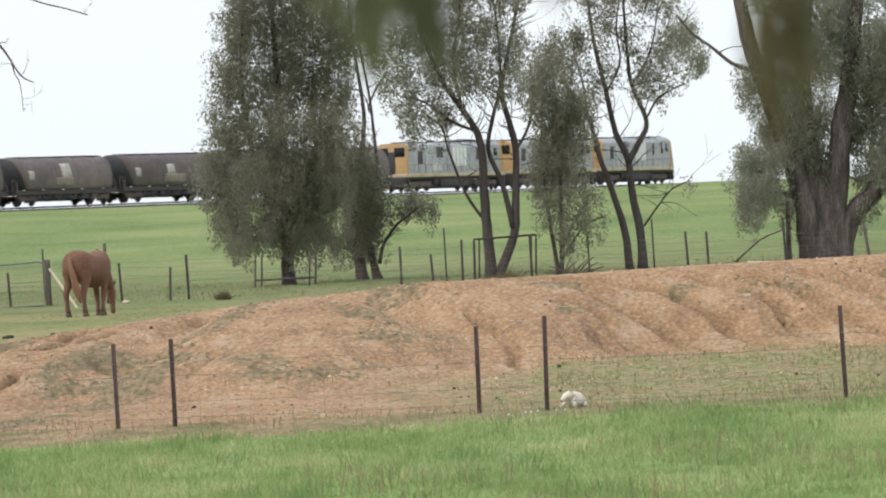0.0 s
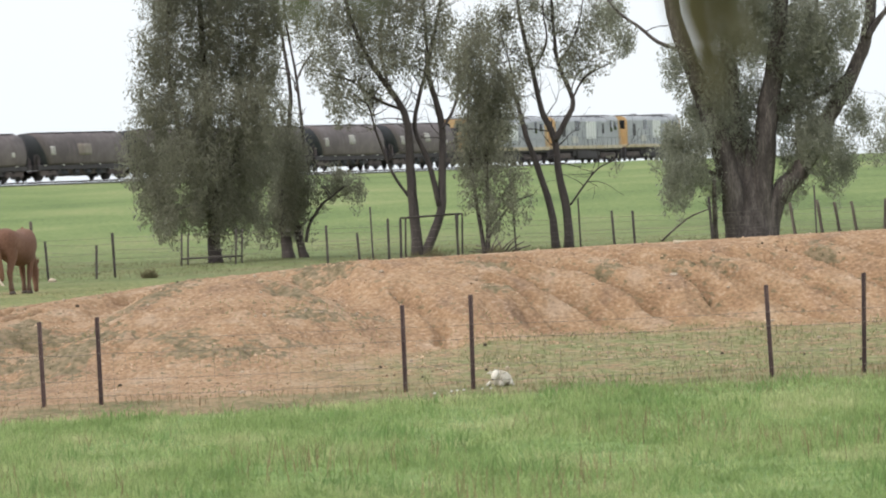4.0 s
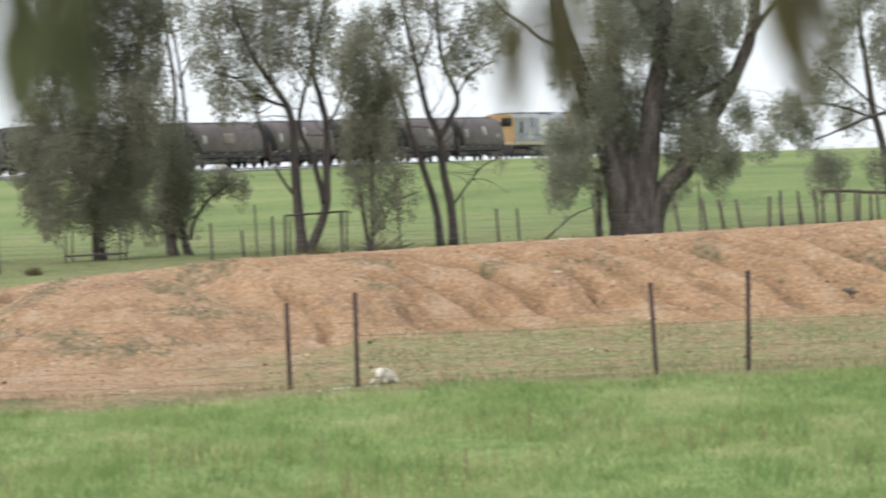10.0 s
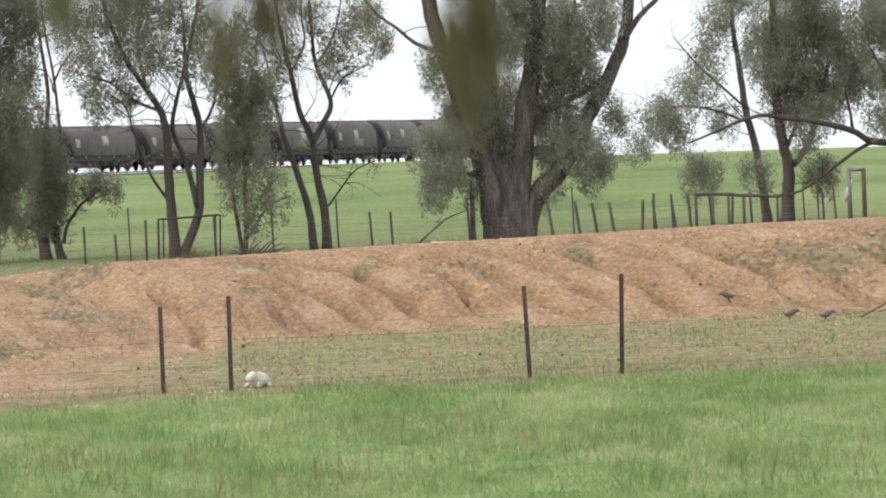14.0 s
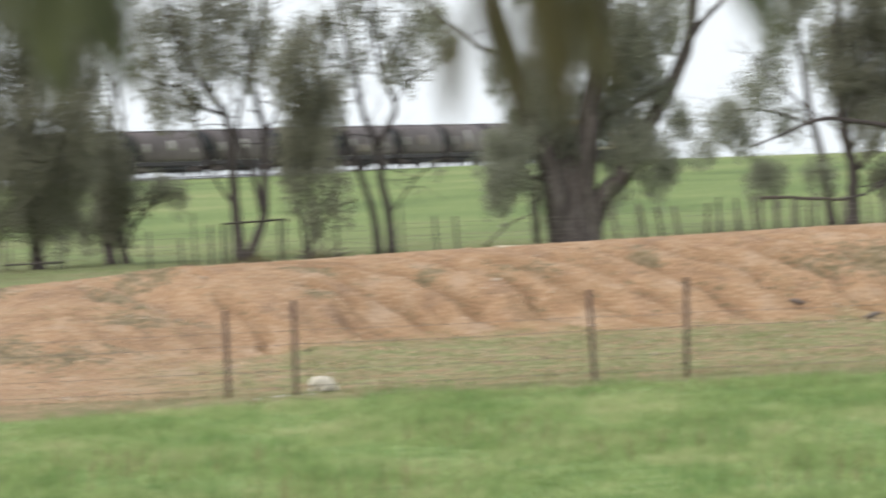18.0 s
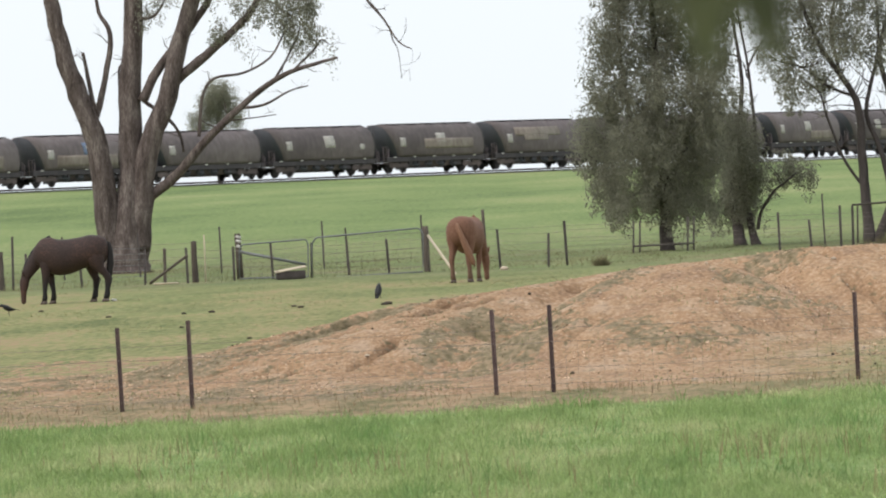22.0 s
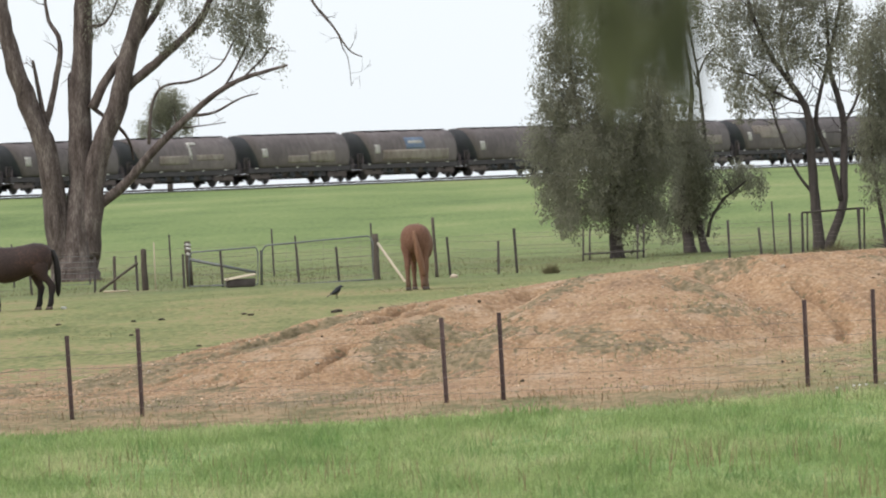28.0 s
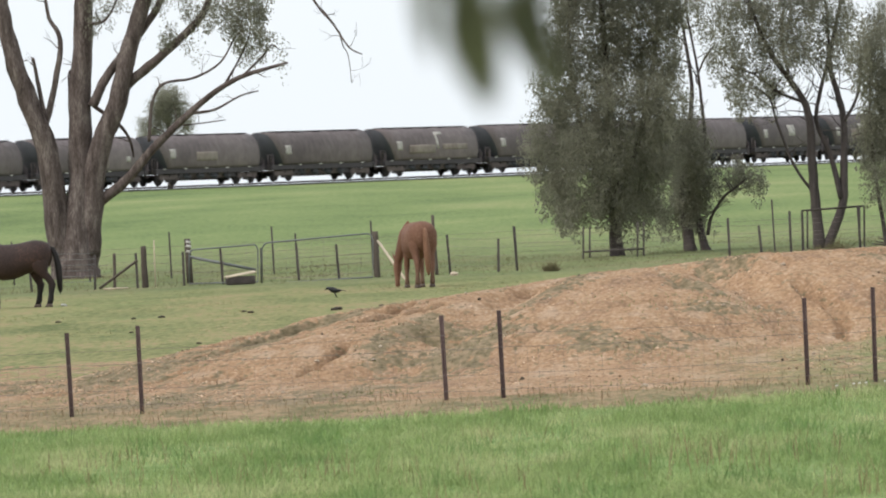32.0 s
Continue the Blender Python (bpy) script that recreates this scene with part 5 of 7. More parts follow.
def hopper_wagon(seed, marks):
    """A grain hopper: bowed body, dark sloping ends set in, roof walk, underframe, chutes and two bogies. x runs along the track."""
    wagon = empty("grain_hopper_wagon", (0, 0, 0), "dusty brown bogie grain hopper wagon with faded markings", "railway wagon", "wagons of the grain train")
    rnd = random.Random(seed)
    if "body" not in SHARED:
        bm = bmesh.new()
        rings = hull(bm, -6.55, 6.2, 1.30, 3.88)
        for r, s in ((rings[0], 1), (rings[-1], -1)):
            bm.faces.new(r if s < 0 else r[::-1])
        bmesh.ops.recalc_face_normals(bm, faces=bm.faces)
        SHARED["body"] = mesh_of("body", bm, M_HOPPER)
        # the dark end sheets, set just outside the body
        for key, x0, sgn in (("rear_end", -6.57, 1), ("front_end", 6.22, 0)):
            bm = bmesh.new()
            rows = []
            for i in range(11):
                z = 1.28 + 2.62 * i / 10
                x, half = x0 + sgn * rear_slope(z), side_y(z) * 0.985
                rows.append([bm.verts.new((x, -half, z)), bm.verts.new((x, half, z)), bm.verts.new((x + 0.015, half, z)), bm.verts.new((x + 0.015, -half, z))])
            for a, b in zip(rows, rows[1:]):
                for i in range(4):
                    bm.faces.new((a[i], a[(i + 1) % 4], b[(i + 1) % 4], b[i]))
            bm.faces.new(rows[0][::-1])
            bm.faces.new(rows[-1])
            bmesh.ops.recalc_face_normals(bm, faces=bm.faces)
            SHARED[key] = mesh_of("end_sheet", bm, M_END)
        bm = bmesh.new()
        box(bm, 0, 0, 1.16, 13.3, 2.5, 0.26, 0.02)
        for y in (-1.28, 1.28):
            box(bm, 0, y, 1.08, 12.9, 0.06, 0.34, 0.01)
        for i in range(9):
            for y in (-1.2, 1.2):
                box(bm, -4.8 + 1.2 * i, y, 0.86, 0.12, 0.1, 0.3, 0.01)
        box(bm, 3.0, -0.9, 0.72, 0.9, 0.5, 0.4, 0.04)
        box(bm, -3.4, -0.9, 0.75, 0.7, 0.5, 0.4, 0.04)
        for x in (-6.5, 6.6):
            box(bm, x, 0, 1.1, 0.25, 2.7, 0.4, 0.02)
        for x in (-7.05, 7.05):
            box(bm, x, 0, 0.95, 0.5, 0.3, 0.3, 0.03)
        SHARED["frame"] = mesh_of("underframe", bm, M_UNDER, True)
        bm = bmesh.new()
        box(bm, 0.2, 0, 3.93, 11.6, 0.8, 0.06, 0.01)
        for i in range(5):
            box(bm, -4.4 + 2.3 * i, 0, 3.9, 1.2, 1.1, 0.09, 0.02)
        SHARED["walk"] = mesh_of("roof_walk", bm, M_UNDER, True)
        bm = bmesh.new()
        for y in (-1.15, 1.15):
            for x in (-6.85, -6.15):
                tube(bm, [(x, y, 1.2), (x, y, 2.1)], [0.03, 0.03], 6)
            tube(bm, [(-6.85, y, 2.1), (-6.15, y, 2.1)], [0.03, 0.03], 6)
        tube(bm, [(-6.55, 0.4, 1.2), (-6.7, 0.4, 3.9)], [0.03, 0.03], 6)
        tube(bm, [(-6.55, -0.1, 1.2), (-6.7, -0.1, 3.9)], [0.03, 0.03], 6)
        SHARED["ladder"] = mesh_of("end_ladder", bm, M_UNDER, True)
        bm = bmesh.new()
        r = bmesh.ops.create_cone(bm, cap_ends=True, segments=4, radius1=0.75, radius2=1.25, depth=0.85)["verts"]
        bmesh.ops.transform(bm, matrix=Matrix.Diagonal((0.95, 1.2, 1, 1)) @ Matrix.Rotation(radians(45), 4, "Z"), verts=r)
        for key, sy in (("slope_near", -1), ("slope_far", 1)):
            sb = bmesh.new()
            loop = []
            for x, y, z in ((-3.75, 1.24, 1.30), (3.85, 1.24, 1.30), (3.15, 0.86, 0.50), (-3.05, 0.86, 0.50)):
                loop.append((sb.verts.new((x, sy * y, z)), sb.verts.new((x, sy * (y - 0.05), z))))
            sb.faces.new([a for a, b in loop])
            sb.faces.new([b for a, b in loop][::-1])
            for (a, b), (c, d) in zip(loop, loop[1:] + loop[:1]):
                sb.faces.new((a, b, d, c))
            bmesh.ops.recalc_face_normals(sb, faces=sb.faces)
            SHARED[key] = mesh_of("slope_sheet", sb, M_LOWER, True)
        # proud dark discs stand for the shade in the gaps at the chutes
        sb = bmesh.new()
        r = bmesh.ops.create_cone(sb, cap_ends=True, segments=14, radius1=0.46, radius2=0.30, depth=0.16)["verts"]
        bmesh.ops.transform(sb, matrix=Matrix.Translation((0, -1.06, 0.80)) @ Matrix.Rotation(radians(64), 4, "X") @ Matrix.Diagonal((1.15, 0.75, 1, 1)), verts=r)
        SHARED["gate"] = mesh_of("outlet_gate", sb, M_END, True)
        sb = bmesh.new()
        tube(sb, [(-6.95, -1.22, 0.7), (-6.95, -1.22, 2.1), (-6.6, -1.22, 2.1), (-6.6, -1.22, 0.7), (-6.3, -1.22, 0.7), (-6.3, -1.22, 1.9)], [0.05] * 6, 6)
        SHARED["rods_rear"] = mesh_of("brake_rod", sb, M_LOWER)
        sb = bmesh.new()
        tube(sb, [(6.75, -1.22, 2.0), (6.75, -1.22, 0.7), (7.0, -1.22, 0.7), (7.0, -1.22, 1.8)], [0.05] * 4, 6)
        SHARED["rods_front"] = mesh_of("brake_rod", sb, M_LOWER)
        SHARED["chute"] = mesh_of("discharge_chute", bm, M_UNDER, True)
        bm = bmesh.new()
        box(bm, 0, -1.36, 1.28, 0.28, 0.05, 0.08)
        SHARED["clip"] = mesh_of("side_marker", bm, M_MARK, True)
    for nm, key in (("body", "body"), ("end_sheet", "rear_end"), ("end_sheet", "front_end"), ("underframe", "frame"), ("roof_walk", "walk"), ("end_ladder", "ladder"), ("slope_sheet", "slope_near"), ("slope_sheet", "slope_far"), ("brake_rod", "rods_rear"), ("brake_rod", "rods_front")):
        new(nm, SHARED[key]).parent = wagon
    for x in (-2.3, -0.45, 1.4):
        c = new("discharge_chute", SHARED["chute"])
        c.parent, c.location = wagon, (x, 0, 0.80)
    for x in (-2.45, -0.8, 0.9, 2.55):
        c = new("outlet_gate", SHARED["gate"])
        c.parent, c.location = wagon, (x, 0, 0)
    for x in (-5.6, -3.0, -0.4, 2.2, 5.0):
        c = new("side_marker", SHARED["clip"])
        c.parent, c.location = wagon, (x, 0, 0)
    bogie(wagon, -4.75, (-0.9, 0.9))
    bogie(wagon, 4.95, (-0.9, 0.9))
    for nm, x, z, w, h, mt in marks:
        bm = bmesh.new()
        panel(bm, x, z, w, h)
        part(nm, bm, mt, wagon)
    return wagon


def panel(bm, x, z, w, h):
    """A thin plate that lies on the bowed side of a hopper."""
    rows = []
    for i in range(5):
        zz = z - h / 2 + h * i / 4
        y = -side_y(zz) - 0.02
        rows.append([bm.verts.new((x - w / 2, y, zz)), bm.verts.new((x + w / 2, y, zz)), bm.verts.new((x + w / 2, y + 0.015, zz)), bm.verts.new((x - w / 2, y + 0.015, zz))])
    for a, b in zip(rows, rows[1:]):
        for i in range(4):
            bm.faces.new((a[i], a[(i + 1) % 4], b[(i + 1) % 4], b[i]))
    bm.faces.new(rows[0][::-1])
    bm.faces.new(rows[-1])


def locomotive(bars_wide):
    """A cowled diesel with its cab at the leading end: silver-blue sides, yellow ends and sill, dark roof gear."""
    loco = empty("diesel_locomotive", (0, 0, 0), "silver-blue diesel locomotive with yellow ends and dark roof", "locomotive", "locomotives of the grain train")
    W = 2.9

    def shell(name, x0, x1, mt, z0=1.55, z1=3.75, w=W, lean0=0.0, lean1=0.0, parent=None):
        bm = bmesh.new()
        prof = [(-w / 2, z0), (-w / 2, z1 - 0.42), (-w / 2 + 0.18, z1 - 0.14), (-w / 2 + 0.5, z1), (w / 2 - 0.5, z1), (w / 2 - 0.18, z1 - 0.14), (w / 2, z1 - 0.42), (w / 2, z0)]
        a = [bm.verts.new((x0 + lean0 * max(0, z - 2.3), y, z)) for y, z in prof]
        b = [bm.verts.new((x1 - lean1 * max(0, z - 2.3), y, z)) for y, z in prof]
        for i in range(len(a)):
            bm.faces.new((a[i], a[(i + 1) % len(a)], b[(i + 1) % len(a)], b[i]))
        bm.faces.new(a[::-1])
        bm.faces.new(b)
        bmesh.ops.recalc_face_normals(bm, faces=bm.faces)
        return part(name, bm, mt, parent or loco, flat=True)

    shell("rear_end", -9.55, -9.15, M_YELLOW, 1.45, 4.16)
    shell("hood", -9.15, 5.6, M_SILVER, 1.55, 4.18)
    cab = shell("cab", 5.6, 8.7, M_SILVER, 1.55, 4.28)
    shell("nose", 8.7, 9.75, M_YELLOW, 1.35, 4.22, W, 0.0, 0.42, cab)
    for x, w, h in ((7.9, 0.75, 0.7), (6.6, 0.55, 1.05)):
        bm = bmesh.new()
        box(bm, x, -W / 2 - 0.012, 3.3, w, 0.03, h, 0.008)
        part("cab_window", bm, M_CAB_GLASS, cab)
    for y, w, h, z, nm, mt in ((-0.78, 1.0, 0.8, 3.4, "rear_window", M_CAB_GLASS), (0.78, 1.0, 0.8, 3.4, "rear_window", M_CAB_GLASS), (0.0, 0.7, 1.9, 2.5, "end_door", M_UNDER), (0.95, 0.5, 0.5, 2.0, "end_panel", M_MARK)):
        bm = bmesh.new()
        box(bm, -9.56, y, z, 0.03, w, h, 0.008)
        part(nm, bm, mt, loco)
    for y in (-0.62, 0.62):
        bm = bmesh.new()
        box(bm, 9.31, y, 3.45, 0.05, 0.95, 0.55, 0.01, Euler((0, radians(-22), 0)).to_matrix())
        part("windscreen", bm, M_CAB_GLASS, cab)
    bm = bmesh.new()
    for y in (-0.14, 0.14):
        r = bmesh.ops.create_cone(bm, cap_ends=True, segments=12, radius1=0.11, radius2=0.11, depth=0.06)["verts"]
        bmesh.ops.transform(bm, matrix=Matrix.Translation((9.12, y, 3.98)) @ Matrix.Rotation(radians(90), 4, "Y"), verts=r)
    part("headlight", bm, M_MARK, cab)
    for x, w, z, h in ((-6.4, 2.6, 4.22, 0.16), (-3.2, 2.0, 4.2, 0.12), (-0.2, 2.6, 4.22, 0.14), (3.4, 3.2, 4.24, 0.22), (7.0, 2.2, 4.3, 0.1)):
        bm = bmesh.new()
        box(bm, x, 0, z, w, 1.9, h, 0.05)
        part("roof_hatch", bm, M_ROOF, loco)
    for x, w in ((4.6, 3.2), (0.9, 1.3)):
        bm = bmesh.new()
        box(bm, x, -W / 2 + 0.17, 3.93, w, 0.05, 0.50, 0.01, Euler((radians(-38), 0, 0)).to_matrix())
        part("roof_grille", bm, M_ROOF, loco)
    bm = bmesh.new()
    box(bm, -1.8, 0, 4.2, 0.7, 0.5, 0.4, 0.05)
    part("exhaust_stack", bm, M_ROOF, loco)
    bm = bmesh.new()
    box(bm, 0, 0, 1.40, 19.3, 2.98, 0.30, 0.02)
    part("running_board", bm, M_SILL, loco)
    bm = bmesh.new()
    box(bm, 0, 0, 1.17, 19.3, 2.6, 0.26, 0.02)
    box(bm, 0, 0, 0.72, 5.6, 2.6, 0.8, 0.12)
    # added dark filler block, closes the bright gaps between the bogies
    box(bm, 0, 0, 0.62, 17.6, 1.9, 0.72, 0.05)
    for x in (-9.75, 9.75):
        box(bm, x, 0, 0.8, 0.3, 2.7, 0.9, 0.05)
    for x in (-3.4, 3.4):
        box(bm, x, 0, 0.85, 0.9, 2.4, 0.5, 0.05)
    part("underframe", bm, M_UNDER, loco)
    for i in range(17):
        bm = bmesh.new()
        tube(bm, [(-9.3 + 1.13 * i, -1.5, 1.5), (-9.3 + 1.13 * i, -1.5, 2.3)], [0.022, 0.022], 5)
        part("stanchion", bm, M_SILVER, loco)
    bm = bmesh.new()
    tube(bm, [(-9.3, -1.5, 2.3), (8.8, -1.5, 2.3)], [0.022, 0.022], 5)
    part("handrail", bm, M_SILVER, loco)
    for i in range(4):
        bm = bmesh.new()
        box(bm, -0.4 + 0.72 * i, -W / 2 - 0.03, 2.95, 0.54, 0.06, 1.6)
        part("lettering_bar", bm, M_WHITE, loco, flat=True)
    for x, z, w, h, mt in ((-3.9, 2.1, 1.8, 0.6, M_MARK), (-3.1, 3.35, 1.2, 0.9, M_CAB_GLASS), (4.3, 3.1, 0.45, 0.95, M_ROOF), (-6.9, 2.9, 0.9, 1.1, M_ROOF)):
        bm = bmesh.new()
        box(bm, x, -W / 2 - 0.012, z, w, 0.024, h)
        part("side_grille" if mt is not M_MARK else "number_plate_bar", bm, mt, loco, flat=True)
    for i in range(9):
        bm = bmesh.new()
        box(bm, -7.4 + 1.42 * i, -W / 2 - 0.008, 2.35, 0.03, 0.02, 1.5)
        part("door_seam", bm, M_ROOF, loco, flat=True)
    bogie(loco, -6.4, (-1.8, 0.0, 1.8))
    bogie(loco, 6.4, (-1.8, 0.0, 1.8))
    return loco


SHARED = {}
TRAIN = []


def build_train():
    rnd = random.Random(8)
    s = TAIL_OF_LOCOS
    for i in range(3):
        TRAIN.append((locomotive(i), s + 1.2 + LOCO * (i + 0.5)))
    special = {
        3: [("white_panel", 0.1, 2.75, 1.3, 1.2, M_PANEL), ("dust_patch", -0.2, 1.9, 2.4, 0.7, M_STREAK)], 4: [("tan_panel", 0.0, 2.5, 1.9, 0.95, M_STREAK)],
        13: [("dust_patch", -0.5, 3.0, 6.5, 0.7, M_STREAK), ("graffiti_patch", -0.8, 2.5, 3.4, 0.45, M_STREAK)],
        14: [("white_panel", 0.5, 2.7, 1.2, 0.85, M_PANEL), ("dust_patch", 1.5, 2.3, 6.5, 0.8, M_STREAK)],
        15: [("white_panel", 0.55, 2.7, 1.3, 0.95, M_PANEL), ("small_panel", 4.6, 2.25, 0.55, 0.42, M_PANEL)], 16: [],
        17: [("blue_panel", 0.6, 2.85, 2.6, 0.95, M_BLUE), ("faded_bar", 0.6, 2.95, 1.9, 0.22, M_PANEL), ("dust_patch", 0.6, 1.95, 9.0, 0.85, M_STREAK)],
        18: [("graffiti_patch", 2.4, 2.05, 2.4, 0.8, M_STREAK), ("pale_patch", 3.2, 2.05, 2.3, 0.95, M_STREAK), ("pale_patch", -0.4, 1.9, 2.6, 0.6, M_STREAK)],
        19: [("graffiti_stroke", 0.6, 2.85, 0.3, 1.3, M_PANEL), ("graffiti_stroke", 1.1, 3.4, 1.0, 0.22, M_PANEL), ("graffiti_patch", -1.5, 2.15, 3.6, 0.7, M_STREAK), ("graffiti_patch", 3.0, 2.3, 3.4, 0.45, M_STREAK)],
        21: [("tan_panel", -0.4, 2.2, 2.6, 0.7, M_STREAK)],
    }
    for k in range(28):
        marks = [("data_panel", -4.6, 2.45, 0.72, 0.72, M_PANEL)]
        if k in special:
            marks += special[k]
        else:
            if rnd.random() < 0.6:
                marks.append(("white_panel", rnd.choice((0.2, 0.6, -0.4)), 2.65, 1.1, 0.8, M_PANEL))
            if rnd.random() < 0.4:
                marks.append(("small_panel", 4.4, 2.2, 0.5, 0.4, M_PANEL))
            if rnd.random() < 0.5:
                marks.append(("dust_patch", rnd.uniform(-1.5, 3), 1.9, rnd.uniform(2.5, 5.5), 0.7, M_STREAK))
        TRAIN.append((hopper_wagon(k, marks), s - HOPPER * (k + 0.5)))


build_train()


def build_track():
    """Two rails on sleepers over a low ballast bed."""
    bed = new("railway_track")
    tagged(bed, "single railway track on a low ballast bed", "railway track", kind="structure")
    pts = [p for p in RAIL if p[0] % 4 == 0]
    for side in (-0.72, 0.72):
        bm = bmesh.new()
        P = [(x - side * math.sin(radians(a)), y + side * math.cos(radians(a)), z - 0.08) for s, x, y, z, a in pts]
        tube(bm, P, [0.07] * len(P), 4, cap=False)
        part("rail", bm, M_RAIL, bed)
    verts, faces = [], []
    for s, x, y, z, a in pts:
        nx, ny = -math.sin(radians(a)), math.cos(radians(a))
        for off, dz in ((-2.6, -0.75), (-1.5, -0.2), (1.5, -0.2), (2.6, -0.75)):
            verts.append((x + nx * off, y + ny * off, z + dz))
    for i in range(len(pts) - 1):
        for j in range(3):
            faces.append((4 * i + j, 4 * i + j + 1, 4 * i + j + 5, 4 * i + j + 4))
    ob = new("ballast_bed", from_arrays("ballast_bed", verts, faces, M_BALLAST_SHADE))
    ob.parent = bed


build_track()



# ---- grass and stalks ----
def blades(name, n, region, height, width, mat, seed, label, category, keep=None, bend=0.35, fan=False):
    """n tapering blades over a region (x0, x1, y0, y1); keep(x, y) gives the share that grows there."""
    rng = np.random.default_rng(seed)
    x0, x1, y0, y1 = region
    X, Y = rng.uniform(x0, x1, n), rng.uniform(y0, y1, n)
    if fan:
        X *= Y / y1
    h = rng.uniform(height[0], height[1], n)
    if keep:
        k = np.array([keep(a, b) for a, b in zip(X, Y)])
        sel = rng.random(n) < k
        X, Y, h, k = X[sel], Y[sel], h[sel], k[sel]
        h = h * (0.55 + 0.45 * k)
        n = len(X)
    Z = np.array([surface(a, b) for a, b in zip(X, Y)]) - 0.02
    w = rng.uniform(width[0], width[1], n)
    an = rng.uniform(0, math.pi, n)
    lx, ly = rng.normal(0, bend, n) * h, rng.normal(0, bend, n) * h
    cx, cy = np.cos(an) * w / 2, np.sin(an) * w / 2
    a = np.stack([X - cx, Y - cy, Z], 1)
    b = np.stack([X + cx, Y + cy, Z], 1)
    c = np.stack([X + cx * 0.7 + lx * 0.4, Y + cy * 0.7 + ly * 0.4, Z + h * 0.6], 1)
    d = np.stack([X + lx, Y + ly, Z + h * 0.98], 1)
    e = np.stack([X - cx * 0.7 + lx * 0.4, Y - cy * 0.7 + ly * 0.4, Z + h * 0.6], 1)
    V = np.stack([a, b, c, d, e], 1).reshape(-1, 3)
    i = np.arange(n) * 5
    faces = np.concatenate([np.stack([i, i + 1, i + 2, i + 4], 1)]).tolist() + np.stack([i + 4, i + 2, i + 3], 1).tolist()
    me = bpy.data.meshes.new(name)
    me.from_pydata(V.tolist(), [], faces)
    me.materials.append(mat)
    return tagged(new(name, me), label, category, kind="stuff")


def clump(x, y):
    n = noise.noise((x * 0.7, y * 0.14, 2.0)) + 0.6 * noise.noise((x * 2.2, y * 0.5, 5.0))
    return min(1.0, max(0.3, 0.66 + 0.9 * n))


def lush_edge(x, y):
    """The crop stops raggedly at the fence."""
    edge = 102.2 + 1.2 * noise.noise((x * 0.9, 0.0, 7.0)) + 5.0 * smooth(-3.5, 3.5, x)
    return clump(x, y) if y < edge else 0.0


def grow():
    blades("crop_grass", 330000, (-11.6, 11.4, 57, 109), (0.05, 0.15), (0.007, 0.014), M_BLADE, 41, "lush green grass crop before the fence", "grass", lush_edge, 0.55, True)
    blades("tall_grass", 22000, (-13.5, 13.5, 72, 109), (0.10, 0.24), (0.008, 0.014), M_BLADE, 42, "taller green grass along the fence", "grass", lush_edge, 0.25)
    blades("grass_tufts", 90000, (-13.0, 13.0, 62, 108), (0.12, 0.28), (0.008, 0.015), M_TUFT, 49, "darker green tufts in the grass crop", "grass",
           lambda x, y: min(1.0, max(0.0, 4.0 * (noise.noise((x * 1.1, y * 0.22, 21.0)) + 0.4 * noise.noise((x * 3.0, y * 0.7, 22.0)) - 0.24))) if lush_edge(x, y) else 0.0, 0.4)
    blades("dry_stalks", 7000, (-13.5, 13.5, 66, 92), (0.2, 0.42), (0.006, 0.010), M_STRAW, 43, "dry seed stalks among the grass", "grass",
           lambda x, y: max(0.0, noise.noise((x * 0.5, y * 0.12, 11.0)) * 1.6 + 0.25 * (y < 80)), 0.2)
    blades("fence_weeds", 9000, (-13.5, 13.5, 101.5, 113.2), (0.04, 0.20), (0.006, 0.012), M_STRAW, 44, "dry weeds along the netting", "weeds",
           lambda x, y: max(0.0, 0.35 + 0.9 * noise.noise((x * 1.6, y * 0.7, 3.0)) + 0.4 * (109.8 < y < 111.4)), 0.35)
    blades("thin_grass", 34000, (-12, 14, 101.5, 126), (0.04, 0.12), (0.008, 0.016), M_THIN, 45, "thin grazed grass at the foot of the bank", "grass",
           lambda x, y: max(0.0, 0.08 + 0.6 * smooth(-2.0, 3.5, x) + noise.noise((x * 0.8, y * 0.4, 8.0))), 0.4)
    blades("bank_weeds", 34000, (-12, 13, 113, 132.5), (0.02, 0.06), (0.010, 0.02), M_WEED, 46, "low olive weeds on the clay bank", "weeds",
           lambda x, y: min(1.0, max(0.02, 1.1 * mound_z(x, y)[1] - 0.12 + 0.5 * noise.noise((x * 5.0, y * 2.5, 6.0)))), 0.5)
    blades("verge_grass", 70000, (-25, 25, 219, 266), (0.04, 0.17), (0.008, 0.016), M_VERGE, 47, "rank verge grass round the paddock fence", "grass",
           lambda x, y: max(0.05, 0.45 + noise.noise((x * 0.5, y * 0.3, 4.0)) - 0.3 * (y > 250)), 0.35)
    blades("paddock_turf", 24000, (-19, 4, 150, 219), (0.02, 0.06), (0.012, 0.03), M_TURF, 48, "short grazed turf tufts", "grass",
           lambda x, y: max(0.0, 0.4 + noise.noise((x * 0.5, y * 0.12, 1.0))), 0.5)


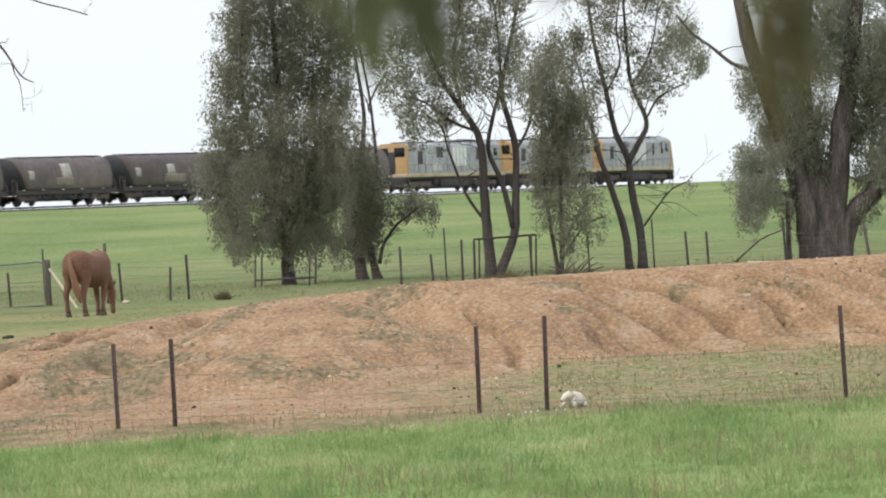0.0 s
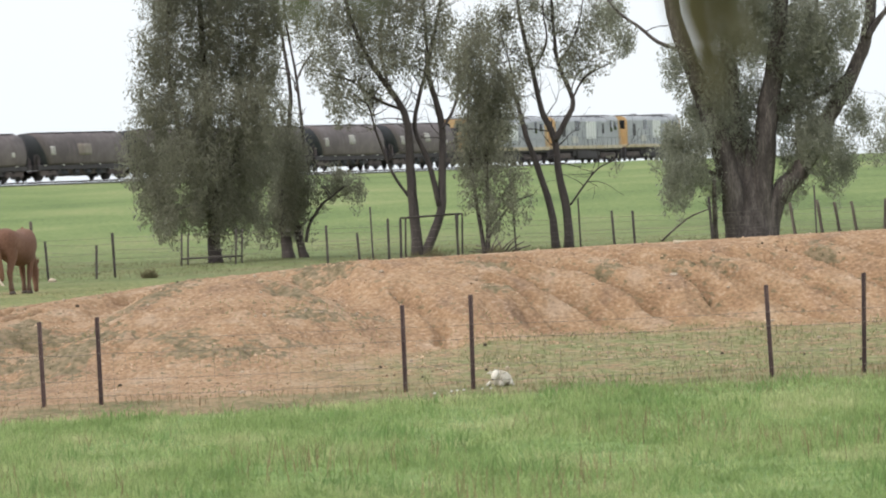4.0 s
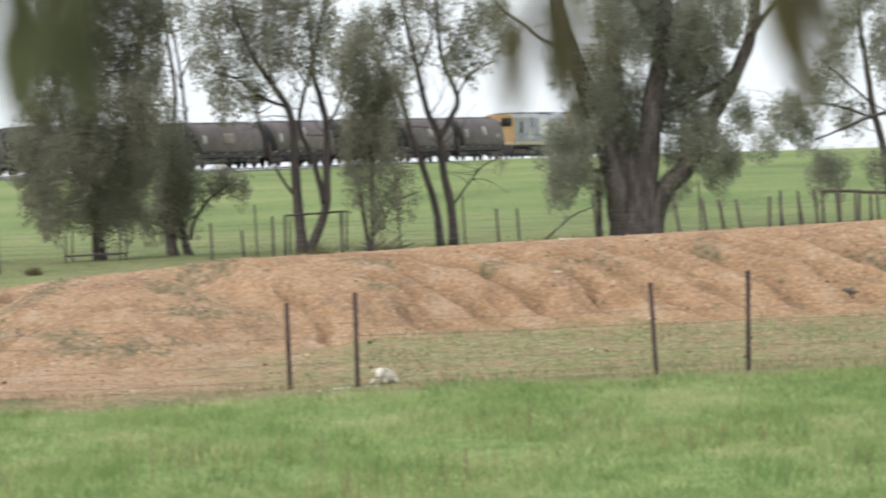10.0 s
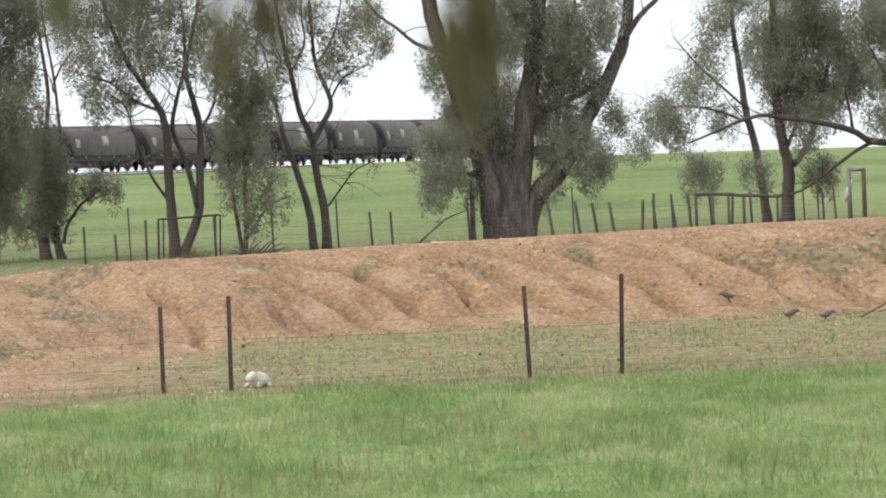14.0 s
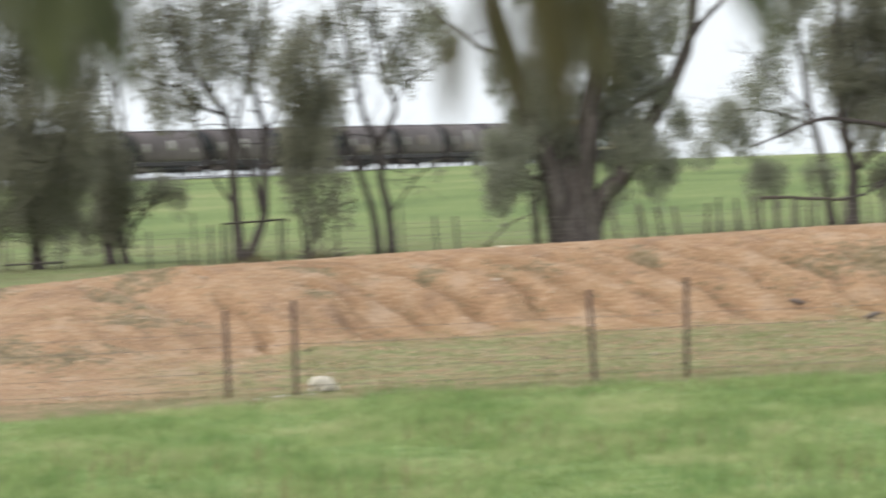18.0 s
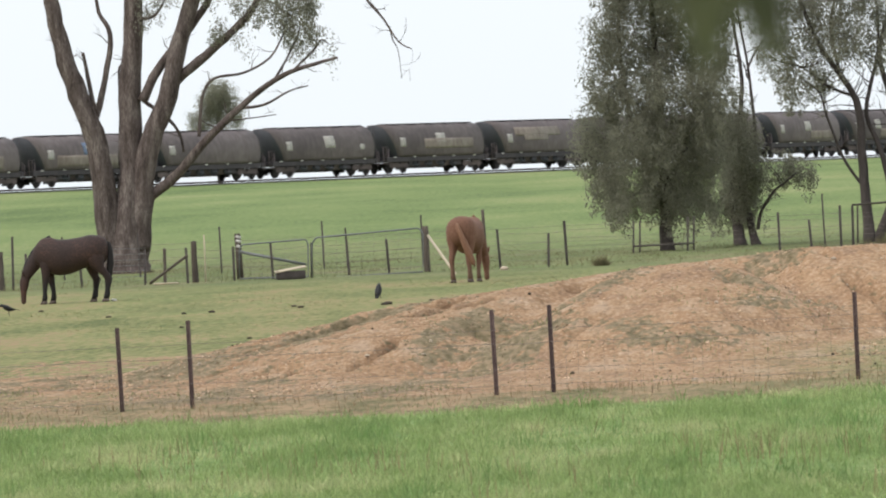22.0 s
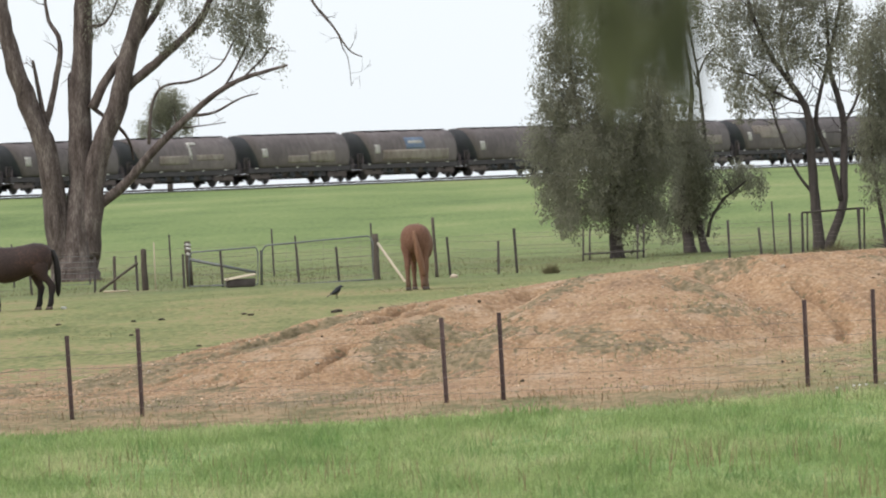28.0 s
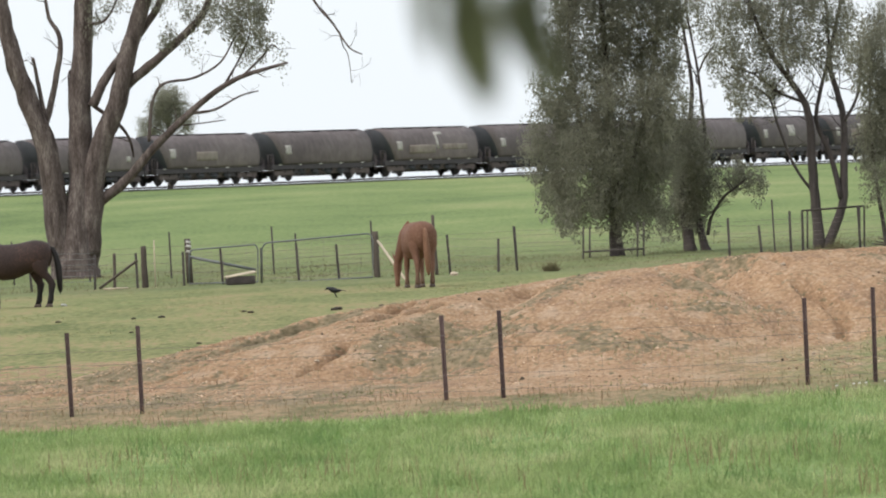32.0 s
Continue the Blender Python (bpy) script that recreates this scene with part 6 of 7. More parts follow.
M_WEED = material("bank_weed", [(0.125, 0.11, 0.063), (0.195, 0.165, 0.097), (0.28, 0.22, 0.14)], 0.6, 2.0, 0.85, 0, island=0.3, where="World", thin=0.3)
M_THIN = material("thin_grass", [(0.16, 0.185, 0.075), (0.235, 0.24, 0.115), (0.32, 0.285, 0.16)], 0.6, 2.0, 0.85, 0, island=0.3, where="World", thin=0.5)
M_VERGE = material("verge_grass", [(0.125, 0.145, 0.066), (0.20, 0.195, 0.098), (0.31, 0.25, 0.15)], 0.3, 1.0, 0.85, 0, island=0.3, where="World", thin=0.3)
M_TURF = material("turf_tuft", [(0.15, 0.165, 0.068), (0.25, 0.24, 0.11)], 0.3, 1.0, 0.85, 0, island=0.3, where="World", thin=0.3)
grow()


# ---- stones, clods, sticks ----
def hit(u, v, d0=112.0, d1=330.0):
    """Where a sight line first meets the ground or the bank."""
    d = d0
    while d < d1:
        p = spot(u, v, d)
        if p.z <= surface(p.x, p.y):
            return p
        d += 0.2
    p = spot(u, v, d1)
    p.z = surface(p.x, p.y)
    return p


def lump(name, u, v, size, mat, label, category, seed, group="", flat=0.6, d0=112.0):
    p = hit(u, v, d0)
    p.z = surface(p.x, p.y)
    bm = bmesh.new()
    bmesh.ops.create_icosphere(bm, subdivisions=2, radius=1.0)
    for w in bm.verts:
        n = 1 + 0.35 * noise.noise(w.co * 1.7 + Vector((seed, 0, 0)))
        w.co = Vector((w.co.x * size * n, w.co.y * size * n, w.co.z * size * flat * n))
    ob = new(name, mesh_of(name, bm, mat, True))
    ob.matrix_basis = pose(p.x, p.y, p.z + size * flat * 0.45, 0, 0, seed * 40)
    tagged(ob, label, category, group)


def gravel(n, seed):
    """Loose grit that the rain has washed out of the clay."""
    rng = np.random.default_rng(seed)
    X, Y = rng.uniform(-11.5, 12.8, n), rng.uniform(114.5, 132.6, n)
    s = 0.006 + 0.018 * rng.random(n) ** 3
    corner = np.array([(1, 0, 0), (0, 1, 0), (-1, 0, 0), (0, -1, 0), (0, 0, 0.8), (0, 0, -0.8)])
    tri = ((0, 1, 4), (1, 2, 4), (2, 3, 4), (3, 0, 4), (1, 0, 5), (2, 1, 5), (3, 2, 5), (0, 3, 5))
    verts, faces = [], []
    for x, y, r in zip(X, Y, s):
        z, w, s = mound_z(x, y)
        if z < ground_z(x, y) or noise.noise((x * 0.9, y * 0.5, 40.0)) + 0.5 * noise.noise((x * 3.0, y * 1.6, 41.0)) < 0.14:
            continue
        o = len(verts)
        jig = corner * r * rng.uniform(0.6, 1.4, (6, 1)) + np.array((x, y, z + 0.3 * r))
        verts.extend(jig.tolist())
        faces.extend([(a + o, b + o, c + o) for a, b, c in tri])
    tagged(new("gravel", from_arrays("gravel", verts, faces, M_GRIT)), "loose pale and rusty grit on the clay bank", "gravel", kind="stuff")


M_GRIT = material("grit", [(0.16, 0.10, 0.07), (0.40, 0.27, 0.17), (0.66, 0.54, 0.43)], 3.0, 30.0, 0.95, 0, island=0.6, where="World")


def litter():
    for i, (u, v, s) in enumerate(((805, 524, 0.045), (1323, 527, 0.06), (1498, 606, 0.035), (1392, 483, 0.03), (1300, 545, 0.03), (560, 700, 0.03), (80, 690, 0.035), (-20, 700, 0.04), (1180, 548, 0.025), (560, 735, 0.05), (-150, 690, 0.04), (2105, 450, 0.05), (2060, 470, 0.04), (1420, 560, 0.03), (700, 600, 0.03))):
        lump("stone", u, v, s, M_STONE, "pale weathered stone lying on the clay bank", "stone", i + 1, "stones on the bank")
    gravel(20000, 78)
    rnd = random.Random(77)
    for i in range(70):
        u, v = rnd.uniform(-400, 2150), 0
        p = spot(u, 500, 110)
        x, y = p.x * 1.12, rnd.uniform(114.5, 131)
        ob_s = rnd.uniform(0.012, 0.035)
        bm = bmesh.new()
        bmesh.ops.create_icosphere(bm, subdivisions=1, radius=1.0)
        for w in bm.verts:
            w.co *= ob_s * (1 + 0.4 * noise.noise(w.co * 2 + Vector((i, 0, 0))))
        ob = new("pebble", mesh_of("pebble", bm, M_STONE if rnd.random() < 0.7 else M_DUNG, True))
        ob.matrix_basis = pose(x, y, surface(x, y) + ob_s * 0.4)
        tagged(ob, "small stone weathered out of the clay", "stone", "pebbles on the bank")
    lump("white_stone", 223, 538, 0.11, M_STONE, "pale boulder in the paddock grass", "stone", 31, d0=190)
    for i, (u, v, s) in enumerate(((17, 599, 0.10), (-296, 613, 0.07), (-138, 605, 0.07), (-346, 616, 0.06), (94, 593, 0.06), (-150, 603, 0.06), (-350, 640, 0.05), (-480, 622, 0.06), (-230, 662, 0.05), (10, 600, 0.08), (-600, 612, 0.06))):
        lump("dung_clod", u, v, s, M_DUNG, "dark clod of horse dung on the turf", "dung", i + 3, "dung on the turf", 0.45, 150)
    lump("white_scrap", -470, 592, 0.07, M_MARK, "crumpled white scrap in the grass", "litter", 9, "", 0.5, 180)
    for i, (u, v) in enumerate(((930, 731), (940, 730), (952, 729), (985, 727), (900, 735), (1000, 726))):
        lump("white_flower", u, v, 0.018, M_MARK, "small white wildflower in the grass at the fence", "flower", i, "wildflowers at the fence", 0.8, 104)
    # plank on the crest of the bank
    a, b = spot(1322, 466, 131.5), spot(1428, 457, 131.5)
    a.z, b.z = surface(a.x, a.y) + 0.03, surface(b.x, b.y) + 0.03
    bm = bmesh.new()
    P, R = refine([a - a, (b - a) * 0.5 + Vector((0, 0, 0.01)), b - a], [0.035, 0.03, 0.026], 3, 0.15, 4)
    tube(bm, P, R, 7, 0.1)
    ob = new("pale_pole", mesh_of("pale_pole", bm, M_PALE))
    ob.matrix_basis = pose(*a)
    tagged(ob, "weathered pale pole lying along the bank top", "pole")
    # a leaning dead branch by the old tree, and one lying by the fence
    for pts, d, r in (([(1301, 449), (1345, 425), (1382, 408), (1400, 400)], 247.5, 0.032), ([(2083, 596), (2125, 574), (2170, 548), (2230, 520)], 116, 0.014), ([(2105, 588), (2140, 580), (2180, 574)], 116, 0.008)):
        if r < 0.02:
            d = hit(*pts[0]).y
        P = [spot(u, v, d) for u, v in pts]
        P[0].z = min(P[0].z, surface(P[0].x, P[0].y) + r)
        o = P[0].copy()
        bm = bmesh.new()
        Q, R = refine([p - o for p in P], [r * (1 - 0.2 * i) for i in range(len(P))], 3, 0.3, 8)
        tube(bm, Q, R, 7, 0.1)
        ob = new("dead_branch", mesh_of("dead_branch", bm, M_BARK))
        ob.matrix_basis = pose(*o)
        tagged(ob, "grey dead branch fallen to the ground", "branch", "dead branches")
    # low bushes and a heap of sticks
    for u, v, rx, rz, d, lab in ((785, 494, 0.42, 0.22, 226, "low dark tussock behind the bank"), (862, 482, 0.36, 0.3, 226, "low dark tussock behind the bank"), (395, 524, 0.3, 0.28, 218, "dry tussock in the verge grass"), (1010, 470, 0.3, 0.3, 232, "dry tussock in the verge grass"), (900, 470, 0.5, 0.4, 230, "pale tussock in the verge grass")):
        p = spot(u, v, d)
        p.z = surface(p.x, p.y)
        ob = empty("tussock", p, lab, "grass", "tussocks by the fence")
        rng = np.random.default_rng(int(u) + 1000)
        n = 260
        an, ra = rng.uniform(0, 6.28, n), rng.random(n) ** 0.5
        V = []
        for i in range(n):
            bx, by = math.cos(an[i]) * ra[i] * rx * 0.6, math.sin(an[i]) * ra[i] * rx * 0.6
            h = rz * rng.uniform(0.25, 1.4) * (1.1 - ra[i] * 0.6)
            tx, ty = bx * 1.5 + rng.normal() * 0.09, by * 1.5 + rng.normal() * 0.09
            V += [(bx - 0.012, by, -0.02), (bx + 0.012, by, -0.02), (tx, ty, h)]
        me = from_arrays("tuft", V, [(3 * i, 3 * i + 1, 3 * i + 2) for i in range(n)], M_TUSSOCK)
        new("tuft", me).parent = ob
    p = spot(1015, 462, 233)
    p.z = surface(p.x, p.y)
    heap = empty("stick_heap", p, "heap of grey sticks under the young gum", "sticks")
    rnd = random.Random(4)
    for i in range(14):
        bm = bmesh.new()
        an = rnd.uniform(0, 6.28)
        q = Vector((rnd.uniform(-0.4, 0.4), rnd.uniform(-0.3, 0.3), 0.02))
        e = q + Vector((math.cos(an) * 0.6, math.sin(an) * 0.4, rnd.uniform(0.1, 0.6)))
        tube(bm, [q, q.lerp(e, 0.5) + Vector((0, 0, 0.05)), e], [0.03, 0.022, 0.012], 6)
        part("stick", bm, M_TIMBER, heap)


M_TUSSOCK = material("tussock_blade", [(0.08, 0.08, 0.045), (0.15, 0.13, 0.07), (0.23, 0.19, 0.11)], 2.0, 8.0, 0.9, 0, where="World", thin=0.2)
litter()


# ---- tree guards, frame and crate ----
def tree_guard(u0, u1, top, foot, d, label, rail_low):
    a0, a1 = spot(u0, foot, d), spot(u1, foot - 4, d)
    g = empty("tree_guard", a0, label, "tree guard", "tree guards")
    o = a0
    z0, z1 = surface(a0.x, a0.y), surface(a1.x, a1.y)
    t0, t1 = spot(u0, top, d) - o, spot(u1, top - 8, d) - o
    f0, f1 = Vector((0, 0, z0 - o.z)), a1 - o
    f1.z = z1 - o.z
    back = Vector((0.15, 1.5, 0))
    for f, t in ((f0, t0), (f1, t1), (f0 + back, t0 + back), (f1 + back, t1 + back)):
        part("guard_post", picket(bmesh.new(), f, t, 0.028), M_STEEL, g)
    lo = 0.22 if rail_low else 1.0
    ring = [f0.lerp(t0, lo), f1.lerp(t1, lo), f1.lerp(t1, lo) + back, f0.lerp(t0, lo) + back]
    for i in range(4):
        bm = bmesh.new()
        tube(bm, [ring[i], ring[(i + 1) % 4]], [0.026, 0.026], 6)
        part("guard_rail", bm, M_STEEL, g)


tree_guard(452, 548, 452, 512, 240, "rusty tree guard with a low rail round the trunk", True)
tree_guard(839, 940, 424, 482, 238, "rusty square tree guard with a top rail", False)


def yard_frame():
    """A steel H-frame with a pale brace, and rails of an old yard."""
    d = 240
    base = spot(1465 + 601, 350 + 41, d)
    base.z = surface(base.x, base.y)
    g = empty("gate_frame", base, "steel gate frame with a pale slanting brace", "gate frame")
    s = lambda x, y: spot(x + 601, y + 41, d) - base
    for x, y0, y1 in ((1464, 290, 352), (1490, 290, 350)):
        bm = bmesh.new()
        f = s(x, y1)
        f.z = -0.05
        tube(bm, [f, s(x - 2, y0)], [0.07, 0.065], 9)
        part("frame_post", bm, M_GALV if x < 1480 else M_TIMBER, g)
    bm = bmesh.new()
    tube(bm, [s(1462, 294), s(1488, 293)], [0.045, 0.045], 8)
    part("frame_rail", bm, M_GALV, g)
    bm = bmesh.new()
    tube(bm, [s(1466, 310), s(1455, 350)], [0.05, 0.05], 8)
    part("brace", bm, M_MARK, g)
    base = spot(1195 + 593, 400 + 30, 231)
    base.z = surface(base.x, base.y)
    y = empty("yard_rails", base, "old timber yard panel with a dark top rail", "yard panel")
    s = lambda x, yy: spot(x + 593, yy + 30, 231) - base
    bm = bmesh.new()
    P, R = refine([s(1198, 349), s(1240, 348), s(1290, 350), s(1350, 352)], [0.05, 0.045, 0.045, 0.04], 3, 0.2, 5)
    tube(bm, P, R, 7, 0.1)
    part("top_rail", bm, M_TIMBER, y)
    for x in (1200, 1230, 1258, 1285, 1345):
        bm = bmesh.new()
        f = s(x, 398)
        f.z = -0.05
        tube(bm, [f, s(x - 2, 347)], [0.045, 0.042], 8, 0.1)
        part("yard_post", bm, M_TIMBER, y)


yard_frame()


def crate():
    p = spot(535 - 691, 502 + 53, 219)
    p.z = surface(p.x, p.y)
    c = empty("feed_crate", p, "low wooden feed crate with a pale tilted lid", "crate", rz=8)
    for y in (-0.3, 0.3):
        bm = bmesh.new()
        box(bm, 0, y, 0.12, 0.72, 0.025, 0.2, 0.005)
        part("side_board", bm, M_STEEL, c)
    for x in (-0.36, 0.36):
        bm = bmesh.new()
        box(bm, x, 0, 0.12, 0.025, 0.57, 0.2, 0.005)
        part("end_board", bm, M_STEEL, c)
    bm = bmesh.new()
    box(bm, 0, 0, 0.01, 0.68, 0.55, 0.02)
    part("floor_board", bm, M_STEEL, c)
    bm = bmesh.new()
    box(bm, 0, 0, 0.265, 0.8, 0.68, 0.025, 0.006, Euler((radians(3), radians(-9), 0)).to_matrix())
    part("lid", bm, M_PALE, c, "pale sheet lid")


crate()


# ---- animals ----
def loft(bm, sections, sides=12, wide=1.0, square=1.0):
    """A skin over oval sections: (centre, half width across y, half height, tilt of the section in degrees)."""
    rings = []
    for c, ry, rz, tilt in sections:
        c = Vector(c)
        up = Vector((math.sin(radians(tilt)), 0, math.cos(radians(tilt))))
        ring = []
        for k in range(sides):
            a = 2 * math.pi * k / sides
            ca, sa = math.cos(a), math.sin(a)
            ca, sa = math.copysign(abs(ca) ** square, ca), math.copysign(abs(sa) ** square, sa)
            ring.append(bm.verts.new(c + Vector((0, 1, 0)) * ry * wide * ca + up * rz * sa))
        rings.append(ring)
    for r0, r1 in zip(rings, rings[1:]):
        for k in range(sides):
            bm.faces.new((r0[k], r0[(k + 1) % sides], r1[(k + 1) % sides], r1[k]))
    bm.faces.new(rings[0][::-1])
    bm.faces.new(rings[-1])
    bmesh.ops.recalc_face_normals(bm, faces=bm.faces)
    return bm


def points(m, dark, low, high):
    """Lets a coat darken into the points of the lower legs."""
    n, l = m.node_tree.nodes, m.node_tree.links
    bsdf = n["Principled BSDF"]
    coat = bsdf.inputs["Base Color"].links[0].from_socket
    sep = n.new("ShaderNodeSeparateXYZ")
    l.new(n.new("ShaderNodeTexCoord").outputs["Object"], sep.inputs[0])
    rng = n.new("ShaderNodeMapRange")
    rng.inputs["From Min"].default_value, rng.inputs["From Max"].default_value = low, high
    l.new(sep.outputs["Z"], rng.inputs["Value"])
    mx = n.new("ShaderNodeMix")
    mx.data_type = "RGBA"
    mx.inputs["A"].default_value = (*dark, 1)
    l.new(rng.outputs[0], mx.inputs["Factor"])
    l.new(coat, mx.inputs["B"])
    l.new(mx.outputs["Result"], bsdf.inputs["Base Color"])
    return m


COAT = [(0.115, 0.056, 0.036), (0.175, 0.088, 0.057), (0.25, 0.135, 0.092)]
BAY = [(0.024, 0.015, 0.013), (0.042, 0.024, 0.020), (0.105, 0.050, 0.036)]
M_CHESTNUT = material("chestnut_coat", COAT, 1.6, 22.0, 0.8, 0.4)
M_CHESTNUT_TAIL = material("chestnut_tail", [(0.15, 0.07, 0.04), (0.26, 0.14, 0.085)], 4.0, 50.0, 0.7, 0.3, stretch=(6, 6, 1))
M_CHESTNUT_LEG = points(material("chestnut_leg", COAT, 1.6, 22.0, 0.8, 0.4), (0.17, 0.105, 0.075), 0.15, 0.5)
M_BAY = material("bay_coat", BAY, 1.6, 22.0, 0.65, 0.4)
M_BAY_LEG = points(material("bay_leg", BAY, 1.6, 22.0, 0.7, 0.4), (0.016, 0.013, 0.013), 0.35, 0.75)
M_BAY_DARK = material("black_points", [(0.008, 0.006, 0.006), (0.02, 0.015, 0.013)], 3.0, 40.0, 0.6, 0.2, stretch=(4, 4, 1))
M_HOOF = material("hoof", [(0.07, 0.052, 0.042), (0.14, 0.105, 0.085)], 5.0, 40.0, 0.7, 0.1)
M_FEATHER = material("black_feathers", [(0.006, 0.006, 0.007), (0.018, 0.018, 0.02)], 8.0, 60.0, 0.45, 0.2)
M_DOVE = material("grey_feathers", [(0.115, 0.095, 0.085), (0.20, 0.165, 0.15)], 10.0, 60.0, 0.7, 0.2)
M_WOOL = material("lamb_wool", [(0.62, 0.55, 0.44), (0.76, 0.70, 0.60), (0.84, 0.79, 0.70)], 8.0, 60.0, 0.95, 0.8)
M_DARK_SKIN = material("dark_skin", [(0.03, 0.022, 0.02), (0.06, 0.045, 0.04)], 8.0, 40.0, 0.6, 0.1)
MOVES = []


def gather(bm):
    """Draws a grazing horse's neck and head back towards its chest."""
    for v in bm.verts:
        if v.co.x > 0.45:
            v.co.x = 0.45 + (v.co.x - 0.45) * 0.84


def horse(name, coat, leg_mat, hair, label, at, rz, step, stride):
    h = empty(name, at, label, "horse", "", rz)
    bm = bmesh.new()
    loft(bm, [((-0.90, 0, 1.20), 0.08, 0.14, 0), ((-0.84, 0, 1.18), 0.20, 0.27, 0), ((-0.70, 0, 1.17), 0.28, 0.345, 0), ((-0.50, 0, 1.18), 0.30, 0.36, 0), ((-0.28, 0, 1.125), 0.285, 0.37, 0),
              ((-0.02, 0, 1.06), 0.305, 0.40, 0), ((0.22, 0, 1.05), 0.295, 0.41, 0), ((0.40, 0, 1.10), 0.26, 0.42, 0), ((0.56, 0, 1.15), 0.22, 0.36, 0), ((0.70, 0, 1.14), 0.17, 0.27, 0), ((0.80, 0, 1.12), 0.09, 0.15, 0)], 20, 1.18, 0.86)
    part("torso", bm, coat, h)
    bm = bmesh.new()
    loft(bm, [((0.42, 0, 1.24), 0.17, 0.26, 20), ((0.62, 0, 1.16), 0.15, 0.25, 38), ((0.84, 0, 0.98), 0.115, 0.19, 50), ((1.00, 0, 0.80), 0.098, 0.16, 55), ((1.10, 0, 0.67), 0.092, 0.14, 62), ((1.15, 0, 0.56), 0.08, 0.11, 78)], 16)
    gather(bm)
    neck = part("neck", bm, coat, h)
    bm = bmesh.new()
    loft(bm, [((1.06, 0, 0.70), 0.06, 0.09, 62), ((1.12, 0, 0.62), 0.088, 0.13, 74), ((1.155, 0, 0.54), 0.092, 0.135, 85), ((1.17, 0, 0.44), 0.09, 0.125, 88), ((1.19, 0, 0.30), 0.068, 0.088, 90), ((1.20, 0, 0.16), 0.058, 0.07, 90), ((1.20, 0, 0.07), 0.06, 0.068, 90), ((1.20, 0, 0.03), 0.035, 0.04, 90)], 12)
    gather(bm)
    part("head", bm, coat if coat is M_CHESTNUT else M_BAY, neck)
    for s in (-1, 1):
        bm = bmesh.new()
        tube(bm, [(1.13, 0.055 * s, 0.66), (1.17, 0.085 * s, 0.74), (1.20, 0.095 * s, 0.81)], [0.03, 0.032, 0.006], 7)
        gather(bm)
        part("ear", bm, coat, neck)
    bm = bmesh.new()
    loft(bm, [((0.40, 0, 1.52), 0.02, 0.05, 20), ((0.62, 0, 1.40), 0.035, 0.09, 38), ((0.86, 0, 1.17), 0.035, 0.09, 50), ((1.06, 0, 0.92), 0.03, 0.08, 55), ((1.17, 0, 0.72), 0.02, 0.06, 60)], 8)
    gather(bm)
    part("mane", bm, hair, neck)
    k = step
    legs = [(0.50 + k, 0.15), (0.46 - k, -0.15)]
    for x, y in legs:
        bm = bmesh.new()
        f = x + (x - 0.48) * 1.2
        loft(bm, [((0.46, y * 0.8, 1.20), 0.08, 0.12, 90), ((0.49, y * 0.95, 1.02), 0.10, 0.165, 90), ((0.5 + (f - 0.5) * 0.25, y, 0.86), 0.096, 0.138, 90), ((0.5 + (f - 0.5) * 0.5, y, 0.66), 0.072, 0.089, 90), ((0.5 + (f - 0.5) * 0.7, y, 0.48), 0.066, 0.074, 90), ((f, y, 0.27), 0.043, 0.050, 90), ((f, y, 0.15), 0.054, 0.062, 90), ((f + 0.02, y, 0.07), 0.058, 0.066, 90)], 10)
        lg = part("foreleg", bm, leg_mat, h)
        bm = bmesh.new()
        loft(bm, [((f + 0.02, y, 0.075), 0.060, 0.072, 90), ((f + 0.04, y, -0.01), 0.074, 0.096, 90)], 10)
        part("hoof", bm, M_HOOF, lg)
    for x, y in ((-0.62 + stride, -0.19), (-0.66 - stride, 0.19)):
        bm = bmesh.new()
        loft(bm, [((-0.62, y * 0.95, 1.24), 0.12, 0.17, 90), ((-0.60, y * 0.97, 1.0), 0.165, 0.24, 90), ((-0.58 + (x + 0.64) * 0.5, y, 0.80), 0.102, 0.162, 90), ((x - 0.06, y, 0.61), 0.072, 0.102, 90), ((x - 0.11, y, 0.51), 0.065, 0.090, 90), ((x - 0.08, y, 0.30), 0.046, 0.058, 90), ((x - 0.06, y, 0.15), 0.062, 0.072, 90), ((x - 0.03, y, 0.07), 0.060, 0.066, 90)], 10)
        lg = part("hind_leg", bm, leg_mat, h)
        bm = bmesh.new()
        loft(bm, [((x - 0.03, y, 0.075), 0.060, 0.072, 90), ((x - 0.01, y, -0.01), 0.074, 0.096, 90)], 10)
        part("hoof", bm, M_HOOF, lg)
    bm = bmesh.new()
    tube(bm, [(0.03, 0, 0.03), (-0.06, 0, -0.02), (-0.10, 0, -0.18), (-0.13, 0, -0.46), (-0.12, 0, -0.72), (-0.10, 0, -0.95), (-0.09, 0, -1.05)], [0.04, 0.05, 0.062, 0.075, 0.075, 0.055, 0.012], 12, 0.22)
    tail = part("tail", bm, hair, h)
    tail.matrix_basis = pose(-0.86, 0, 1.33)
    return h, neck, tail


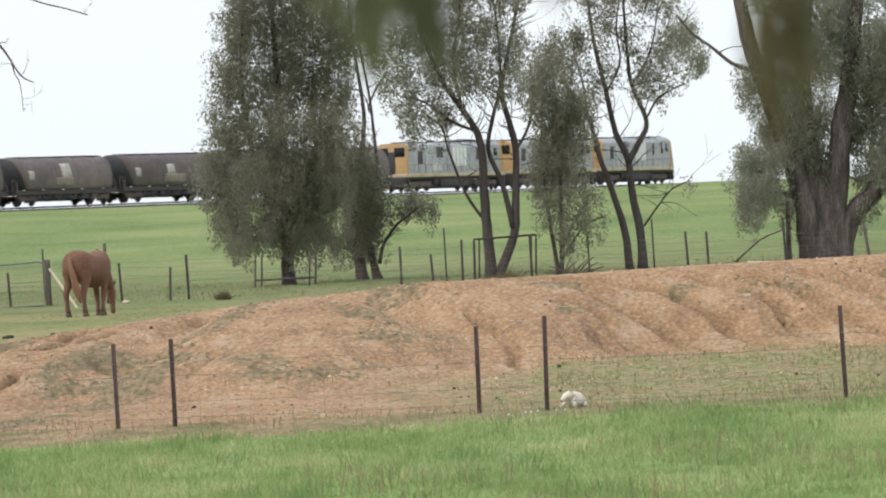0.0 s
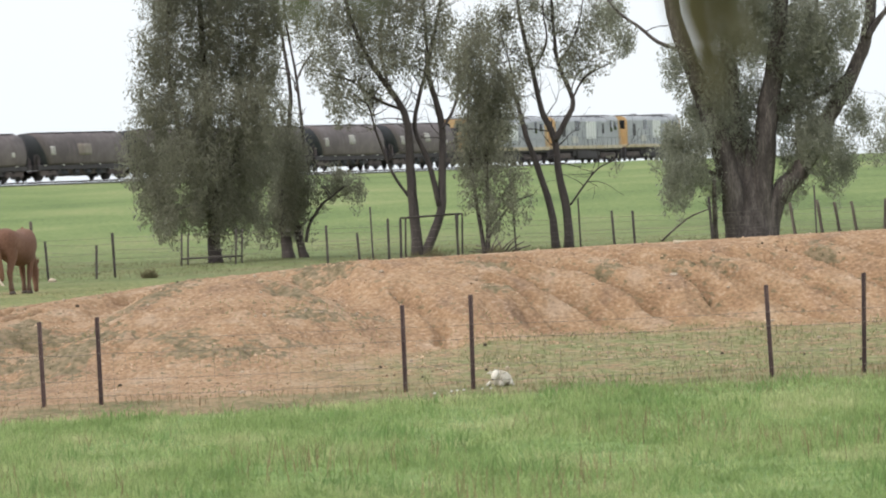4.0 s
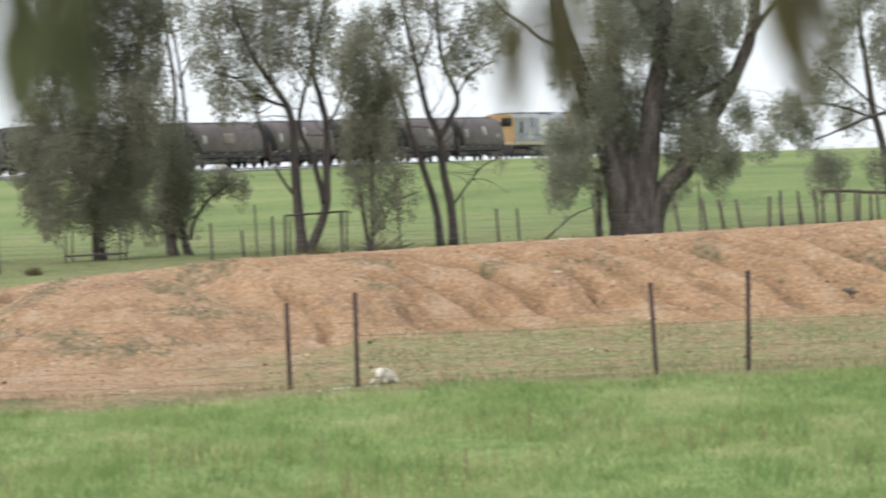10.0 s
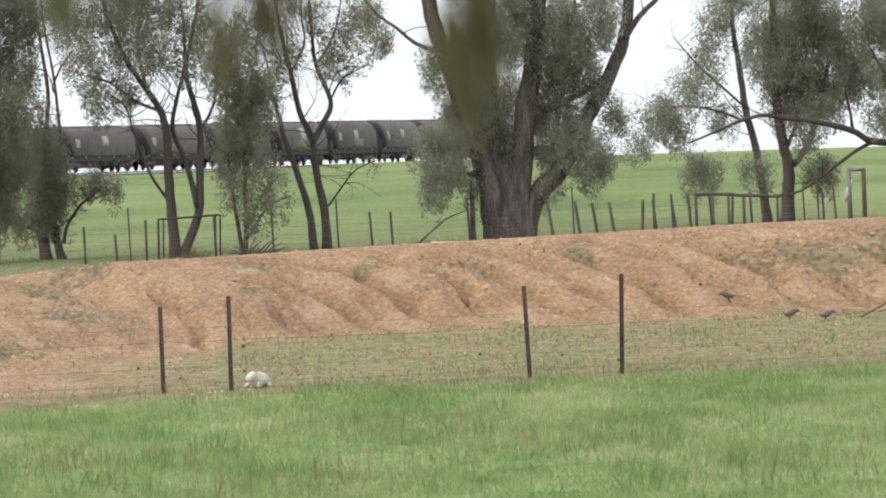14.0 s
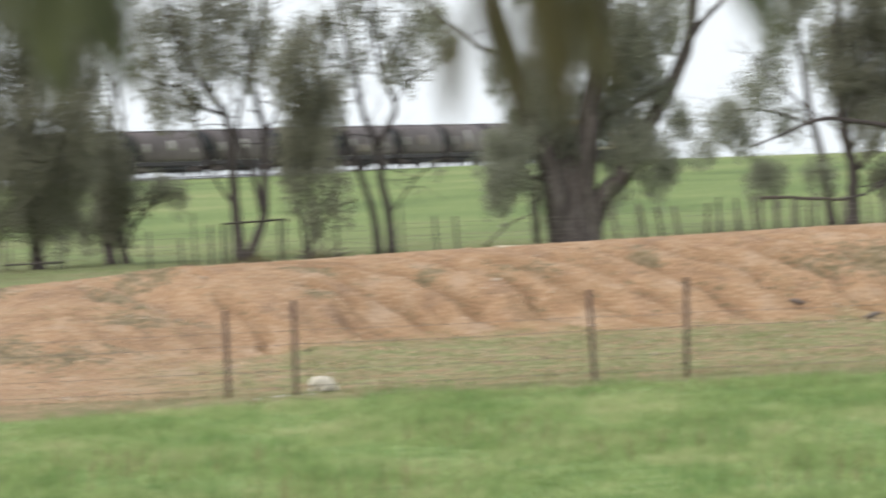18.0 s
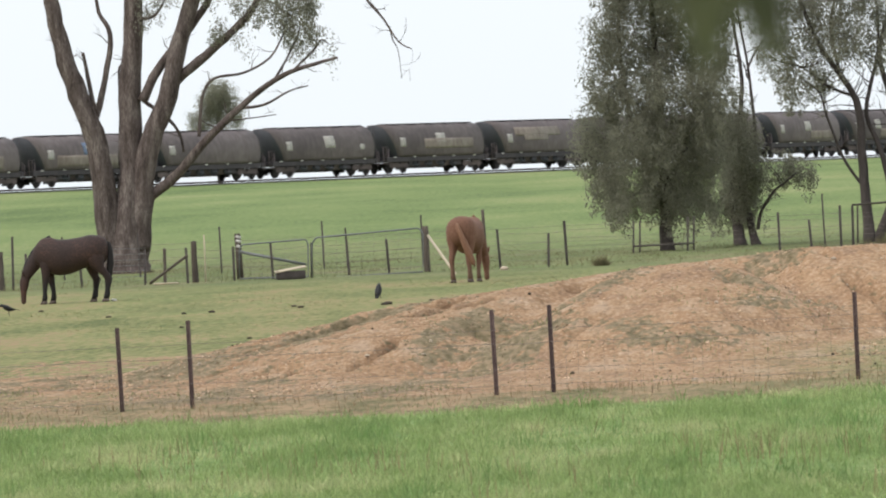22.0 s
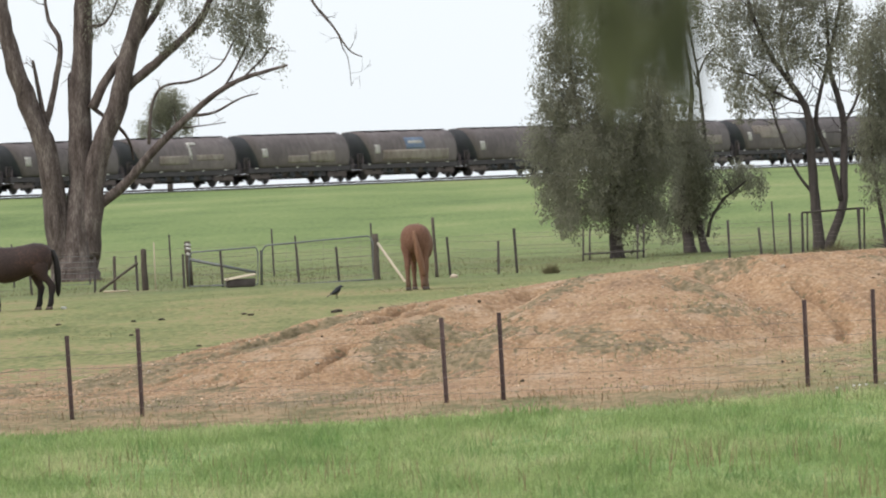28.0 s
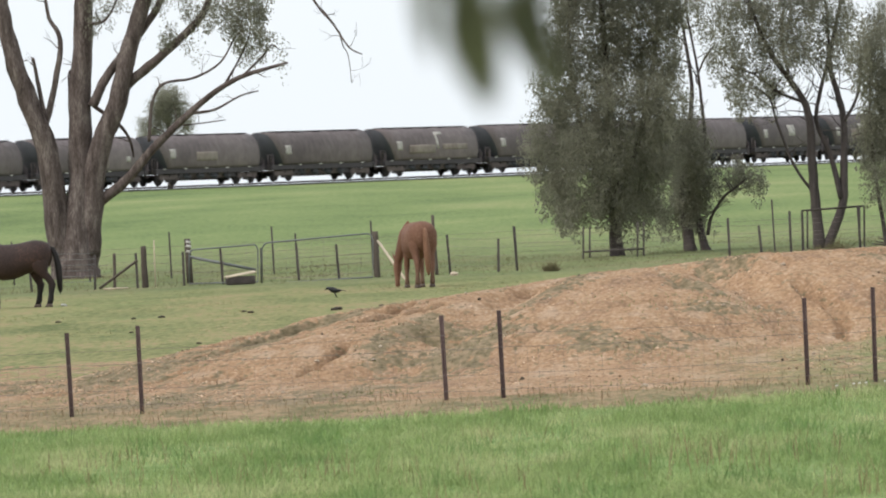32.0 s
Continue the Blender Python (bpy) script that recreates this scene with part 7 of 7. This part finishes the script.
def crow(name, mat, size, label, category, group, plump=1.0):
    c = new(name)
    tagged(c, label, category, group)
    s = size
    bm = bmesh.new()
    loft(bm, [((-0.20 * s, 0, 0.20 * s), 0.03 * s, 0.03 * s, 0), ((-0.12 * s, 0, 0.24 * s), 0.075 * s, 0.07 * s, 0), ((0, 0, 0.29 * s), 0.10 * s, 0.10 * s, 0), ((0.12 * s, 0, 0.34 * s), 0.085 * s, 0.09 * s, 0), ((0.18 * s, 0, 0.39 * s), 0.05 * s, 0.06 * s, 0)], 10)
    bmesh.ops.transform(bm, matrix=Matrix.Translation((0, 0, 0.27 * s)) @ Matrix.Diagonal((1, plump, plump, 1)) @ Matrix.Translation((0, 0, -0.27 * s)), verts=bm.verts)
    part("body", bm, mat, c)
    bm = bmesh.new()
    loft(bm, [((-0.15 * s, 0, 0.23 * s), 0.05 * s, 0.02 * s, 0), ((-0.32 * s, 0, 0.15 * s), 0.055 * s, 0.012 * s, 0), ((-0.44 * s, 0, 0.09 * s), 0.045 * s, 0.006 * s, 0)], 8)
    part("tail", bm, mat, c)
    bm = bmesh.new()
    loft(bm, [((0.12 * s, 0, 0.37 * s), 0.05 * s, 0.06 * s, 0), ((0.20 * s, 0, 0.45 * s), 0.058 * s, 0.06 * s, 0), ((0.26 * s, 0, 0.45 * s), 0.04 * s, 0.04 * s, 0)], 9)
    hd = part("head", bm, mat, c)
    bm = bmesh.new()
    tube(bm, [(0.26 * s, 0, 0.45 * s), (0.36 * s, 0, 0.43 * s)], [0.022 * s, 0.004 * s], 6)
    part("beak", bm, M_DARK_SKIN, hd)
    for y in (-0.075, 0.075):
        bm = bmesh.new()
        loft(bm, [((0.12 * s, y * s, 0.32 * s), 0.015 * s, 0.05 * s, 0), ((-0.05 * s, y * 1.25 * s, 0.27 * s), 0.02 * s, 0.065 * s, 0), ((-0.28 * s, y * 0.7 * s, 0.17 * s), 0.012 * s, 0.02 * s, 0)], 8)
        part("wing", bm, mat, c)
    for y in (-0.04, 0.04):
        bm = bmesh.new()
        tube(bm, [(0, y * s, 0.22 * s), (0.01 * s, y * s, 0.1 * s), (0, y * s, 0.0), (0.06 * s, y * s, 0.0)], [0.02 * s, 0.012 * s, 0.012 * s, 0.006 * s], 6)
        part("leg", bm, M_DARK_SKIN, c)
    return c


def lamb():
    p = spot(1018, 722, 111.6)
    p.z = surface(p.x, p.y)
    size = 0.86
    b = empty("lamb", p, "cream-white woolly lamb lying in the grass behind the fence", "lamb", "", -122)
    bm = bmesh.new()
    loft(bm, [((-0.24, 0, 0.07), 0.04, 0.05, 0), ((-0.19, 0, 0.09), 0.085, 0.085, 0), ((-0.10, 0, 0.11), 0.11, 0.11, 0), ((0.0, 0, 0.125), 0.115, 0.12, 0), ((0.09, 0, 0.12), 0.10, 0.115, 0), ((0.15, 0, 0.11), 0.06, 0.08, 0)], 14)
    for w in bm.verts:
        w.co += w.co.normalized() * 0.02 * noise.noise(w.co * 22)
    bmesh.ops.scale(bm, vec=(size, size, size), verts=bm.verts)
    part("fleece", bm, M_WOOL, b)
    bm = bmesh.new()
    loft(bm, [((-0.02, 0, 0.10), 0.05, 0.06, 0), ((0.03, 0, 0.12), 0.062, 0.07, 10), ((0.09, 0, 0.10), 0.056, 0.06, 25), ((0.14, 0, 0.065), 0.042, 0.042, 35), ((0.17, 0, 0.04), 0.022, 0.024, 40)], 12)
    bmesh.ops.scale(bm, vec=(size, size, size), verts=bm.verts)
    head = part("head", bm, M_WOOL, b)
    head.matrix_basis = pose(0.10, 0, 0.06)
    for s in (-1, 1):
        bm = bmesh.new()
        loft(bm, [((0.01, 0.05 * s, 0.15), 0.012, 0.02, 0), ((0.01, 0.10 * s, 0.145), 0.014, 0.028, 0), ((0.0, 0.155 * s, 0.13), 0.006, 0.01, 0)], 7)
        bmesh.ops.scale(bm, vec=(size, size, size), verts=bm.verts)
        part("ear", bm, M_WOOL, head)
    bm = bmesh.new()
    bmesh.ops.create_icosphere(bm, subdivisions=2, radius=0.016)
    bmesh.ops.translate(bm, verts=bm.verts, vec=(0.172, 0, 0.04))
    bmesh.ops.scale(bm, vec=(size, size, size), verts=bm.verts)
    part("nose", bm, M_DARK_SKIN, head)
    for x, y in ((0.16, -0.09), (0.16, 0.09), (-0.12, -0.11), (-0.12, 0.11)):
        bm = bmesh.new()
        tube(bm, [(x, y, 0.06), (x + 0.08, y * 1.2, 0.025), (x - 0.02, y * 1.25, 0.02)], [0.035, 0.022, 0.018], 7)
        bmesh.ops.scale(bm, vec=(size, size, size), verts=bm.verts)
        part("leg", bm, M_WOOL, b)
    MOVES.append((head, [(0, pose(0.10, 0, 0.06, 0, 0, -25)), (4, pose(0.10, 0, 0.06, 0, 0, 10)), (6, pose(0.10, 0, 0.06, 0, 0, 45)), (9, pose(0.10, 0, 0.06, 0, 0, 30)), (11, pose(0.10, 0, 0.06, 0, 5, -5)), (14, pose(0.10, 0, 0.06, 0, 0, -20)), (18, pose(0.10, 0, 0.06, 0, 5, -30)), (32, pose(0.10, 0, 0.06, 0, 0, -25))]))


def animals():
    p = hit(169, 559, 150)
    h, neck, tail = horse("chestnut_horse", M_CHESTNUT, M_CHESTNUT_LEG, M_CHESTNUT_TAIL, "chestnut horse grazing with its head down", p, 57, 0.05, 0.05)
    turn = [(0, 64), (7, 65), (10, 66), (16, 69), (19, 72), (21, 75), (23, 81), (24.5, 84), (26, 86), (28, 88), (30, 92), (30.8, 100), (32, 104)]
    MOVES.append((h, [(t, pose(p.x - 0.1, p.y, p.z, 0, 0, a)) for t, a in turn]))
    sway = [(0, 0), (5, 4), (9, -3), (15, 2), (19, -2), (21, -6), (24, -10), (27, -2), (30, 4), (31, 14), (32, 16)]
    MOVES.append((neck, [(t, pose(0, 0, 0, 0, 0, a)) for t, a in sway]))
    MOVES.append((tail, [(t, pose(-0.86, 0, 1.33, a, 0, 0)) for t, a in [(0, -14), (3, -6), (6, -12), (12, 0), (19, -4), (20.5, -18), (21.5, -22), (23, -20), (24.5, -12), (26, -4), (27.5, -14), (29, 0), (32, -2)]]))
    q = hit(-548, 596, 150)
    h, neck, tail = horse("bay_horse", M_BAY, M_BAY_LEG, M_BAY_DARK, "dark bay horse grazing on the turf", q, 180, 0.02, 0.13)
    h.matrix_basis = pose(q.x, q.y, q.z, 0, 0, 180)
    MOVES.append((h, [(0, pose(q.x + 0.05, q.y, q.z, 0, 0, 181)), (20, pose(q.x + 0.05, q.y, q.z, 0, 0, 181)), (23, pose(q.x - 0.02, q.y, q.z, 0, 0, 180)), (26, pose(q.x - 0.10, q.y, q.z, 0, 0, 178)), (32, pose(q.x - 0.12, q.y, q.z, 0, 0, 179))]))
    MOVES.append((neck, [(t, pose(0, 0, 0, 0, 0, a)) for t, a in [(0, 0), (20, 3), (22, -4), (24, 2), (32, -3)]]))
    MOVES.append((tail, [(t, pose(-0.86, 0, 1.33, a, b, 0)) for t, a, b in [(0, 0, 0), (20, 0, 0), (22, 4, -6), (24, 0, 4), (27.5, -3, 2), (30, 3, 10), (31, 2, 12), (32, 0, 6)]]))
    # birds
    c = crow("crow", M_FEATHER, 0.60, "black crow walking on the turf", "bird", "crows", 1.3)
    rows = []
    for t, u, v, a, nod in [(0, -60, 575, 10, 0), (19, -60, 575, 10, 0), (20.5, -36, 575, 15, 0), (21, -22, 584, 20, 0), (22, 2, 588, 75, -25), (23, 6, 585, 80, -15), (24.5, 4, 578, 0, 25), (25.5, 6, 578, 20, 30), (27.5, 12, 577, 30, 0), (28, 15, 575, 40, 0), (29, 14, 575, 90, 0), (31, 16, 577, 150, 0), (32, 15, 577, 160, 20)]:
        g = hit(u, v, 150)
        rows.append((t, pose(g.x, g.y, surface(g.x, g.y), 0, nod, a)))
    c.matrix_basis = rows[0][1]
    MOVES.append((c, rows))
    g = hit(-656, 618, 150)
    c2 = crow("crow", M_FEATHER, 0.56, "black crow pecking in the turf", "bird", "crows", 1.3)
    c2.matrix_basis = pose(g.x, g.y, surface(g.x, g.y), 0, 12, 190)
    for rows_uv, a in (([(0, 1846, 556), (12, 1848, 555), (13, 1850, 554), (17, 1862, 555), (32, 1862, 555)], 195), ([(0, 1920, 577), (12, 1933, 577), (13, 1943, 578), (17, 1985, 578), (32, 1985, 578)], 5), ([(0, 1985, 580), (12, 1997, 579), (13, 2008, 582), (17, 2045, 582), (32, 2045, 582)], 5)):
        d = crow("dove", M_DOVE, 0.40, "grey-brown dove feeding at the foot of the bank", "bird", "doves", 1.45)
        rows = []
        for t, u, v in rows_uv:
            g = hit(u, v + 22)
            rows.append((t, pose(g.x, g.y, surface(g.x, g.y) - 0.01, 0, 20, a)))
        d.matrix_basis = rows[0][1]
        MOVES.append((d, rows))
    lamb()


animals()


# ---- the roadside gum whose leaves hang close before the lens ----
def near_leaf(bm, top, length, width, lean, twist):
    """One sickle-shaped leaf that hangs from top."""
    n = 8
    rows = []
    ax = Vector((math.sin(lean), 0.15, -math.cos(lean))).normalized()
    sd = Vector((math.cos(twist), math.sin(twist), 0.0))
    for i in range(n + 1):
        t = i / n
        w = width * (math.sin(math.pi * min(1, t * 0.97 + 0.02)) ** 0.75) * (1.15 - 0.5 * t) + 0.0006
        c = Vector(top) + ax * length * t + Vector((0.12 * length * t * t, 0, 0))
        rows.append([bm.verts.new(c - sd * w / 2), bm.verts.new(c + Vector((0, 0.0016, 0)) + sd.cross(ax) * w * 0.1), bm.verts.new(c + sd * w / 2)])
    for a, b in zip(rows, rows[1:]):
        bm.faces.new((a[0], a[1], b[1], b[0]))
        bm.faces.new((a[1], a[2], b[2], b[1]))


def near_branch():
    tree = empty("roadside_gum", (2.6, 4.6, 0), "roadside gum with a bough hanging over the view", "tree")
    bm = bmesh.new()
    P, R = refine([(0, 0, -0.05), (0.1, 0, 1.2), (0.0, 0.1, 2.4), (-0.1, 0.1, 3.6)], [0.2, 0.16, 0.13, 0.1], 4, 0.05, 3)
    tube(bm, P, R, 12, 0.05)
    part("trunk", bm, M_BARK, tree)
    bm = bmesh.new()
    P, R = refine([(0.0, 0.1, 2.4), (-0.9, 0.0, 2.75), (-1.9, -0.05, 2.75), (-3.1, 0.0, 2.66), (-4.0, 0.0, 2.6)], [0.06, 0.045, 0.03, 0.018, 0.01], 4, 0.1, 5)
    tube(bm, P, R, 8, 0.05)
    part("bough", bm, M_BARK, tree)
    D = 4.6
    # each spray: leaves (dx, drop of the top above the tip line, length, width, lean) and its sway (t, u, v), keyed to
    # fit the camera's view
    sprays = [
        ([(-0.030, 0.075, 0.080, 0.020, 0.1), (-0.008, 0.10, 0.095, 0.022, -0.1), (0.012, 0.085, 0.085, 0.018, 0.2), (0.034, 0.11, 0.10, 0.020, 0.05), (-0.048, 0.11, 0.07, 0.016, -0.2), (0.02, 0.15, 0.1, 0.02, 0.1), (-0.02, 0.15, 0.1, 0.02, -0.1)],
         [(0, 650, 110), (1, 417, 255), (2, 603, 75), (3, 674, 46), (4.5, 640, 60), (6, 719, 135), (7, 593, 160), (8, 619, 104), (9, 312, 255), (10, 364, 221), (11, 600, 60), (12, 660, 110), (13, 956, 240), (14, 658, 85), (15.5, 740, 60), (17, 810, 90), (18, 523, 160), (19, 772, 210), (20, 563, 165), (21, 578, 175), (22, 567, 140), (23, 494, 300), (24, 500, 210), (25, 524, 40), (25.5, 275, 190), (26.5, 450, 90), (28, 498, 220), (29, 506, 160), (30, 453, 180), (31, 518, 30), (31.6, 440, 100), (32, 255, 200)]),
        ([(-0.02, 0.08, 0.085, 0.018, -0.15), (0.012, 0.09, 0.09, 0.020, 0.1), (0.03, 0.12, 0.09, 0.016, 0.25), (-0.005, 0.14, 0.09, 0.018, 0.0)],
         [(0, 1000, -40), (1, 800, -30), (3, 1000, -40), (6, 1000, -20), (8, 1050, 0), (9, 1138, 225), (10, 1261, 205), (11, 1237, 140), (12, 1120, 60), (13, 1176, 178), (14, 965, 150), (17, 1050, 20), (18, 1253, 200), (19, 970, 120), (20, 840, -40), (25, 700, -80), (32, 760, -80)]),
        ([(-0.03, 0.09, 0.10, 0.024, 0.08), (0.0, 0.08, 0.105, 0.026, -0.05), (0.028, 0.10, 0.10, 0.022, 0.12), (-0.012, 0.14, 0.10, 0.022, 0.0), (0.012, 0.15, 0.10, 0.022, 0.1)],
         [(0, 1340, 165), (1, 1137, 150), (2, 1473, 105), (3, 1385, 120), (4.5, 1350, 130), (6, 1342, 190), (7, 1325, 150), (8, 1319, 134), (9, 1592, 165), (10, 1720, 150), (11, 1307, 100), (12, 1370, 150), (13, 1452, 180), (14, 1356, 210), (15.5, 1370, 150), (17, 1375, 130), (18, 1400, 150), (19, 1325, 180), (20, 1340, 80), (24, 1380, 40), (32, 1360, 60)]),
        ([(-0.012, 0.08, 0.085, 0.014, 0.5), (0.012, 0.11, 0.08, 0.014, 0.2), (0.0, 0.14, 0.09, 0.015, 0.1)],
         [(0, 1800, -60), (8, 1700, -60), (9, 1900, 60), (10, 1500, 60), (11, 1450, 70), (12, 1830, 85), (13, 1700, 60), (14, 1850, 70), (17, 1810, 115), (18, 1723, 110), (19, 1500, -60), (32, 1500, -60)]),
    ]
    for i, (leaves, sway) in enumerate(sprays):
        s = empty("leaf_spray", spot(sway[0][1], sway[0][2], D), "blurred olive-green gum leaves hanging on a twig", "leaves", "hanging leaf sprays")
        bm = bmesh.new()
        tube(bm, [(0, 0, 0.09), (0.01, 0, 0.18), (0.0, 0, 0.32), (0.02, 0, 0.62)], [0.0009, 0.0012, 0.0016, 0.0025], 5)
        part("twig", bm, M_BARK, s)
        for j, (dx, up, ln, w, lean) in enumerate(leaves):
            bm = bmesh.new()
            near_leaf(bm, (dx * (0.45 if i == 2 else 0.66) + 0.012, 0.008 * (j % 3), up * 0.7 - 0.008), ln * 0.78, w * (0.85 if i == 2 else 1.12), lean, 0.5 * (j % 4) - 0.6)
            part("leaf", bm, M_LEAF_OLD if i in (1, 2) else M_LEAF_NEAR, s)
        MOVES.append((s, [(t, Matrix.Translation(spot(u, v, D)) @ pose(0, 0, 0, 0, 6 * math.sin(t * 2.1 + i), 14 * math.sin(t * 1.3 + i))) for t, u, v in sway]))


near_branch()


def motions():
    for thing, s0 in TRAIN:
        rows = []
        for t in [2.0 * i for i in range(17)]:
            x, y, z, a = on_rail(s0 + SPEED * t + GAIN * t * t / 2)
            rows.append((t, pose(x, y, z, 0, 0, a)))
        walk(thing, rows)
    for thing, rows in MOVES:
        walk(thing, rows)


motions()
